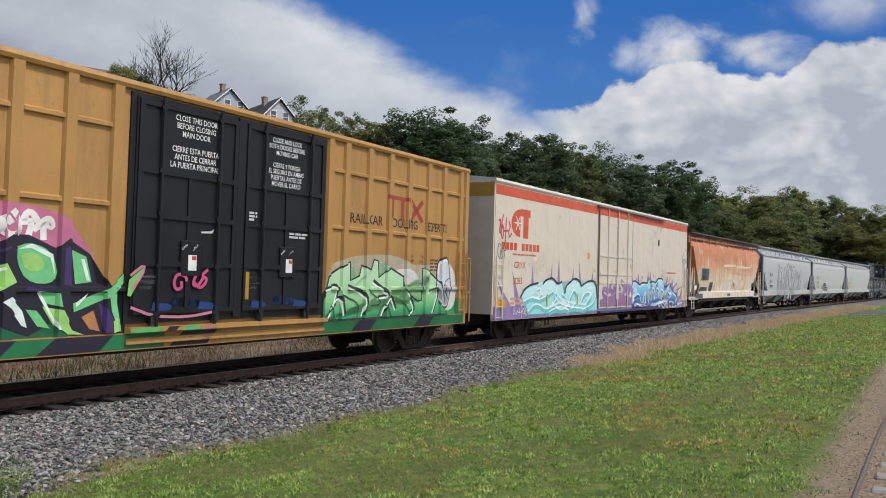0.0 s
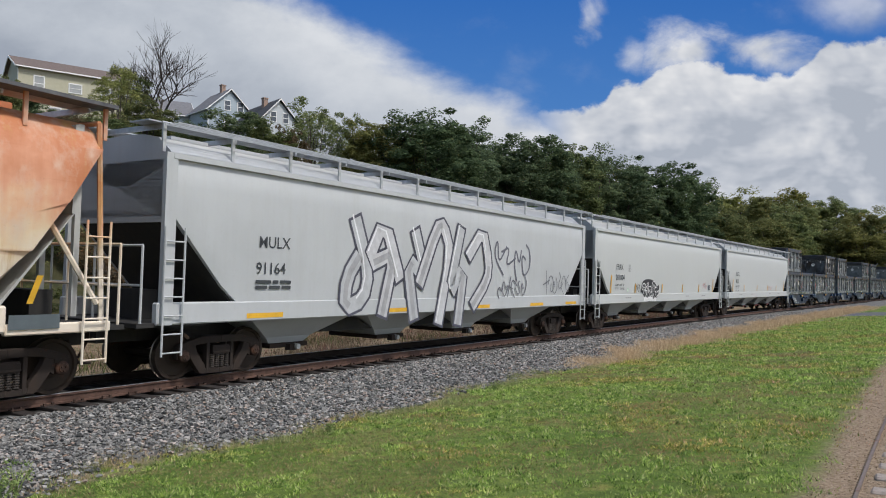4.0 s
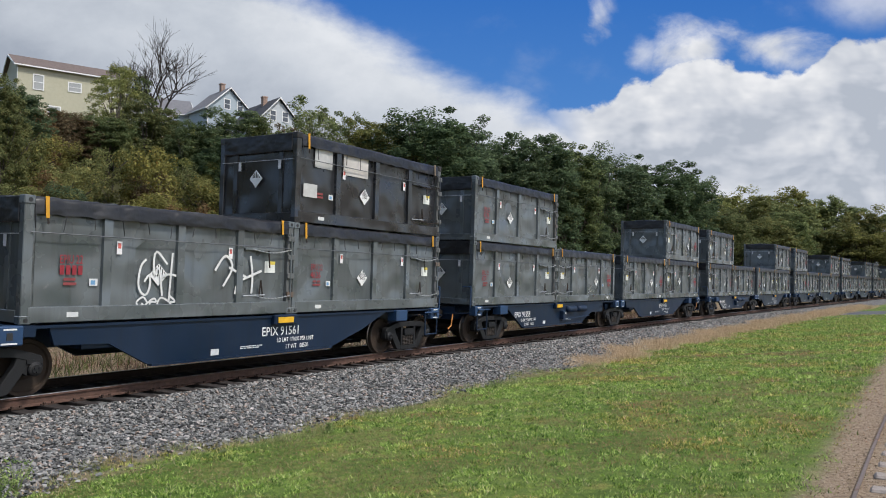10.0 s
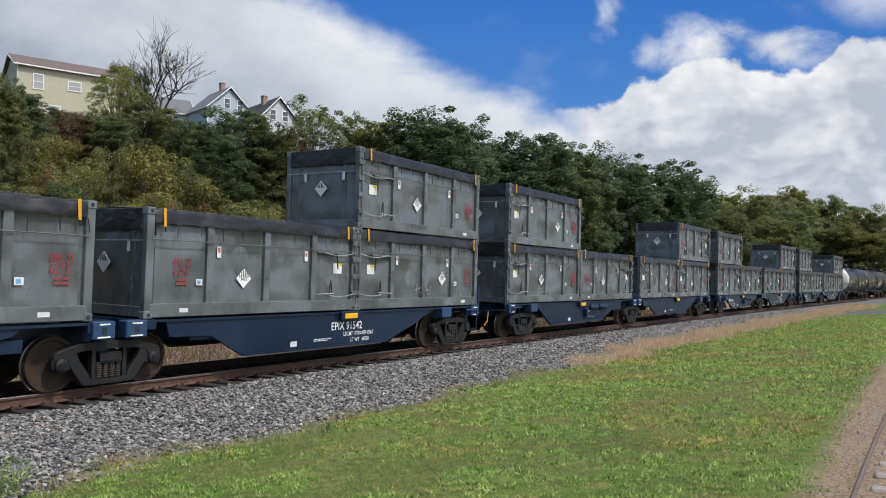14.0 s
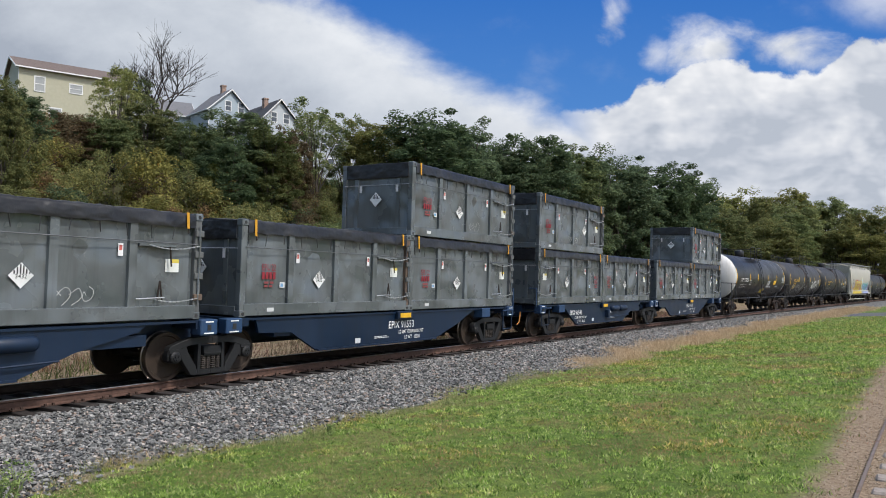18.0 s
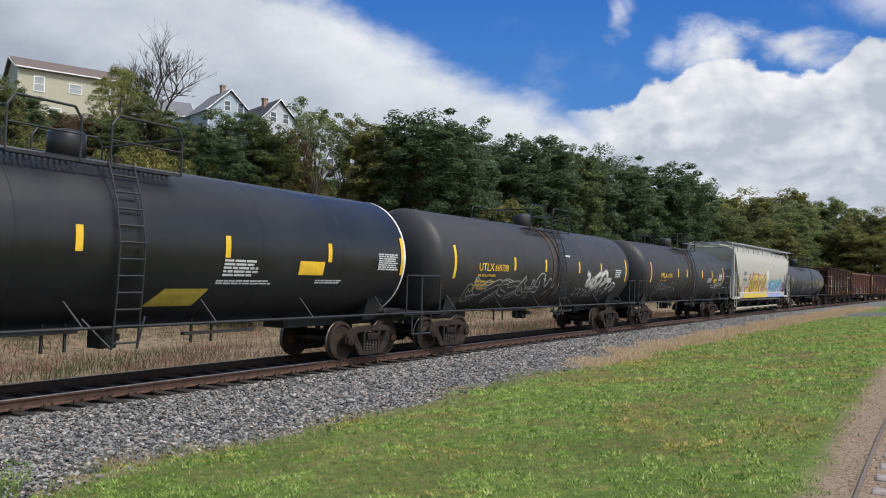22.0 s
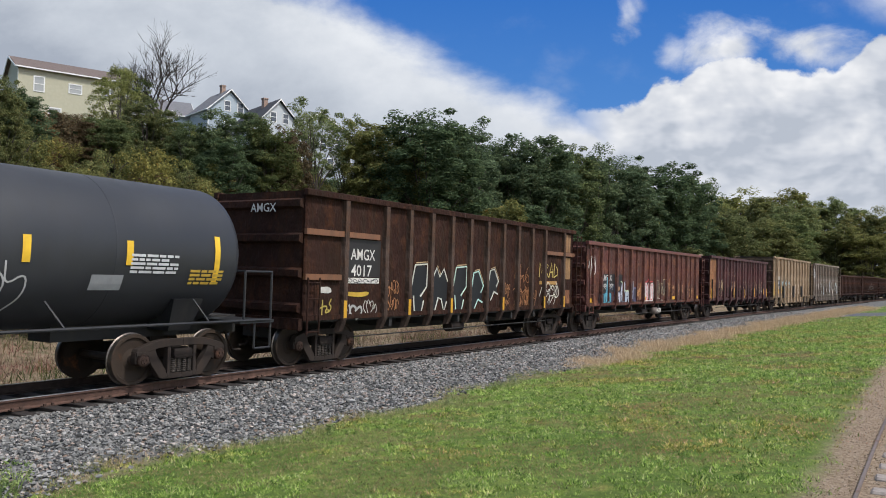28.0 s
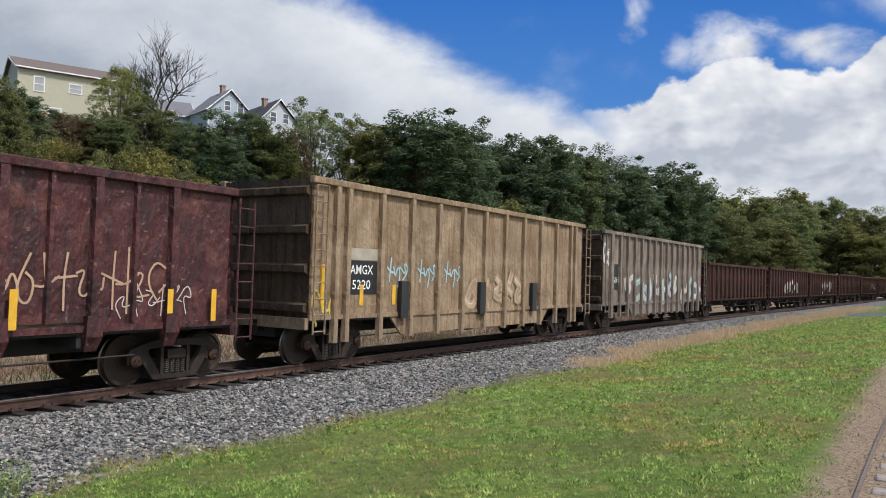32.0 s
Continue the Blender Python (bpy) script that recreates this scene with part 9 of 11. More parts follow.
MID_BLUE = paint("blue_pedestal_paint", (0.012, 0.046, 0.115), (0.05, 0.045, 0.04), 0.35, 0.45)
BLUE = paint("dark_blue_car_paint", (0.0035, 0.016, 0.042), (0.014, 0.016, 0.02), 0.35, 0.36, spec=0.35)


PLACARDS = {(0, 0): (0.54, 0.92), (0, 1): (-0.52, 1.05), (0, 2): (0.86, 1.0), (1, 0): (-0.52, 0.73), (1, 1): (-0.57, 0.86), (1, 4): (-0.45, 0.88), (1, 5): (1.04, 0.84), (2, 3): (-0.6, 0.74), (2, 4): (1.0, 0.80), (2, 5): (-0.36, 0.80), (3, 0): (-0.34, 0.82), (3, 1): (0.91, 0.81),
            (3, 4): (-0.37, 0.75), (3, 5): (1.11, 0.66), (4, 0): (-0.47, 0.76), (4, 2): (-0.48, 0.78), (4, 3): (-0.55, 0.78), (4, 4): (-0.45, 0.74), (4, 5): (-0.41, 0.83), (5, 0): (-0.43, 0.81), (5, 1): (1.1, 0.88), (5, 2): (-0.25, 0.75), (5, 3): (-0.27, 0.80), (5, 4): (0.97, 0.95)}


def build_containers():
    gs = {(f, d): build_container(f, d) for f, d in ((0, 0), (1, 0), (0, 1))}
    orient = [[0, 0, 0, 0, 0, 0], [0, 0, 1, 1, 1, 1], [1, 1, 1, 0, 1, 1], [1, 1, 0, 1, 1, 0], [0, 0, 0, 0, 0, 0], [1, 0, 0, 0, 0, 0]]
    need = collections.Counter((0 if (k, n) == (0, 5) else orient[k][n], int((k, n) == (0, 5))) for k in range(6) for n in range(6))
    stock = {key: iter([gs[key]] + [copy_thing(gs[key], Matrix.Identity(4)) for _ in range(need[key] - 1)]) for key in gs}
    red = (0.27, 0.022, 0.032)
    sd = flat_side(1.150)
    marks = ("91561", "91558", "91542", "", "91553", "91541")
    known = {(0, 0): "4766", (0, 1): "4515", (0, 2): "4455", (0, 4): "4626", (1, 0): "6271", (1, 1): "6276", (2, 0): "6204", (2, 1): "6213", (2, 2): "6272", (2, 3): "6270", (2, 4): "6201", (4, 2): "6083", (5, 0): "6243", (5, 2): "6073"}
    for k in range(6):
        b = -82.65 + 26.63 * k
        for j, (u0, first) in enumerate(((b, True), (b + 12.42, False))):
            car, mid, h = build_platform(u0, first)
            q = -3.35 if first else -0.62
            if marks[k]:
                lettering("reporting_mark", car, "EPIX " + marks[k], q, 0.72, 0.19, WHITE_P, flat_side(1.18), 0.92)
                lettering("stencil", car, "LD LMT 177000 PER UNIT", q + 0.45, 0.57, 0.095, WHITE_P, flat_side(1.18), 0.78)
                lettering("stencil", car, "LT WT   68500", q + 0.72, 0.42, 0.095, WHITE_P, flat_side(1.18), 0.85)
            decal("label", car, [rect(-1.2, -1.0, 0.43, 0.54)] if first else [rect(-1.95, -1.75, 0.42, 0.54)], (0.60, 0.62, 0.63), flat_side(1.18))
            small_print(car, 0.75 if first else -1.2, 0.55, 0.6, 0.07, 2, pale_grey, flat_side(1.18), k * 2 + j)
            spots = [(2.975, 0, 0), (2.975, 1, 1), (8.925, 0, 2)] if first else [(3.43, 0, 3), (9.33, 0, 4), (9.33, 1, 5)]
            for off, level, n in spots:
                dark = (k, n) == (0, 5)
                key = (0 if dark else orient[k][n], int(dark))
                con = next(stock[key])
                loc = pose(u0 + off - mid, 0, LOCAL_DECK + (1.995 if level else 0))
                CARS.append((con, mid, 5.3, loc))
                f = key[0]
                x = -2.32 if not f else 2.20
                px_, pz_ = PLACARDS.get((k, n), (-0.45 if not f else 1.0, 0.80))
                placard(con, px_, pz_, 0.20, sd)
                if (k, n) in known:
                    lettering("container_number", con, "EPIU 22", x, 0.96, 0.145, red, sd, 0.62, lift=0.016)
                    lettering("container_number", con, known[(k, n)], x, 0.78, 0.155, red, sd, 0.80, lift=0.016)
                elif not dark:
                    lettering("container_number", con, "EPIU 22", x, 0.96, 0.145, red, sd, 0.62, lift=0.016)
                    [decal("number_bar", con, [rect(x + 0.01 + 0.105 * q, x + 0.085 + 0.105 * q, 0.78, 0.93)], red, sd, 0.016) for q in range(4)]
                small_print(con, x + 0.08, 0.73, 0.26, 0.15, 2, (0.24, 0.05, 0.05), sd, k + n, 0.016)
                if (k, n) == (0, 3):
                    scrawl(con, -0.9, -0.1, 0.45, 1.2, 3, (0.68, 0.68, 0.66), sd, 201, 0.04, "white sprayed tag", 0.035)
                    scrawl(con, 0.9, 1.9, 0.6, 1.2, 3, (0.68, 0.68, 0.66), sd, 202, 0.05, "", 0.035)
                    scrawl(con, -0.9, -0.1, 0.2, 0.4, 4, (0.68, 0.68, 0.66), sd, 203, 0.035, "", 0.035)
                elif (k + n) % 3 == 0:
                    scrawl(con, -0.7 + 0.3 * (n % 3), 0.1 + 0.3 * (n % 3), 0.35, 0.6, 4, (0.42, 0.43, 0.42), sd, 210 + k * 6 + n, 0.012, "", 0.03)


pale_grey = (0.5, 0.52, 0.53)
build_boxcar()
build_reefer()
build_hoppers()
build_containers()
build_tanks()
build_gondolas()


# ---- woods ----
def leaf_material(name, dark, light, turn):
    """Leaves: each one a little different, some turning with autumn."""
    m, nd, ln, bs = mat(name)
    geo, inf = nd.new("ShaderNodeNewGeometry"), nd.new("ShaderNodeObjectInfo")
    c = tone(nd, ln, geo.outputs["Random Per Island"], [(0.0, dark), (0.7, light), (0.93, tuple(a * 1.15 for a in light)), (1.0, turn)])
    own = tone(nd, ln, inf.outputs["Random"], [(0.0, (0.75, 0.80, 0.72)), (0.5, (1.0, 1.0, 1.0)), (1.0, (1.25, 1.12, 0.85))])
    c = blend(nd, ln, 1.0, c, own, "MULTIPLY")
    ln.new(c, bs.inputs["Base Color"])
    bs.inputs["Roughness"].default_value = 0.8
    bs.inputs["Specular IOR Level"].default_value = 0.15
    tr, mx = nd.new("ShaderNodeBsdfTranslucent"), nd.new("ShaderNodeMixShader")
    ln.new(c, tr.inputs[0])
    mx.inputs[0].default_value = 0.46
    ln.new(bs.outputs[0], mx.inputs[1])
    ln.new(tr.outputs[0], mx.inputs[2])
    ln.new(mx.outputs[0], nd["Material Output"].inputs[0])
    return m


LEAVES = [leaf_material("dark_maple_leaves", (0.070, 0.104, 0.060), (0.150, 0.204, 0.108), (0.20, 0.21, 0.10)),
          leaf_material("olive_leaves", (0.100, 0.120, 0.050), (0.205, 0.225, 0.095), (0.26, 0.20, 0.08)),
          leaf_material("yellowing_leaves", (0.13, 0.142, 0.056), (0.255, 0.262, 0.105), (0.34, 0.24, 0.08)),
          leaf_material("russet_leaves", (0.095, 0.068, 0.042), (0.215, 0.160, 0.098), (0.28, 0.14, 0.06)),
          leaf_material("pale_green_leaves", (0.125, 0.160, 0.068), (0.275, 0.310, 0.135), (0.28, 0.25, 0.11))]
BARK = plain("grey_bark", (0.085, 0.070, 0.056), 0.95, 0, 0.4, 12.0, 0.6)


def leaf_mesh(name, clumps, per, size, seed, squat=1.0):
    """Leaves of a crown in clumps: centre, radii. Every leaf is a bent blade of two triangles."""
    rng = np.random.default_rng(seed)
    cs = np.array([c for c, r in clumps], dtype=float)
    rs = np.array([r for c, r in clumps], dtype=float)
    n = len(cs) * per
    which = np.repeat(np.arange(len(cs)), per)
    d = rng.normal(size=(n, 3))
    d /= np.linalg.norm(d, axis=1, keepdims=True)
    rad = rng.uniform(0.35, 1.08, n) ** 0.6
    p = cs[which] + d * rs[which][:, None] * rad[:, None] * np.array([1, 1, 0.72 * (0.35 + 0.65 * squat)])
    up = d * 0.8 + np.array([0, 0, 0.7]) + rng.normal(size=(n, 3)) * 0.55
    up /= np.linalg.norm(up, axis=1, keepdims=True)
    t = np.cross(up, rng.normal(size=(n, 3)))
    t /= np.linalg.norm(t, axis=1, keepdims=True)
    b = np.cross(up, t)
    s = size * rng.uniform(0.6, 1.35, n)[:, None]
    v = np.empty((n, 4, 3))
    v[:, 0], v[:, 1], v[:, 2], v[:, 3] = p - t * s, p - b * s * 0.55 + up * s * 0.15, p + t * s - up * s * 0.25, p + b * s * 0.55 + up * s * 0.15
    v = p[:, None] + (v - p[:, None]) * np.array([1, 1, squat])
    me = bpy.data.meshes.new(name)
    me.vertices.add(n * 4)
    me.vertices.foreach_set("co", v.reshape(-1))
    me.loops.add(n * 4)
    me.loops.foreach_set("vertex_index", np.arange(n * 4, dtype=np.int32))
    me.polygons.add(n)
    me.polygons.foreach_set("loop_start", np.arange(0, n * 4, 4, dtype=np.int32))
    me.update(calc_edges=True)
    return me


def tree_kind(seed, slender=False, per=0):
    """A tree one metre in crown radius by three high, to be scaled: trunk with limbs, and crown."""
    rnd = random.Random(seed)
    bm = bmesh.new()

    def limb(a, b, r0, r1, n=7):
        d = (b - a).to_track_quat("Z", "Y").to_matrix()
        lo = [bm.verts.new(a + d @ Vector((r0 * math.cos(6.283 * i / n), r0 * math.sin(6.283 * i / n), 0))) for i in range(n)]
        hi = [bm.verts.new(b + d @ Vector((r1 * math.cos(6.283 * i / n), r1 * math.sin(6.283 * i / n), 0))) for i in range(n)]
        for i in range(n):
            bm.faces.new((lo[i], lo[(i + 1) % n], hi[(i + 1) % n], hi[i]))
        bm.faces.new(hi)

    clumps = []
    tips = []
    p = Vector((0, 0, -0.15))
    h = 0.55 if slender else 0.35
    nodes = [p]
    for i in range(5):
        q = Vector((rnd.uniform(-0.06, 0.06), rnd.uniform(-0.06, 0.06), h * (i + 1) / 5 * 1.6))
        limb(nodes[-1], q, 0.055 - 0.008 * i, 0.047 - 0.008 * i)
        nodes.append(q)
    for i in range(16 if not slender else 13):
        base = nodes[rnd.randrange(2, 6)]
        a = rnd.uniform(0, 6.283)
        e = rnd.uniform(0.2, 1.0)
        reach = rnd.uniform(0.5, 0.85) * (1.0 if e < 0.75 else 0.6)
        tip = Vector((math.cos(a) * reach, math.sin(a) * reach, 0.65 + 2.0 * e if not slender else 0.95 + 1.8 * e))
        limb(base, base.lerp(tip, 0.5) + Vector((0, 0, 0.1)), 0.022, 0.014, 5)
        limb(base.lerp(tip, 0.5) + Vector((0, 0, 0.1)), tip, 0.014, 0.005, 5)
        tips.append(tip)
    for tip in tips:
        for _ in range(2):
            off = Vector((rnd.uniform(-0.25, 0.25), rnd.uniform(-0.25, 0.25), rnd.uniform(-0.22, 0.22)))
            clumps.append((tuple(tip + off), rnd.uniform(0.14, 0.28) * (0.8 if slender else 1)))
    # lobes of the crown, each a dome of leaf clumps
    lobes = []
    for i in range(17 if not slender else 12):
        a, e = i * 2.4 + rnd.uniform(-0.4, 0.4), (i + rnd.random()) / (17 if not slender else 12)
        w = 0.72 * math.sqrt(max(0.06, 1 - (abs(e - 0.34) / 0.72) ** 2))
        lobes.append((Vector((math.cos(a) * w, math.sin(a) * w, (0.60 if not slender else 1.1) + (1.85 if not slender else 1.5) * e)), rnd.uniform(0.40, 0.54) * (0.75 if slender else 1)))
    for c, r in lobes:
        for _ in range(13 if not slender else 7):
            d = Vector((rnd.gauss(0, 1), rnd.gauss(0, 1), rnd.gauss(0.35, 1))).normalized()
            clumps.append((tuple(c + Vector((d.x, d.y, d.z * 0.9)) * r * rnd.uniform(0.55, 0.95)), rnd.uniform(0.10, 0.20)))
    me = bpy.data.meshes.new("trunk")
    bm.to_mesh(me)
    bm.free()
    me.materials.append(BARK)
    return me, leaf_mesh("crown", clumps, per or (104 if not slender else 60), 0.036 if not per else 0.062, seed, 0.55)


KINDS = [tree_kind(11), tree_kind(23), tree_kind(37), tree_kind(41), tree_kind(59, True)]
CROWNS = {}
THIN = [tree_kind(s_, False, 46)[1] for s_ in (11, 23, 37, 41)]


def crown_of(kind, leaf, thin):
    if (kind, leaf, thin) not in CROWNS:
        me = (THIN if thin else [k[1] for k in KINDS])[kind].copy()
        me.materials.append(LEAVES[leaf])
        CROWNS[(kind, leaf, thin)] = me
    return CROWNS[(kind, leaf, thin)]


TREE_WORDS = ("dense dark green maple in full leaf at the wood's edge", "olive green broadleaf tree on the wooded slope", "tree with yellowing early autumn leaves", "russet-leaved tree on the slope", "slender pale green tree with thin open crown")


def add_tree(x, y, top, wide, kind, leaf, rnd, ground, thin=False):
    h = max(2.0, top - ground)
    t = tagged(empty("tree", pose(x, y, ground, 0, 0, rnd.uniform(0, 360))), TREE_WORDS[leaf], "tree", "trees of the woods")
    sc = Matrix.Diagonal((wide, wide, h / 2.95, 1))
    for name, me in (("trunk", KINDS[kind][0]), ("crown", crown_of(kind, leaf, thin))):
        o = new(name, me)
        o.parent, o.matrix_basis = t, sc
    return t


def place_so(x, y):
    """Along and across the track for a place."""
    d = (LX - x) ** 2 + (LY - y) ** 2
    i = int(np.argmin(d))
    h = LH[i]
    along = (x - LX[i]) * math.sin(h) + (y - LY[i]) * math.cos(h)
    return LS[i] + along, (x - LX[i]) * math.cos(h) - (y - LY[i]) * math.sin(h)


def lie(x, y):
    s, o = place_so(x, y)
    return hill(s, o)


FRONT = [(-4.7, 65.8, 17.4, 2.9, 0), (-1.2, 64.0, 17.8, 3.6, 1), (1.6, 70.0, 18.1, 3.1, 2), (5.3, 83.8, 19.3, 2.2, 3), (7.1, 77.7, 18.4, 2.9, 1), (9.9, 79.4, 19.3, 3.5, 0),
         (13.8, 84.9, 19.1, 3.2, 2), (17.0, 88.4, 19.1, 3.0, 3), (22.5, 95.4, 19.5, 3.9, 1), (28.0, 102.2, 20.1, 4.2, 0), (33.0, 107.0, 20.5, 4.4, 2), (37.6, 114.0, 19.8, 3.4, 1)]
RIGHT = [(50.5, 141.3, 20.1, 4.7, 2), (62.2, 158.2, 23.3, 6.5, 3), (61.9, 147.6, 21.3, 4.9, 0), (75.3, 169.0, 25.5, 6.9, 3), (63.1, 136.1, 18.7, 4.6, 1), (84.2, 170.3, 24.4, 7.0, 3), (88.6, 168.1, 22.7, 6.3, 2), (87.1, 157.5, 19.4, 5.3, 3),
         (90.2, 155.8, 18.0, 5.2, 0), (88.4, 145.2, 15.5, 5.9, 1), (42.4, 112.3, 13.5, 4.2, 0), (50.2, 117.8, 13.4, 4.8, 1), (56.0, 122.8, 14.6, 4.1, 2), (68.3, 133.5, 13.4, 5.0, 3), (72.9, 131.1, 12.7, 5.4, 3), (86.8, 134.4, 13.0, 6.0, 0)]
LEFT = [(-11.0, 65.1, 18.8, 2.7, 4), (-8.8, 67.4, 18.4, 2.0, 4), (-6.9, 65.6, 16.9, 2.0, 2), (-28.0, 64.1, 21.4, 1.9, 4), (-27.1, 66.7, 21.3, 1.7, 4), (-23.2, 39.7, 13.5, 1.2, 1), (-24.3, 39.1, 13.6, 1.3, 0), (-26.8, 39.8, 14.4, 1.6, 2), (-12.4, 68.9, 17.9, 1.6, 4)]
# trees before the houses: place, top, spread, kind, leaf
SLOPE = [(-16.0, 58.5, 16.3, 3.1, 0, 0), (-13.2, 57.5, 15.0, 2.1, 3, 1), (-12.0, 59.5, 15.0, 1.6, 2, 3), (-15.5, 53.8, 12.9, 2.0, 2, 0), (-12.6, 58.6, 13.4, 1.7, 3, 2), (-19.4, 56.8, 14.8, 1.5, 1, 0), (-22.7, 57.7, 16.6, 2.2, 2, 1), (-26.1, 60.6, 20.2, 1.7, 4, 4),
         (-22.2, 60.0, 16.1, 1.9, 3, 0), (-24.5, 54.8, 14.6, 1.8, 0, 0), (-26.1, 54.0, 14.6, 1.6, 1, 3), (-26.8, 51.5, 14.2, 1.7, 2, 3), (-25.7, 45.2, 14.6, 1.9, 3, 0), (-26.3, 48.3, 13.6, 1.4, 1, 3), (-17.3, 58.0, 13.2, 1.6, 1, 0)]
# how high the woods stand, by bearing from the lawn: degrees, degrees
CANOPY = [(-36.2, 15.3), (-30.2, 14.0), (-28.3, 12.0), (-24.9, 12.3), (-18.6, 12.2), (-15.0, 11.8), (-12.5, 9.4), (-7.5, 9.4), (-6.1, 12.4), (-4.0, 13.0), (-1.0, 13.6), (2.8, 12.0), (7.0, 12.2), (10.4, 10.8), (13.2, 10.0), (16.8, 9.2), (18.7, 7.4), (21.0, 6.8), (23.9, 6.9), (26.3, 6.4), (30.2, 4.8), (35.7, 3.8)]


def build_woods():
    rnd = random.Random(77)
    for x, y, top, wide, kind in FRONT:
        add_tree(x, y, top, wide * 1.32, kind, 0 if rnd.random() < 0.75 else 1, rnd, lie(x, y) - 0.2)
    # far trees take paler, yellower leaves; the paleness stands in for haze
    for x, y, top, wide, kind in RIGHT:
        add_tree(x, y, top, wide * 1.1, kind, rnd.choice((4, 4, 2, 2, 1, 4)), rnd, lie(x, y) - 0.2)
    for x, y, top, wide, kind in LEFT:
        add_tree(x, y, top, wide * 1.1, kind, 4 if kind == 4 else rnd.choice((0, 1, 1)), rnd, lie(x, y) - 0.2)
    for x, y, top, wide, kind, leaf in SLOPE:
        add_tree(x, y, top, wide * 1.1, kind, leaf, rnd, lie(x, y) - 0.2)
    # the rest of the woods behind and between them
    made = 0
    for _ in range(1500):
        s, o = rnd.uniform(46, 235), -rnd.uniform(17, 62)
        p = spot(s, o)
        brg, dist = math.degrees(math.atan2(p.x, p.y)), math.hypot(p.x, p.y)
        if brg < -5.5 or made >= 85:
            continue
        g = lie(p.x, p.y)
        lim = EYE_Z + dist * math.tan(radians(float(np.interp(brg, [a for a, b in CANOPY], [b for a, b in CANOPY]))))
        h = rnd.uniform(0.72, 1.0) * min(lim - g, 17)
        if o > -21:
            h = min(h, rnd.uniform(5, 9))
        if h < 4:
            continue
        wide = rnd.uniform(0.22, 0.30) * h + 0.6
        # to the right the paler leaf colours again stand in for haze
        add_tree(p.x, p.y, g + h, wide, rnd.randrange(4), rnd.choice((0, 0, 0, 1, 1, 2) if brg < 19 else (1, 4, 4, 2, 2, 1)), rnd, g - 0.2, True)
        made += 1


build_woods()


# ---- shrubs on the slope ----
def shrub_kind(seed, leaf):
    rnd = random.Random(seed)
    clumps = [((rnd.uniform(-0.7, 0.7), rnd.uniform(-0.7, 0.7), rnd.uniform(0.15, 0.95) ** 0.8), rnd.uniform(0.2, 0.38)) for _ in range(24)]
    me = leaf_mesh("foliage", clumps, 150, 0.042, seed, 0.5)
    me.materials.append(LEAVES[leaf])
    st = rods(0.009, *[[(0, 0, -0.1), (rnd.uniform(-0.3, 0.3), rnd.uniform(-0.3, 0.3), 0.45), (rnd.uniform(-0.6, 0.6), rnd.uniform(-0.6, 0.6), rnd.uniform(0.6, 0.85))] for _ in range(7)], n=4)
    sm = bpy.data.meshes.new("stem")
    st.to_mesh(sm)
    st.free()
    sm.materials.append(BARK)
    return sm, me


SHRUBS = [shrub_kind(5, 1), shrub_kind(6, 0), shrub_kind(7, 2), shrub_kind(8, 3), shrub_kind(9, 4)]
SHRUB_WORDS = ("olive green shrub on the weedy slope", "dark green bush on the weedy slope", "yellowing shrub with thin stems", "russet brown bush on the slope", "pale green sapling thicket")


def add_shrub(x, y, z, wide, h, k, rnd):
    t = tagged(empty("shrub", pose(x, y, z, 0, 0, rnd.uniform(0, 360))), SHRUB_WORDS[k], "shrub", "shrubs on the slope")
    for name, me in (("stem", SHRUBS[k][0]), ("foliage", SHRUBS[k][1])):
        o = new(name, me)
        o.parent, o.matrix_basis = t, Matrix.Diagonal((wide, wide, h, 1))


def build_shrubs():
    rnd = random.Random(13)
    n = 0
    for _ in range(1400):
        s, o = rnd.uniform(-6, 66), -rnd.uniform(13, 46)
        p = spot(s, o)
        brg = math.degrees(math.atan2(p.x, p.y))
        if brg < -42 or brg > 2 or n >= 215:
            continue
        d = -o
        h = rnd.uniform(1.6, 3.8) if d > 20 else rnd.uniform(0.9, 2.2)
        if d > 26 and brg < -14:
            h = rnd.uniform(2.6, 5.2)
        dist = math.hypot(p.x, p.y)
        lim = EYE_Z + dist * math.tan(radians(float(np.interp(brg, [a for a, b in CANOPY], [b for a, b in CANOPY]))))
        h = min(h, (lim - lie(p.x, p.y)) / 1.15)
        if h < 0.6:
            continue
        add_shrub(p.x, p.y, lie(p.x, p.y) - 0.1, rnd.uniform(1.2, 2.4), h, rnd.choice((0, 0, 1, 2, 2, 3, 3, 4)), rnd)
        n += 1
    # low growth along the foot of the woods
    for i in range(48):
        s = 44 + i * 3.4 + rnd.uniform(-1, 1)
        p = spot(s, -rnd.uniform(13, 17))
        add_shrub(p.x, p.y, lie(p.x, p.y) - 0.1, rnd.uniform(1.2, 2.4), rnd.uniform(1.5, 3.5), rnd.choice((0, 1, 1, 0, 2)), rnd)


build_shrubs()


DARK_BARK = plain("dark_twig_bark", (0.050, 0.042, 0.035), 0.95, 0, 0.4, 12.0, 0.6)


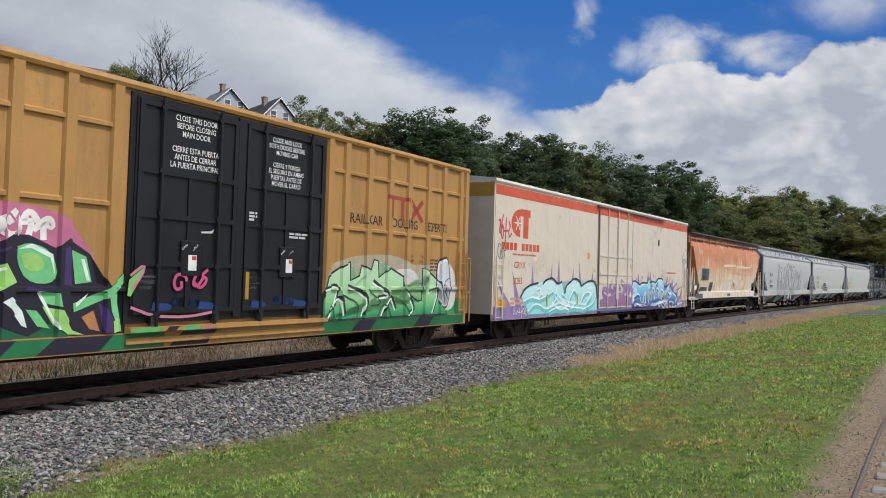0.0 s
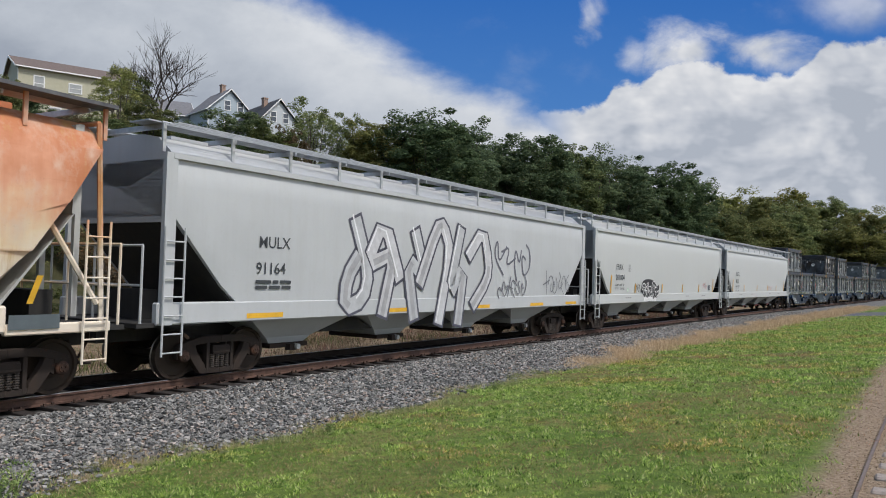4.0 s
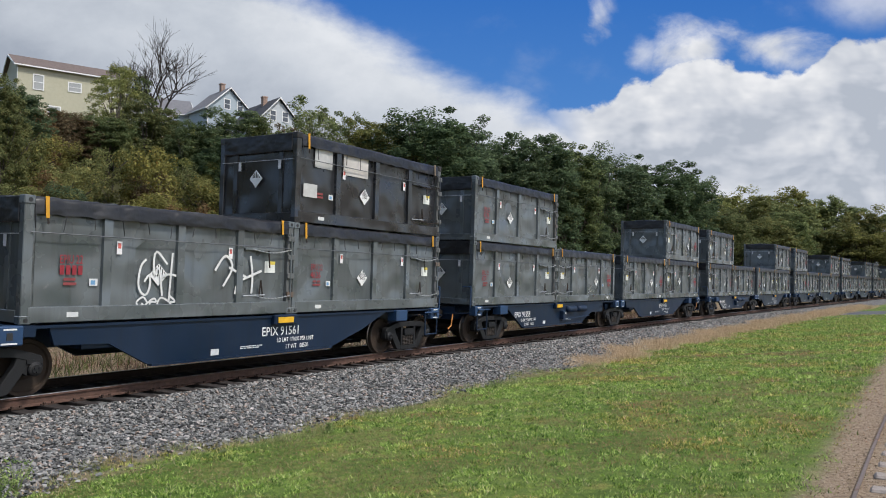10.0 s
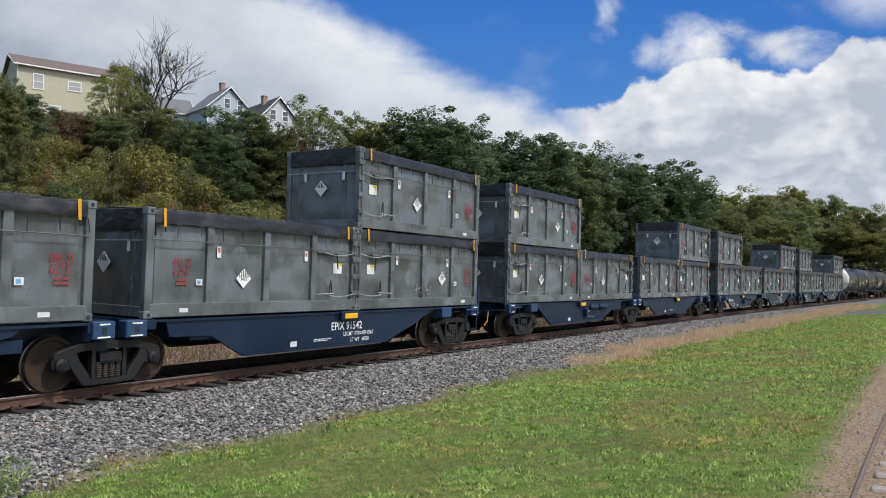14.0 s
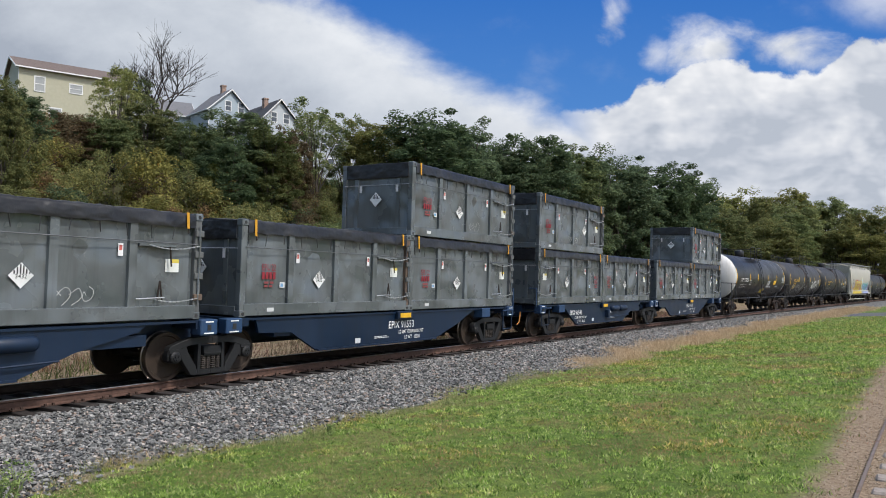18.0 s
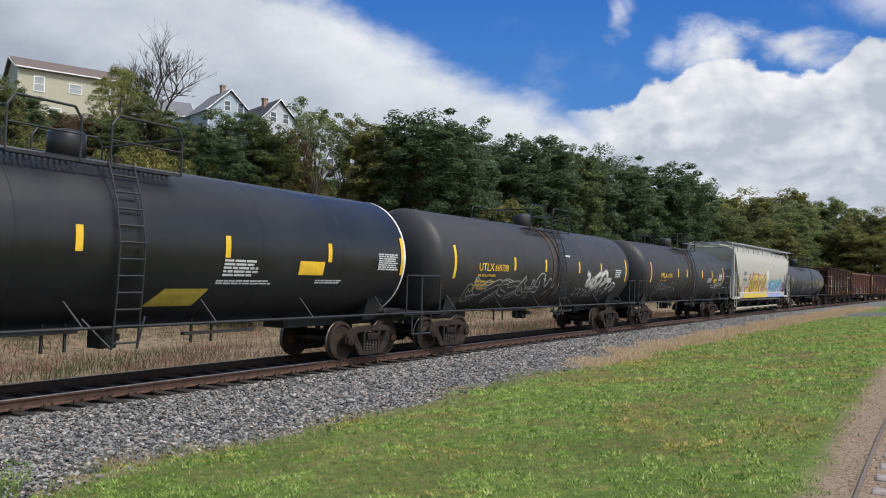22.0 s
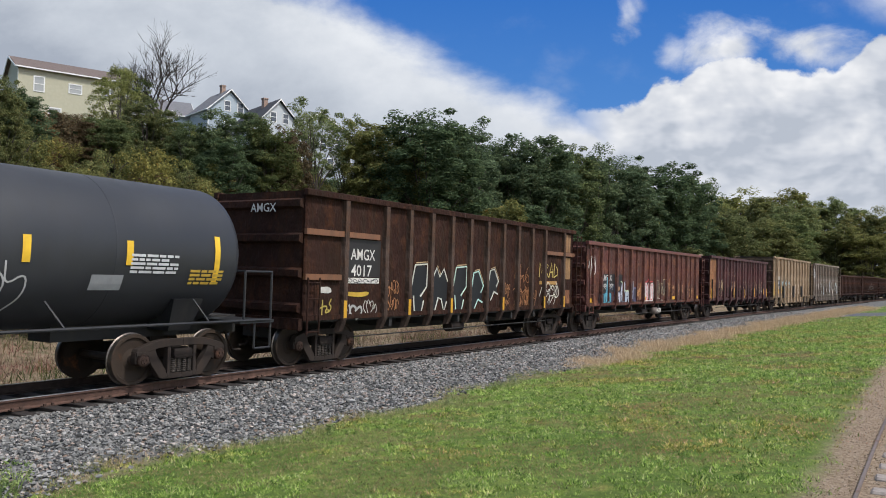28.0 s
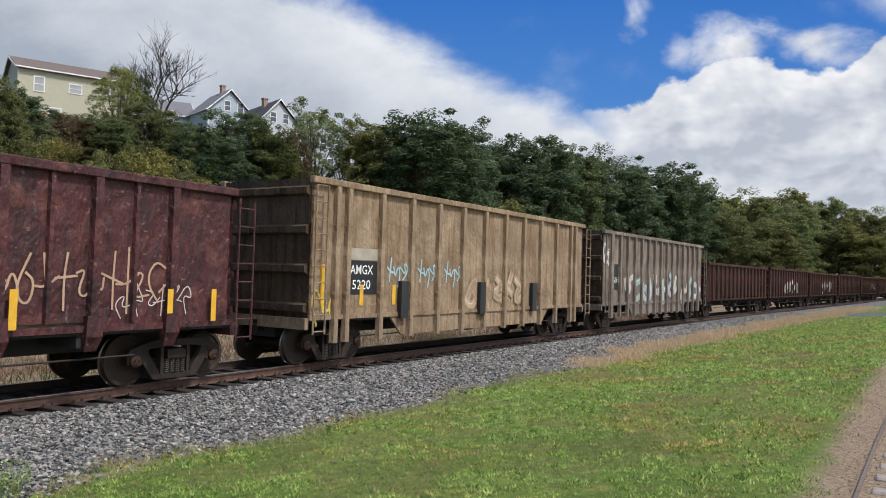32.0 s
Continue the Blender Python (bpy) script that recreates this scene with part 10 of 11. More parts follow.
def build_bare_tree():
    rnd = random.Random(4)
    bm = bmesh.new()

    def grow(a, d, length, r, depth):
        b = a + d * length
        rod(bm, a, b, r, 4)
        if depth == 0:
            return
        for _ in range(3):
            e = (d + Vector((rnd.uniform(-0.75, 0.70), rnd.uniform(-0.7, 0.7), rnd.uniform(-0.10, 0.28)))).normalized()
            grow(a.lerp(b, rnd.uniform(0.4, 1.0)), e, length * rnd.uniform(0.6, 0.88), r * 0.60, depth - 1)

    g = lie(-25.7, 67.2) - 0.2
    t = tagged(empty("bare_tree", pose(-25.7, 67.2, g)), "leafless grey tree with fine bare twigs", "tree", "trees of the woods")
    trunk = bmesh.new()
    rod(trunk, Vector((0, 0, 0)), Vector((0.12, 0, 3.3)), 0.17, 8)
    part("trunk", trunk, BARK, t).matrix_basis = Matrix.Diagonal((1.3, 1.3, 1.42, 1))
    for q in ((-0.45, 0.1, 1), (0.05, 0.3, 1), (0.5, -0.1, 0.95), (-0.1, -0.3, 1)):
        grow(Vector((0.15, 0, 3.0)), Vector(q).normalized(), 2.05, 0.072, 5)
    part("crown", bm, DARK_BARK, t).matrix_basis = Matrix.Diagonal((1.42, 1.42, 1.36, 1))


build_bare_tree()


# ---- houses on the hill ----
SIDING = {"yellow": plain("pale_yellow_siding", (0.44, 0.42, 0.305), 0.7, 0, 0.06, 3.0, 0.05), "white": plain("white_siding", (0.47, 0.50, 0.52), 0.7, 0, 0.05, 3.0, 0.05),
          "blue": plain("pale_blue_siding", (0.36, 0.42, 0.46), 0.7, 0, 0.05, 3.0, 0.05)}
SHINGLE = {"brown": plain("brown_shingles", (0.15, 0.115, 0.10), 0.9, 0, 0.25, 4.0, 0.3), "grey": plain("grey_shingles", (0.16, 0.16, 0.17), 0.9, 0, 0.25, 4.0, 0.3), "black": plain("black_shingles", (0.05, 0.052, 0.06), 0.9, 0, 0.25, 4.0, 0.3)}
TRIM = plain("white_trim", (0.75, 0.75, 0.73), 0.6, 0, 0.05)
PANE = plain("dark_window_glass", (0.09, 0.10, 0.115), 0.15, 0, 0.1, 1.0, 0.0)
# paler glass, the sky's reflection put into its colour
PALE_PANE = plain("curtained_window_glass", (0.36, 0.37, 0.36), 0.2, 0, 0.1, 1.0, 0.0)
BRICK = plain("chimney_brick", (0.30, 0.21, 0.165), 0.9, 0, 0.3, 9.0, 0.4)


def build_house(x, y, z_ridge, turn, width, depth, wall_h, roof_h, siding, roof, label, front=(), flank=(), chimney=None):
    """A gabled house; its gable front looks down its own -y; windows as (across, height, w, h)."""
    e = z_ridge - roof_h
    base = min(e - wall_h, lie(x, y) - 0.5)
    ho = tagged(empty("house", pose(x, y, 0, 0, 0, turn)), label, "house", "houses on the hill")
    w = width / 2
    wall = part("wall", fix(prism(bmesh.new(), [(-w, base), (w, base), (w, e), (0, z_ridge - 0.12), (-w, e)], "y", 0, depth)), SIDING[siding], ho)
    # clapboards
    z = e - 0.14
    rows = []
    while z > e - 7 and siding != "yellow":
        rows.append((-w - 0.02, w + 0.02, -0.02, 0.0, z, z + 0.02))
        rows.append((-w - 0.02, -w, 0, depth, z, z + 0.02))
        rows.append((w, w + 0.02, 0, depth, z, z + 0.02))
        z -= 0.28
    if rows:
        tagged(part("clapboard_siding", boxes(*rows), SIDING[siding], wall), kind="stuff")
    ov = 0.35
    k = roof_h / w
    for o in (-1, 1):
        pts = [(0, z_ridge), (o * (w + ov), e - ov * k), (o * (w + ov), e - ov * k + 0.18), (0, z_ridge + 0.2)]
        part("roof", fix(prism(bmesh.new(), pts, "y", -ov, depth + ov)), SHINGLE[roof], ho)
        pts = [(0, z_ridge - 0.03), (o * (w + ov), e - ov * k - 0.03), (o * (w + ov), e - ov * k + 0.15), (0, z_ridge + 0.17)]
        part("barge_board", fix(prism(bmesh.new(), pts, "y", -ov - 0.06, -ov - 0.004)), TRIM, ho)
        part("gutter", boxes((min(o * (w + ov), o * (w + ov + 0.12)), max(o * (w + ov), o * (w + ov + 0.12)), -ov, depth + ov, e - ov * k - 0.02, e - ov * k + 0.12)), TRIM, ho)
        part("corner_board", boxes((min(o * w, o * (w + 0.03)) - 0.06, max(o * w, o * (w + 0.03)) + 0.06, -0.05, -0.01, base, e)), TRIM, ho)

    def window(m, ww, hh):
        f = part("window", boxes((-ww / 2 - 0.1, ww / 2 + 0.1, -0.07, -0.02, -0.1, 0.0), (-ww / 2 - 0.1, ww / 2 + 0.1, -0.07, -0.02, hh, hh + 0.12), (-ww / 2 - 0.1, -ww / 2, -0.07, -0.02, 0, hh), (ww / 2, ww / 2 + 0.1, -0.07, -0.02, 0, hh), (-ww / 2, ww / 2, -0.06, -0.02, hh * 0.48, hh * 0.53)), TRIM, ho, "white framed sash window", at=m)
        part("pane", boxes((-ww / 2, ww / 2, -0.03, -0.022, 0, hh)), PANE if siding != "yellow" else PALE_PANE, f)

    for a, q, ww, hh in front:
        window(pose(a, 0, z_ridge - q), ww, hh)
    for a, q, ww, hh in flank:
        window(pose(w, a, z_ridge - q, 0, 0, 90), ww, hh)
    if chimney:
        cx, cy, ch = chimney
        part("chimney", boxes((cx - 0.3, cx + 0.3, cy - 0.3, cy + 0.3, z_ridge - 1.2, z_ridge + ch), (cx - 0.36, cx + 0.36, cy - 0.36, cy + 0.36, z_ridge + ch, z_ridge + ch + 0.15)), BRICK, ho)
    return ho


build_house(-47.7, 83.0, 27.45, -52, 8.6, 11.0, 6.5, 1.9, "yellow", "brown", "long pale yellow house with brown shingle roof", (), ((2.0, 4.3, 0.9, 1.5), (5.6, 4.0, 1.2, 0.9), (9.0, 4.0, 1.2, 0.9), (3.6, 7.0, 1.1, 1.0)))
build_house(-29.95, 105.9, 29.8, 44, 6.6, 5.6, 6.5, 3.0, "blue", "grey", "pale blue gabled house with a brick chimney", ((-0.4, 2.9, 0.8, 1.3), (1.6, 2.9, 0.8, 1.3), (-0.4, 6.0, 0.8, 1.4)), (), (0.0, 2.2, 1.0))
build_house(-21.2, 97.7, 26.3, 42, 7.4, 8.0, 8.0, 3.8, "white", "black", "tall white gabled house with dark roof", ((-0.9, 2.9, 0.75, 1.2), (0.9, 2.9, 0.75, 1.2), (1.9, 5.3, 0.8, 1.5), (1.7, 8.2, 0.8, 1.4), (2.9, 8.2, 0.7, 1.2), (-1.6, 8.2, 0.8, 1.4)), (), (-0.5, 3.0, 0.6))
build_house(-33.5, 92.0, 23.6, 118, 6.5, 8.0, 4.0, 1.6, "white", "grey", "low white house with a dark grey roof behind trees", ((1.5, 3.4, 0.7, 1.0),))
build_house(-37.8, 111.8, 29.3, 118, 7.5, 10.0, 5.0, 2.6, "blue", "grey", "pale blue house with grey roof on the hill", ((0.5, 3.8, 0.8, 1.3),))
build_house(-17.6, 108.0, 27.0, 20, 9.0, 9.0, 8.0, 3.0, "white", "grey", "white house with porch behind slender trees", ((-2, 5.0, 0.8, 1.3), (0.5, 5.0, 0.8, 1.3), (2.6, 5.0, 0.8, 1.3), (-2, 8.0, 0.8, 1.5), (1.5, 8.0, 0.8, 1.5)))


# ---- stones, grass, siding, road ----
def soup(name, verts, faces_per, n, material, quads=False):
    """One mesh out of n equal pieces."""
    me = bpy.data.meshes.new(name)
    v = np.asarray(verts, dtype=np.float32).reshape(-1, 3)
    f = np.asarray(faces_per, dtype=np.int32)
    k = v.shape[0] // n
    idx = (f[None] + (np.arange(n, dtype=np.int32) * k)[:, None, None]).reshape(-1)
    me.vertices.add(len(v))
    me.vertices.foreach_set("co", v.ravel())
    me.loops.add(len(idx))
    me.loops.foreach_set("vertex_index", idx)
    me.polygons.add(len(idx) // f.shape[1])
    me.polygons.foreach_set("loop_start", np.arange(0, len(idx), f.shape[1], dtype=np.int32))
    me.update(calc_edges=True)
    me.materials.append(material)
    me.shade_flat()
    return new(name, me)


def spots(s, o):
    """World places for arrays of along and across, near the lawn."""
    c = np.clip(s, LS[0], LS[-1])
    h = np.interp(c, LS, LH)
    x = np.interp(c, LS, LX) + (s - c) * np.sin(h)
    y = np.interp(c, LS, LY) + (s - c) * np.cos(h)
    return x + o * np.cos(h), y - o * np.sin(h)


def lay(o):
    return np.interp(o, (-16, -11, -3.6, -1.7, 0, 1.7, 4.9, 12.0, 14, 60), (1.0, -0.5, -0.5, -0.2, -0.23, -0.23, -0.42, -0.12, -0.10, -0.1))


def island_mat(name, stops, rough=0.9, bump=0.0, scale=30.0):
    m, nd, ln, bs = mat(name)
    geo = nd.new("ShaderNodeNewGeometry")
    c = tone(nd, ln, geo.outputs["Random Per Island"], stops)
    g = grain(nd, ln, scale, 4, 0.6)
    c = blend(nd, ln, 0.5, c, tone(nd, ln, g, [(0.3, (0.6, 0.6, 0.6)), (0.7, (1.15, 1.15, 1.15))]), "MULTIPLY")
    ln.new(c, bs.inputs["Base Color"])
    bs.inputs["Roughness"].default_value = rough
    bs.inputs["Specular IOR Level"].default_value = 0.3
    return m


def build_ballast():
    rng = np.random.default_rng(21)
    n = 100000
    s = 2.0 + 66 * rng.random(n) ** 2.0
    o = 1.05 + 4.1 * rng.random(n) ** 0.95
    edge = 4.85 + 0.25 * np.sin(s * 1.7) + 0.2 * np.sin(s * 0.61 + 1)
    keep = o < edge + rng.normal(0, 0.2, n)
    s, o = s[keep], o[keep]
    n = len(s)
    x, y = spots(s, o)
    z = lay(o) + rng.uniform(-0.02, 0.045, n) - np.interp(o, (1.2, 1.45), (0.045, 0.0))
    size = rng.uniform(0.012, 0.027, n) * np.interp(s, (5, 40), (1.0, 1.6)) * np.where(rng.random(n) < 0.06, 1.4, 1.0)
    cube = np.array([(a, b, c) for a in (-1, 1) for b in (-1, 1) for c in (-1, 1)], dtype=float)
    v = cube[None] * rng.uniform(0.45, 1.2, (n, 8, 3))
    v *= rng.uniform(0.6, 1.2, (n, 1, 3))
    a = rng.uniform(0, 6.283, (n, 3))
    for ax, (i, j) in enumerate(((0, 1), (1, 2), (0, 2))):
        c, sn = np.cos(a[:, ax])[:, None], np.sin(a[:, ax])[:, None]
        p, q = v[:, :, i] * c - v[:, :, j] * sn, v[:, :, i] * sn + v[:, :, j] * c
        v[:, :, i], v[:, :, j] = p, q
    v = v * size[:, None, None] * np.array([1.12, 1.12, 0.72]) + np.stack([x, y, z], 1)[:, None]
    faces = [(0, 1, 3, 2), (4, 6, 7, 5), (0, 4, 5, 1), (2, 3, 7, 6), (0, 2, 6, 4), (1, 5, 7, 3)]
    m = island_mat("ballast_stone", [(0.0, (0.060, 0.060, 0.060)), (0.3, (0.145, 0.146, 0.140)), (0.62, (0.25, 0.247, 0.232)), (0.84, (0.37, 0.36, 0.34)), (0.93, (0.26, 0.185, 0.14)), (1.0, (0.50, 0.46, 0.42))], 0.85)
    k = 9000
    s2, o2 = 2.0 + 30 * rng.random(k) ** 1.6, 11.9 + 2.2 * rng.random(k)
    x2, y2 = spots(s2, o2)
    grit = cube[None] * rng.uniform(0.5, 1.15, (k, 8, 3)) * rng.uniform(0.003, 0.009, (k, 1, 1)) + np.stack([x2, y2, lay(o2) + 0.002], 1)[:, None]
    tagged(soup("path_stones", grit, faces, k, island_mat("brown_grit", [(0.0, (0.16, 0.115, 0.075)), (0.5, (0.31, 0.235, 0.165)), (1.0, (0.46, 0.38, 0.30))], 0.9)), "brown grit scattered on the gravel path", "gravel", kind="stuff")
    tagged(soup("ballast_stones", v, faces, n, m), "loose grey crushed stone ballast beside the track", "ballast", kind="stuff")


def blades(name, s, o, length, width, material, label, category, rng, droop=0.5, z=None, least=0.1):
    n = len(s)
    x, y = spots(s, o)
    zz = (lay(o) if z is None else z) - 0.01
    a = rng.uniform(0, 6.283, n)
    lean = rng.uniform(least, droop, n) * length
    b = rng.uniform(0, 6.283, n)
    v = np.empty((n, 3, 3))
    v[:, 0] = np.stack([x - np.cos(a) * width, y - np.sin(a) * width, zz], 1)
    v[:, 1] = np.stack([x + np.cos(a) * width, y + np.sin(a) * width, zz], 1)
    v[:, 2] = np.stack([x + np.cos(b) * lean, y + np.sin(b) * lean, zz + np.sqrt(np.maximum(length**2 - lean**2, 1e-5))], 1)
    ob = soup(name, v, [(0, 1, 2)], n, material)
    return tagged(ob, label, category, kind="stuff")


def grass_mat(name, stops):
    m = island_mat(name, stops, 0.7, 0, 1.3)
    nd, ln = m.node_tree.nodes, m.node_tree.links
    bs = nd["Principled BSDF"]
    src = bs.inputs["Base Color"].links[0].from_socket
    tr, mx = nd.new("ShaderNodeBsdfTranslucent"), nd.new("ShaderNodeMixShader")
    ln.new(src, tr.inputs[0])
    mx.inputs[0].default_value = 0.35
    # shadowed clumps are darkened into the blade colour by this noise
    dark = grain(nd, ln, 6.5, 6, 0.72, shift=6)
    warm = grain(nd, ln, 0.55, 5, 0.65, shift=12)
    src = blend(nd, ln, tone(nd, ln, dark, [(0.38, (1.0, 1.0, 1.0)), (0.53, (0, 0, 0))]), src, blend(nd, ln, 1.0, src, (0.34, 0.44, 0.40), "MULTIPLY"))
    src = blend(nd, ln, tone(nd, ln, warm, [(0.49, (0, 0, 0)), (0.60, (0.85, 0.85, 0.85))]), src, blend(nd, ln, 1.0, src, (1.45, 0.90, 1.1), "MULTIPLY"))
    ln.new(src, bs.inputs["Base Color"])
    ln.new(src, tr.inputs[0])
    bs.inputs["Specular IOR Level"].default_value = 0.2
    ln.new(bs.outputs[0], mx.inputs[1])
    ln.new(tr.outputs[0], mx.inputs[2])
    ln.new(mx.outputs[0], nd["Material Output"].inputs[0])
    return m


def mottle(s, o, size, seed):
    """Smooth random spots between 0 and 1 over the lawn."""
    g = np.random.default_rng(seed).random((512, 512))
    a, b = s / size + 100, o / size + 100
    i, j = np.floor(a).astype(int), np.floor(b).astype(int)
    u, v = a - i, b - j
    u, v = u * u * (3 - 2 * u), v * v * (3 - 2 * v)
    i, j = i % 511, j % 511
    return (g[i, j] * (1 - u) + g[i + 1, j] * u) * (1 - v) + (g[i, j + 1] * (1 - u) + g[i + 1, j + 1] * u) * v


def build_grass():
    rng = np.random.default_rng(33)
    green = grass_mat("lawn_grass", [(0.0, (0.06, 0.125, 0.022)), (0.35, (0.28, 0.44, 0.085)), (0.65, (0.52, 0.69, 0.16)), (0.88, (0.72, 0.82, 0.30)), (1.0, (0.80, 0.70, 0.45))])
    leafy = grass_mat("clover_leaf", [(0.0, (0.10, 0.20, 0.03)), (0.5, (0.21, 0.36, 0.055)), (1.0, (0.34, 0.48, 0.09))])
    pale = island_mat("pale_straw", [(0.0, (0.42, 0.28, 0.16)), (0.5, (0.66, 0.48, 0.29)), (1.0, (0.76, 0.60, 0.41))], 0.8, 0, 2.0)
    fresh = grass_mat("pale_edge_grass", [(0.0, (0.20, 0.24, 0.08)), (0.5, (0.40, 0.44, 0.17)), (1.0, (0.60, 0.56, 0.33))])
    rank = grass_mat("rank_green_weeds", [(0.0, (0.05, 0.075, 0.02)), (0.6, (0.13, 0.165, 0.05)), (1.0, (0.24, 0.22, 0.09))])
    straw = grass_mat("dry_grass", [(0.0, (0.20, 0.14, 0.07)), (0.4, (0.40, 0.29, 0.155)), (0.75, (0.56, 0.45, 0.27)), (1.0, (0.30, 0.33, 0.10))])
    brown = grass_mat("brown_weeds", [(0.0, (0.13, 0.085, 0.055)), (0.5, (0.27, 0.19, 0.13)), (0.8, (0.36, 0.27, 0.19)), (1.0, (0.16, 0.15, 0.06))])
    n = 900000
    s = 2.5 + 60 * rng.random(n) ** 1.9
    o = 4.6 + 7.6 * rng.random(n)
    edge = 4.85 + 0.3 * np.sin(s * 1.7) + 0.22 * np.sin(s * 0.61 + 1)
    tuft, patch = mottle(s, o, 0.11, 1), mottle(s, o, 0.55, 2)
    keep = (o > edge + rng.normal(0, 0.18, n)) & (o < 11.95 + rng.normal(0, 0.16, n) - 0.25 * patch)
    far = np.interp(s, (4, 14, 40), (0.8, 1.2, 2.6))
    dry = 0.55 * mottle(s, o, 0.9, 5) + 0.55 * mottle(s, o, 0.28, 6) + rng.normal(0, 0.08, n)
    k = keep & (dry < 0.60) & (tuft + rng.normal(0, 0.13, n) > 0.44)
    tall = rng.uniform(0.018, 0.052, n) * (0.3 + 1.5 * tuft) * np.interp(s, (4, 14, 40), (1.0, 1.3, 1.9))
    blades("lawn_blades", s[k], o[k], tall[k], (rng.uniform(0.005, 0.012, n) * far)[k], green, "short mown green grass in uneven tufts", "grass", rng, 0.97, None, 0.42)
    k = keep & (dry >= 0.58) & (rng.random(n) < 0.85)
    blades("dry_blades", s[k], o[k], rng.uniform(0.02, 0.05, n)[k], (rng.uniform(0.004, 0.009, n) * far)[k], straw, "straw-coloured dry grass in the lawn", "grass", rng, 0.985, None, 0.6)
    # clover and broad leaves
    n = 40000
    s, o = 2.5 + 30 * rng.random(n) ** 1.7, 5.4 + 6.5 * rng.random(n)
    k = (np.sin(s * 2.3 + o) + np.sin(o * 3.1 - s) + rng.normal(0, 0.6, n)) > 0.3
    blades("clover_leaves", s[k], o[k], rng.uniform(0.016, 0.034, n)[k], rng.uniform(0.008, 0.016, n)[k], leafy, "low clover leaves among the grass", "clover", rng, 0.99, None, 0.85)
    n = 5200
    s, o = 2.5 + 34 * rng.random(n) ** 1.4, 12.0 + 0.75 * rng.random(n) ** 1.5
    k = mottle(s, o, 0.3, 8) + rng.normal(0, 0.15, n) > 0.5
    blades("path_grass", s[k], o[k], rng.uniform(0.02, 0.05, n)[k], (rng.uniform(0.003, 0.006, n) * np.interp(s, (4, 40), (1.0, 2.4)))[k], straw, "sparse dry grass on the gravel path", "grass", rng, 0.95)
    # straw fringe along the ballast
    n = 170000
    s = 2.5 + 90 * rng.random(n) ** 1.1
    o = 4.8 + 0.3 * np.sin(s * 1.7) + 0.22 * np.sin(s * 0.61 + 1) + rng.normal(0, 0.16, n) * np.interp(s, (0, 16, 22, 60), (1, 1.2, 2.0, 2.8))
    clump = mottle(s, o, 0.6, 9)
    few = ((s > 19.5) & (clump > 0.22)) | (rng.random(n) < 0.22)
    s, o, clump, n = s[few], o[few], clump[few], int(few.sum())
    tall = rng.uniform(0.03, 0.09, n) * np.interp(s, (0, 18, 23, 90), (0.7, 0.9, 3.2, 4.6)) * (0.55 + 0.8 * clump)
    blades("dry_fringe", s, o, tall, rng.uniform(0.0018, 0.0036, n) * np.interp(s, (4, 40), (1.0, 2.6)), pale, "fringe of dry straw grass along the ballast", "grass", rng, 0.8)
    # longer pale grass where the mower does not reach
    n = 26000
    s = 5.0 + 15 * rng.random(n)
    o = 5.0 + 0.3 * np.sin(s * 1.7) + 0.22 * np.sin(s * 0.61 + 1) + rng.normal(0, 0.17, n)
    k = mottle(s, o, 0.35, 10) + rng.normal(0, 0.12, n) > 0.52
    blades("edge_grass", s[k], o[k], rng.uniform(0.05, 0.13, n)[k], rng.uniform(0.0018, 0.0036, n)[k], fresh, "longer pale green grass at the ballast's edge", "grass", rng, 0.75)
    # rough growth beyond the track
    n = 60000
    s, o = -4 + 74 * rng.random(n), -4.2 - 10.5 * rng.random(n)
    k = (np.sin(s * 0.9 + o) + np.sin(o * 1.7 - s * 0.4) + rng.normal(0, 0.7, n)) > -0.6
    blades("dry_weeds", s[k], o[k], rng.uniform(0.12, 0.5, n)[k], rng.uniform(0.006, 0.013, n)[k], brown, "tall dry weeds beyond the track", "weeds", rng, 0.8)
    n = 26000
    s, o = -4 + 74 * rng.random(n), -4.6 - 10 * rng.random(n)
    k = (np.sin(s * 0.5 + 1) + np.sin(o * 1.1 + s * 0.7) + rng.normal(0, 0.5, n)) > 0.85
    blades("green_weeds", s[k], o[k], rng.uniform(0.15, 0.55, n)[k], rng.uniform(0.008, 0.018, n)[k], rank, "green weeds beyond the track", "weeds", rng, 0.8)


build_ballast()
build_grass()


WEED = grass_mat("fresh_weed_leaves", [(0.0, (0.20, 0.28, 0.09)), (0.7, (0.38, 0.48, 0.17)), (1.0, (0.52, 0.55, 0.25))])


def build_weed(s, o, h, seed, label):
    rnd = random.Random(seed)
    p = spot(s, o)
    t = tagged(empty("weed", pose(p.x, p.y, float(lay(o)) - 0.01)), label, "weed", "weeds at the ballast's edge")
    for _ in range(9):
        a, e = rnd.uniform(0, 6.283), rnd.uniform(0.15, 0.5)
        part("stem", rods(0.004, [(0, 0, 0), (math.cos(a) * e * h * 0.4, math.sin(a) * e * h * 0.4, h * 0.4), (math.cos(a) * e * h, math.sin(a) * e * h, h * rnd.uniform(0.6, 1.0))], n=4), WEED, t)
    clumps = [((rnd.uniform(-0.45, 0.45) * h, rnd.uniform(-0.45, 0.45) * h, rnd.uniform(0.2, 1.0) * h), 0.13 * h) for _ in range(16)]
    me = leaf_mesh("leaves", clumps, 16, 0.016, seed)
    me.materials.append(WEED)
    new("leaves", me).parent = t


build_weed(4.75, 4.85, 0.36, 1, "leafy green weed at the ballast's edge")
build_weed(4.5, 5.05, 0.25, 2, "small green weed in the stones")
build_weed(8.9, 5.6, 0.16, 3, "low weed with yellow flowers")
build_weed(14.6, 5.3, 0.2, 4, "low weed with yellow flowers")


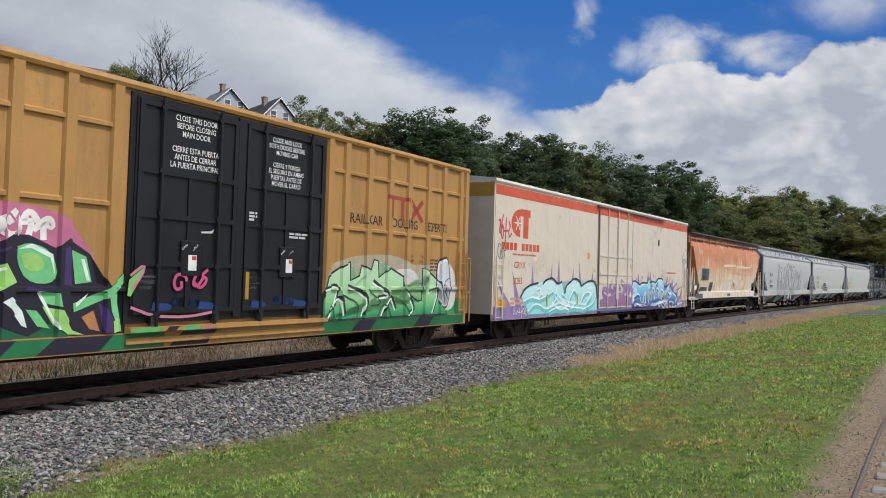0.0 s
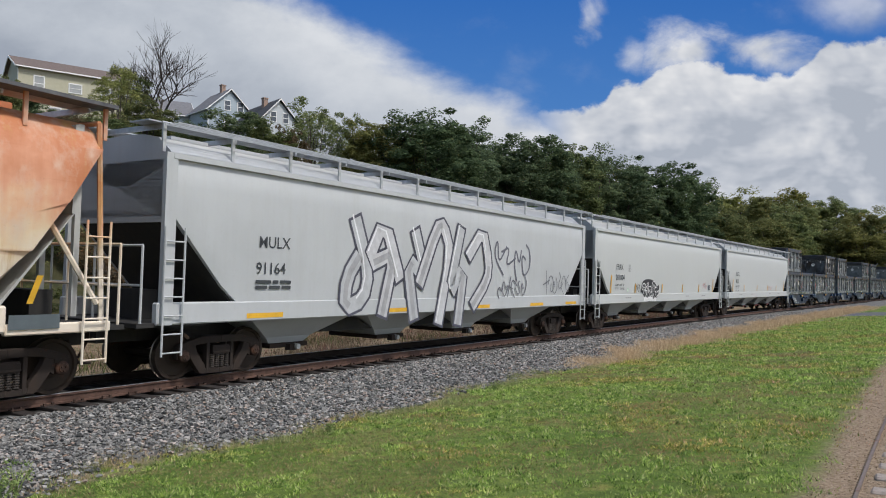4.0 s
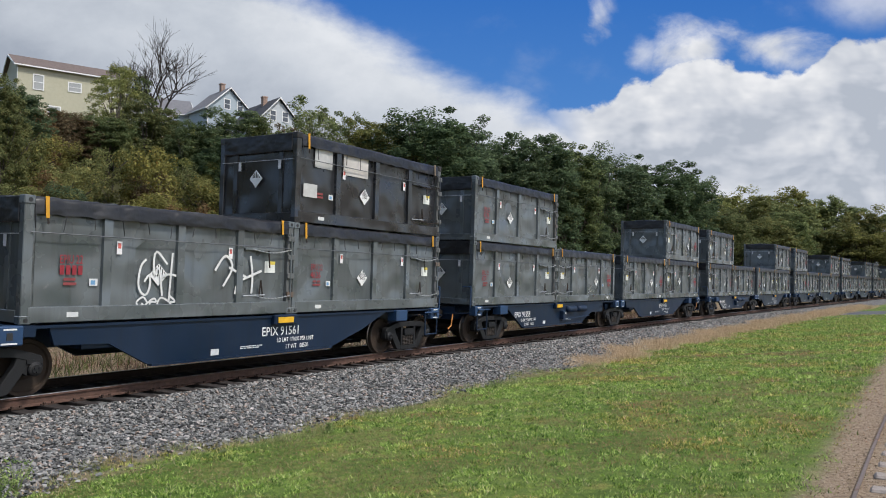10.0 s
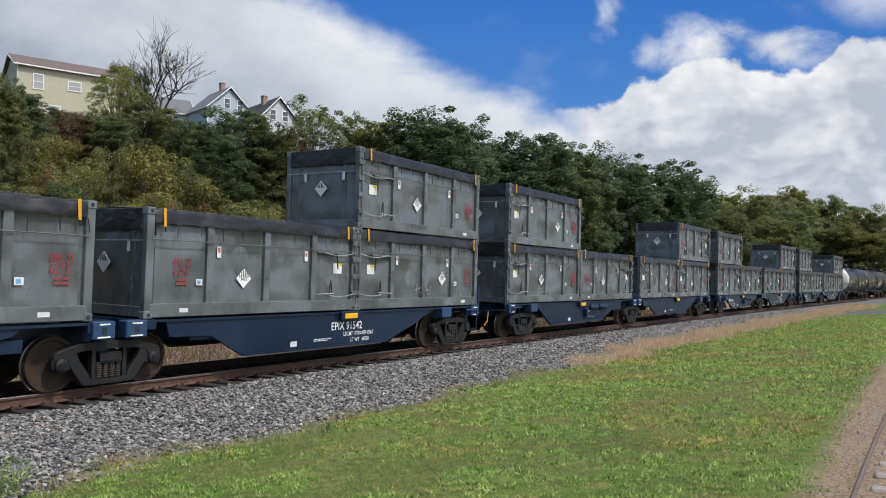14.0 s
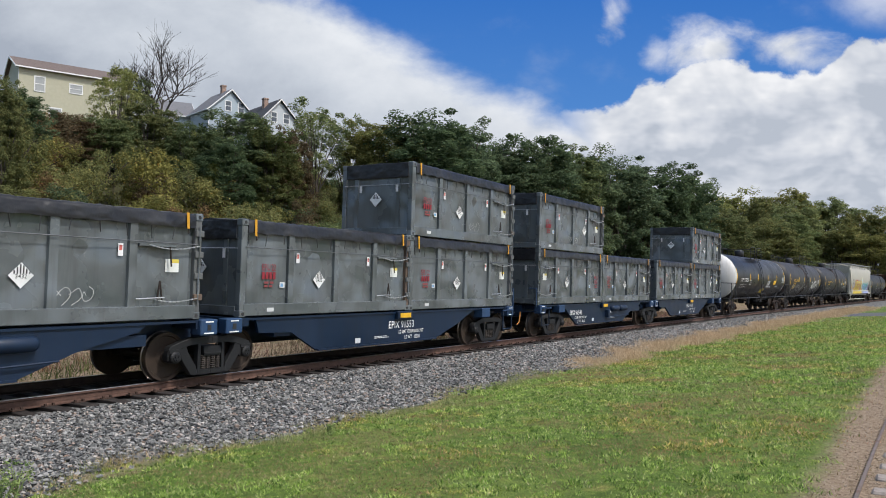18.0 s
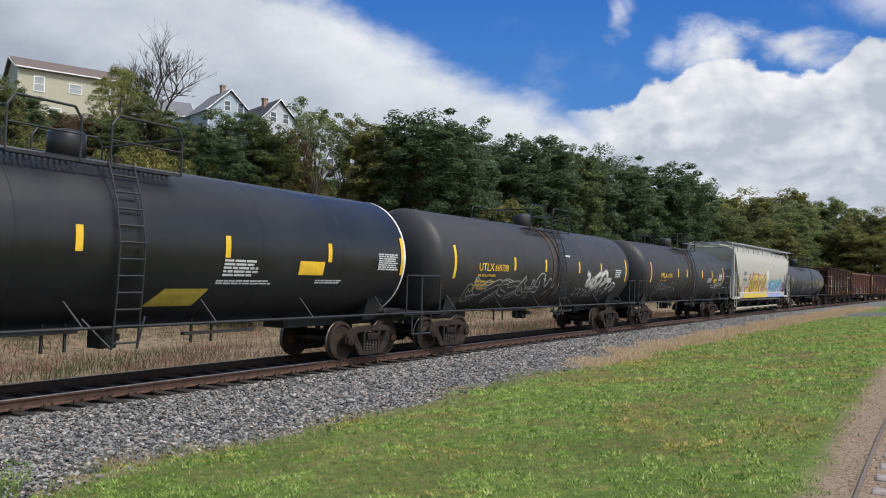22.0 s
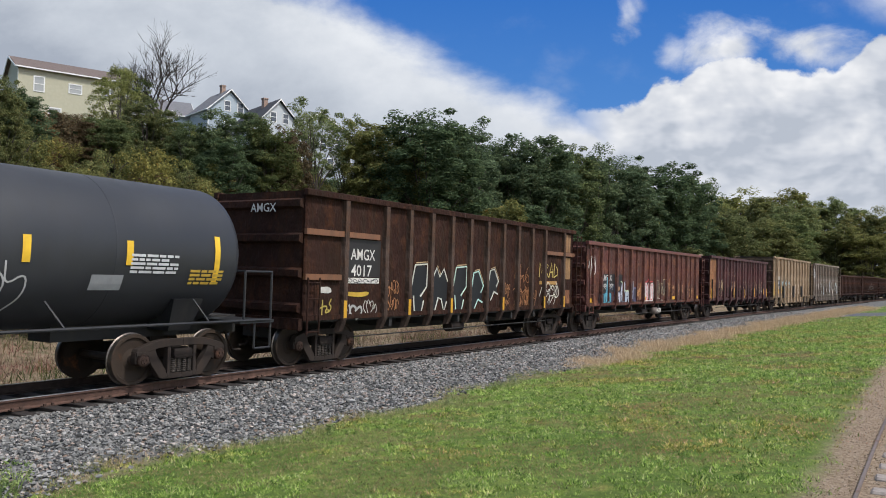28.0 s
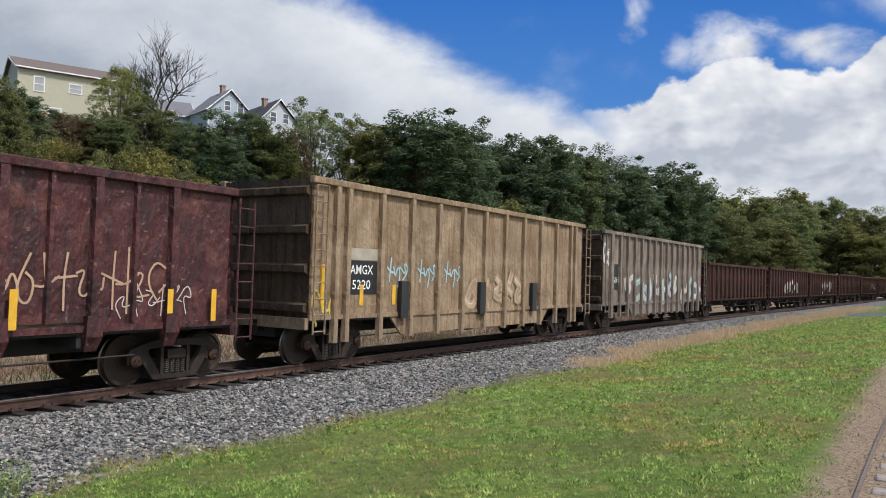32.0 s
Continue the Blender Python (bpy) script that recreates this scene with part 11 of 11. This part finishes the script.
def build_siding():
    """The old track beside the path."""
    track = tagged(empty("siding_track"), "old siding rail with bleached ties in the gravel path", "railroad track", kind="structure")
    out = [(-0.035, -0.06), (0.035, -0.06), (0.035, -0.052), (0.007, -0.045), (0.007, -0.02), (0.015, -0.016), (0.015, 0.0), (-0.015, 0.0), (-0.015, -0.016), (-0.007, -0.02), (-0.007, -0.045), (-0.035, -0.052)]
    for o in (12.185, 13.0):
        part("rail", sweep(out, o, -12, 60, 2, -0.09, 0.0, 0.02), paint("worn_rail_steel", (0.16, 0.125, 0.105), rust=0.3, rough=0.7), track)
    tie = part("tie", rbox(-0.10, 0.10, -0.45, 0.50, -0.14, 0.0, 0.02, 1), OLD_WOOD, track)
    rnd = random.Random(3)
    def at(s):
        x, y, h = line_at(s)
        p = spot(s, 12.78 + 0.02 * s)
        return pose(p.x, p.y, -0.085 + rnd.uniform(-0.01, 0.006), 0, 0, 90 - math.degrees(h) + rnd.uniform(-2, 2))
    tie.matrix_basis = at(-11)
    for i in range(1, 110):
        again(tie, at(-11 + i * 0.6))


build_siding()


def build_road():
    """Asphalt crossing beyond the lawn."""
    asphalt = plain("worn_asphalt", (0.095, 0.095, 0.10), 0.9, 0, 0.3, 6.0, 0.3)
    bm = bmesh.new()
    rows = []
    for s0, s1, o in ((54, 74, 5.9), (54.5, 74, 9), (54, 75, 14), (53, 76, 30), (50, 78, 60), (44, 84, 140)):
        n = 6
        rows.append([bm.verts.new((*spot(s0 + (s1 - s0) * i / n, o).xy, float(lay(min(o, 60))) + 0.012)) for i in range(n + 1)])
    for a, b in zip(rows[:-1], rows[1:]):
        for i in range(len(a) - 1):
            bm.faces.new((a[i], a[i + 1], b[i + 1], b[i]))
    r = part("road", fix(bm), asphalt)
    tagged(r, "worn grey asphalt road beyond the lawn", "road", kind="structure")


build_road()


# ---- motion ----
SPEED = 12.763


def car_pose(u, half, t):
    """A car's pose from where its two trucks stand on the canted, curving track."""
    s = u - SPEED * (t - 16)
    a, b = rail_pose(s - half), rail_pose(s + half)
    p, q = a.translation, b.translation
    d = q - p
    return Matrix.Translation((p + q) / 2) @ pose(0, 0, 0, 0, 0, math.degrees(math.atan2(d.y, d.x))) @ pose(0, 0, 0, SUPER)


def motions():
    walk(SKY, [(t, pose(0, 0, 0, 0, 0, -3.75 * (t - 16) / 32)) for t in (0, 8, 16, 24, 32)])
    for car, u, half, local in CARS:
        walk(car, [(t / 2, car_pose(u, half, t / 2) @ local) for t in range(65)])
    # the wheels roll while their car passes the lawn, and rest far off
    for ws, x, u in WHEELSETS:
        t0 = max(0.0, min(31.9, 16 + (u + x - 48) / SPEED))
        t1 = max(0.1, min(32.0, 16 + (u + x + 4) / SPEED))
        f0, f1 = math.floor(t0 * FPS), math.ceil(t1 * FPS)
        rows = [(0.0, pose(x, 0, WHEEL_R))] if f0 > 0 else []
        rows += [(f / FPS, pose(x, 0, WHEEL_R, 0, -math.degrees(SPEED * (f - f0) / FPS / WHEEL_R) % 360)) for f in range(f0, f1 + 1)]
        if f1 < 32 * FPS:
            rows.append((32.0, rows[-1][1]))
        walk(ws, rows)


motions()
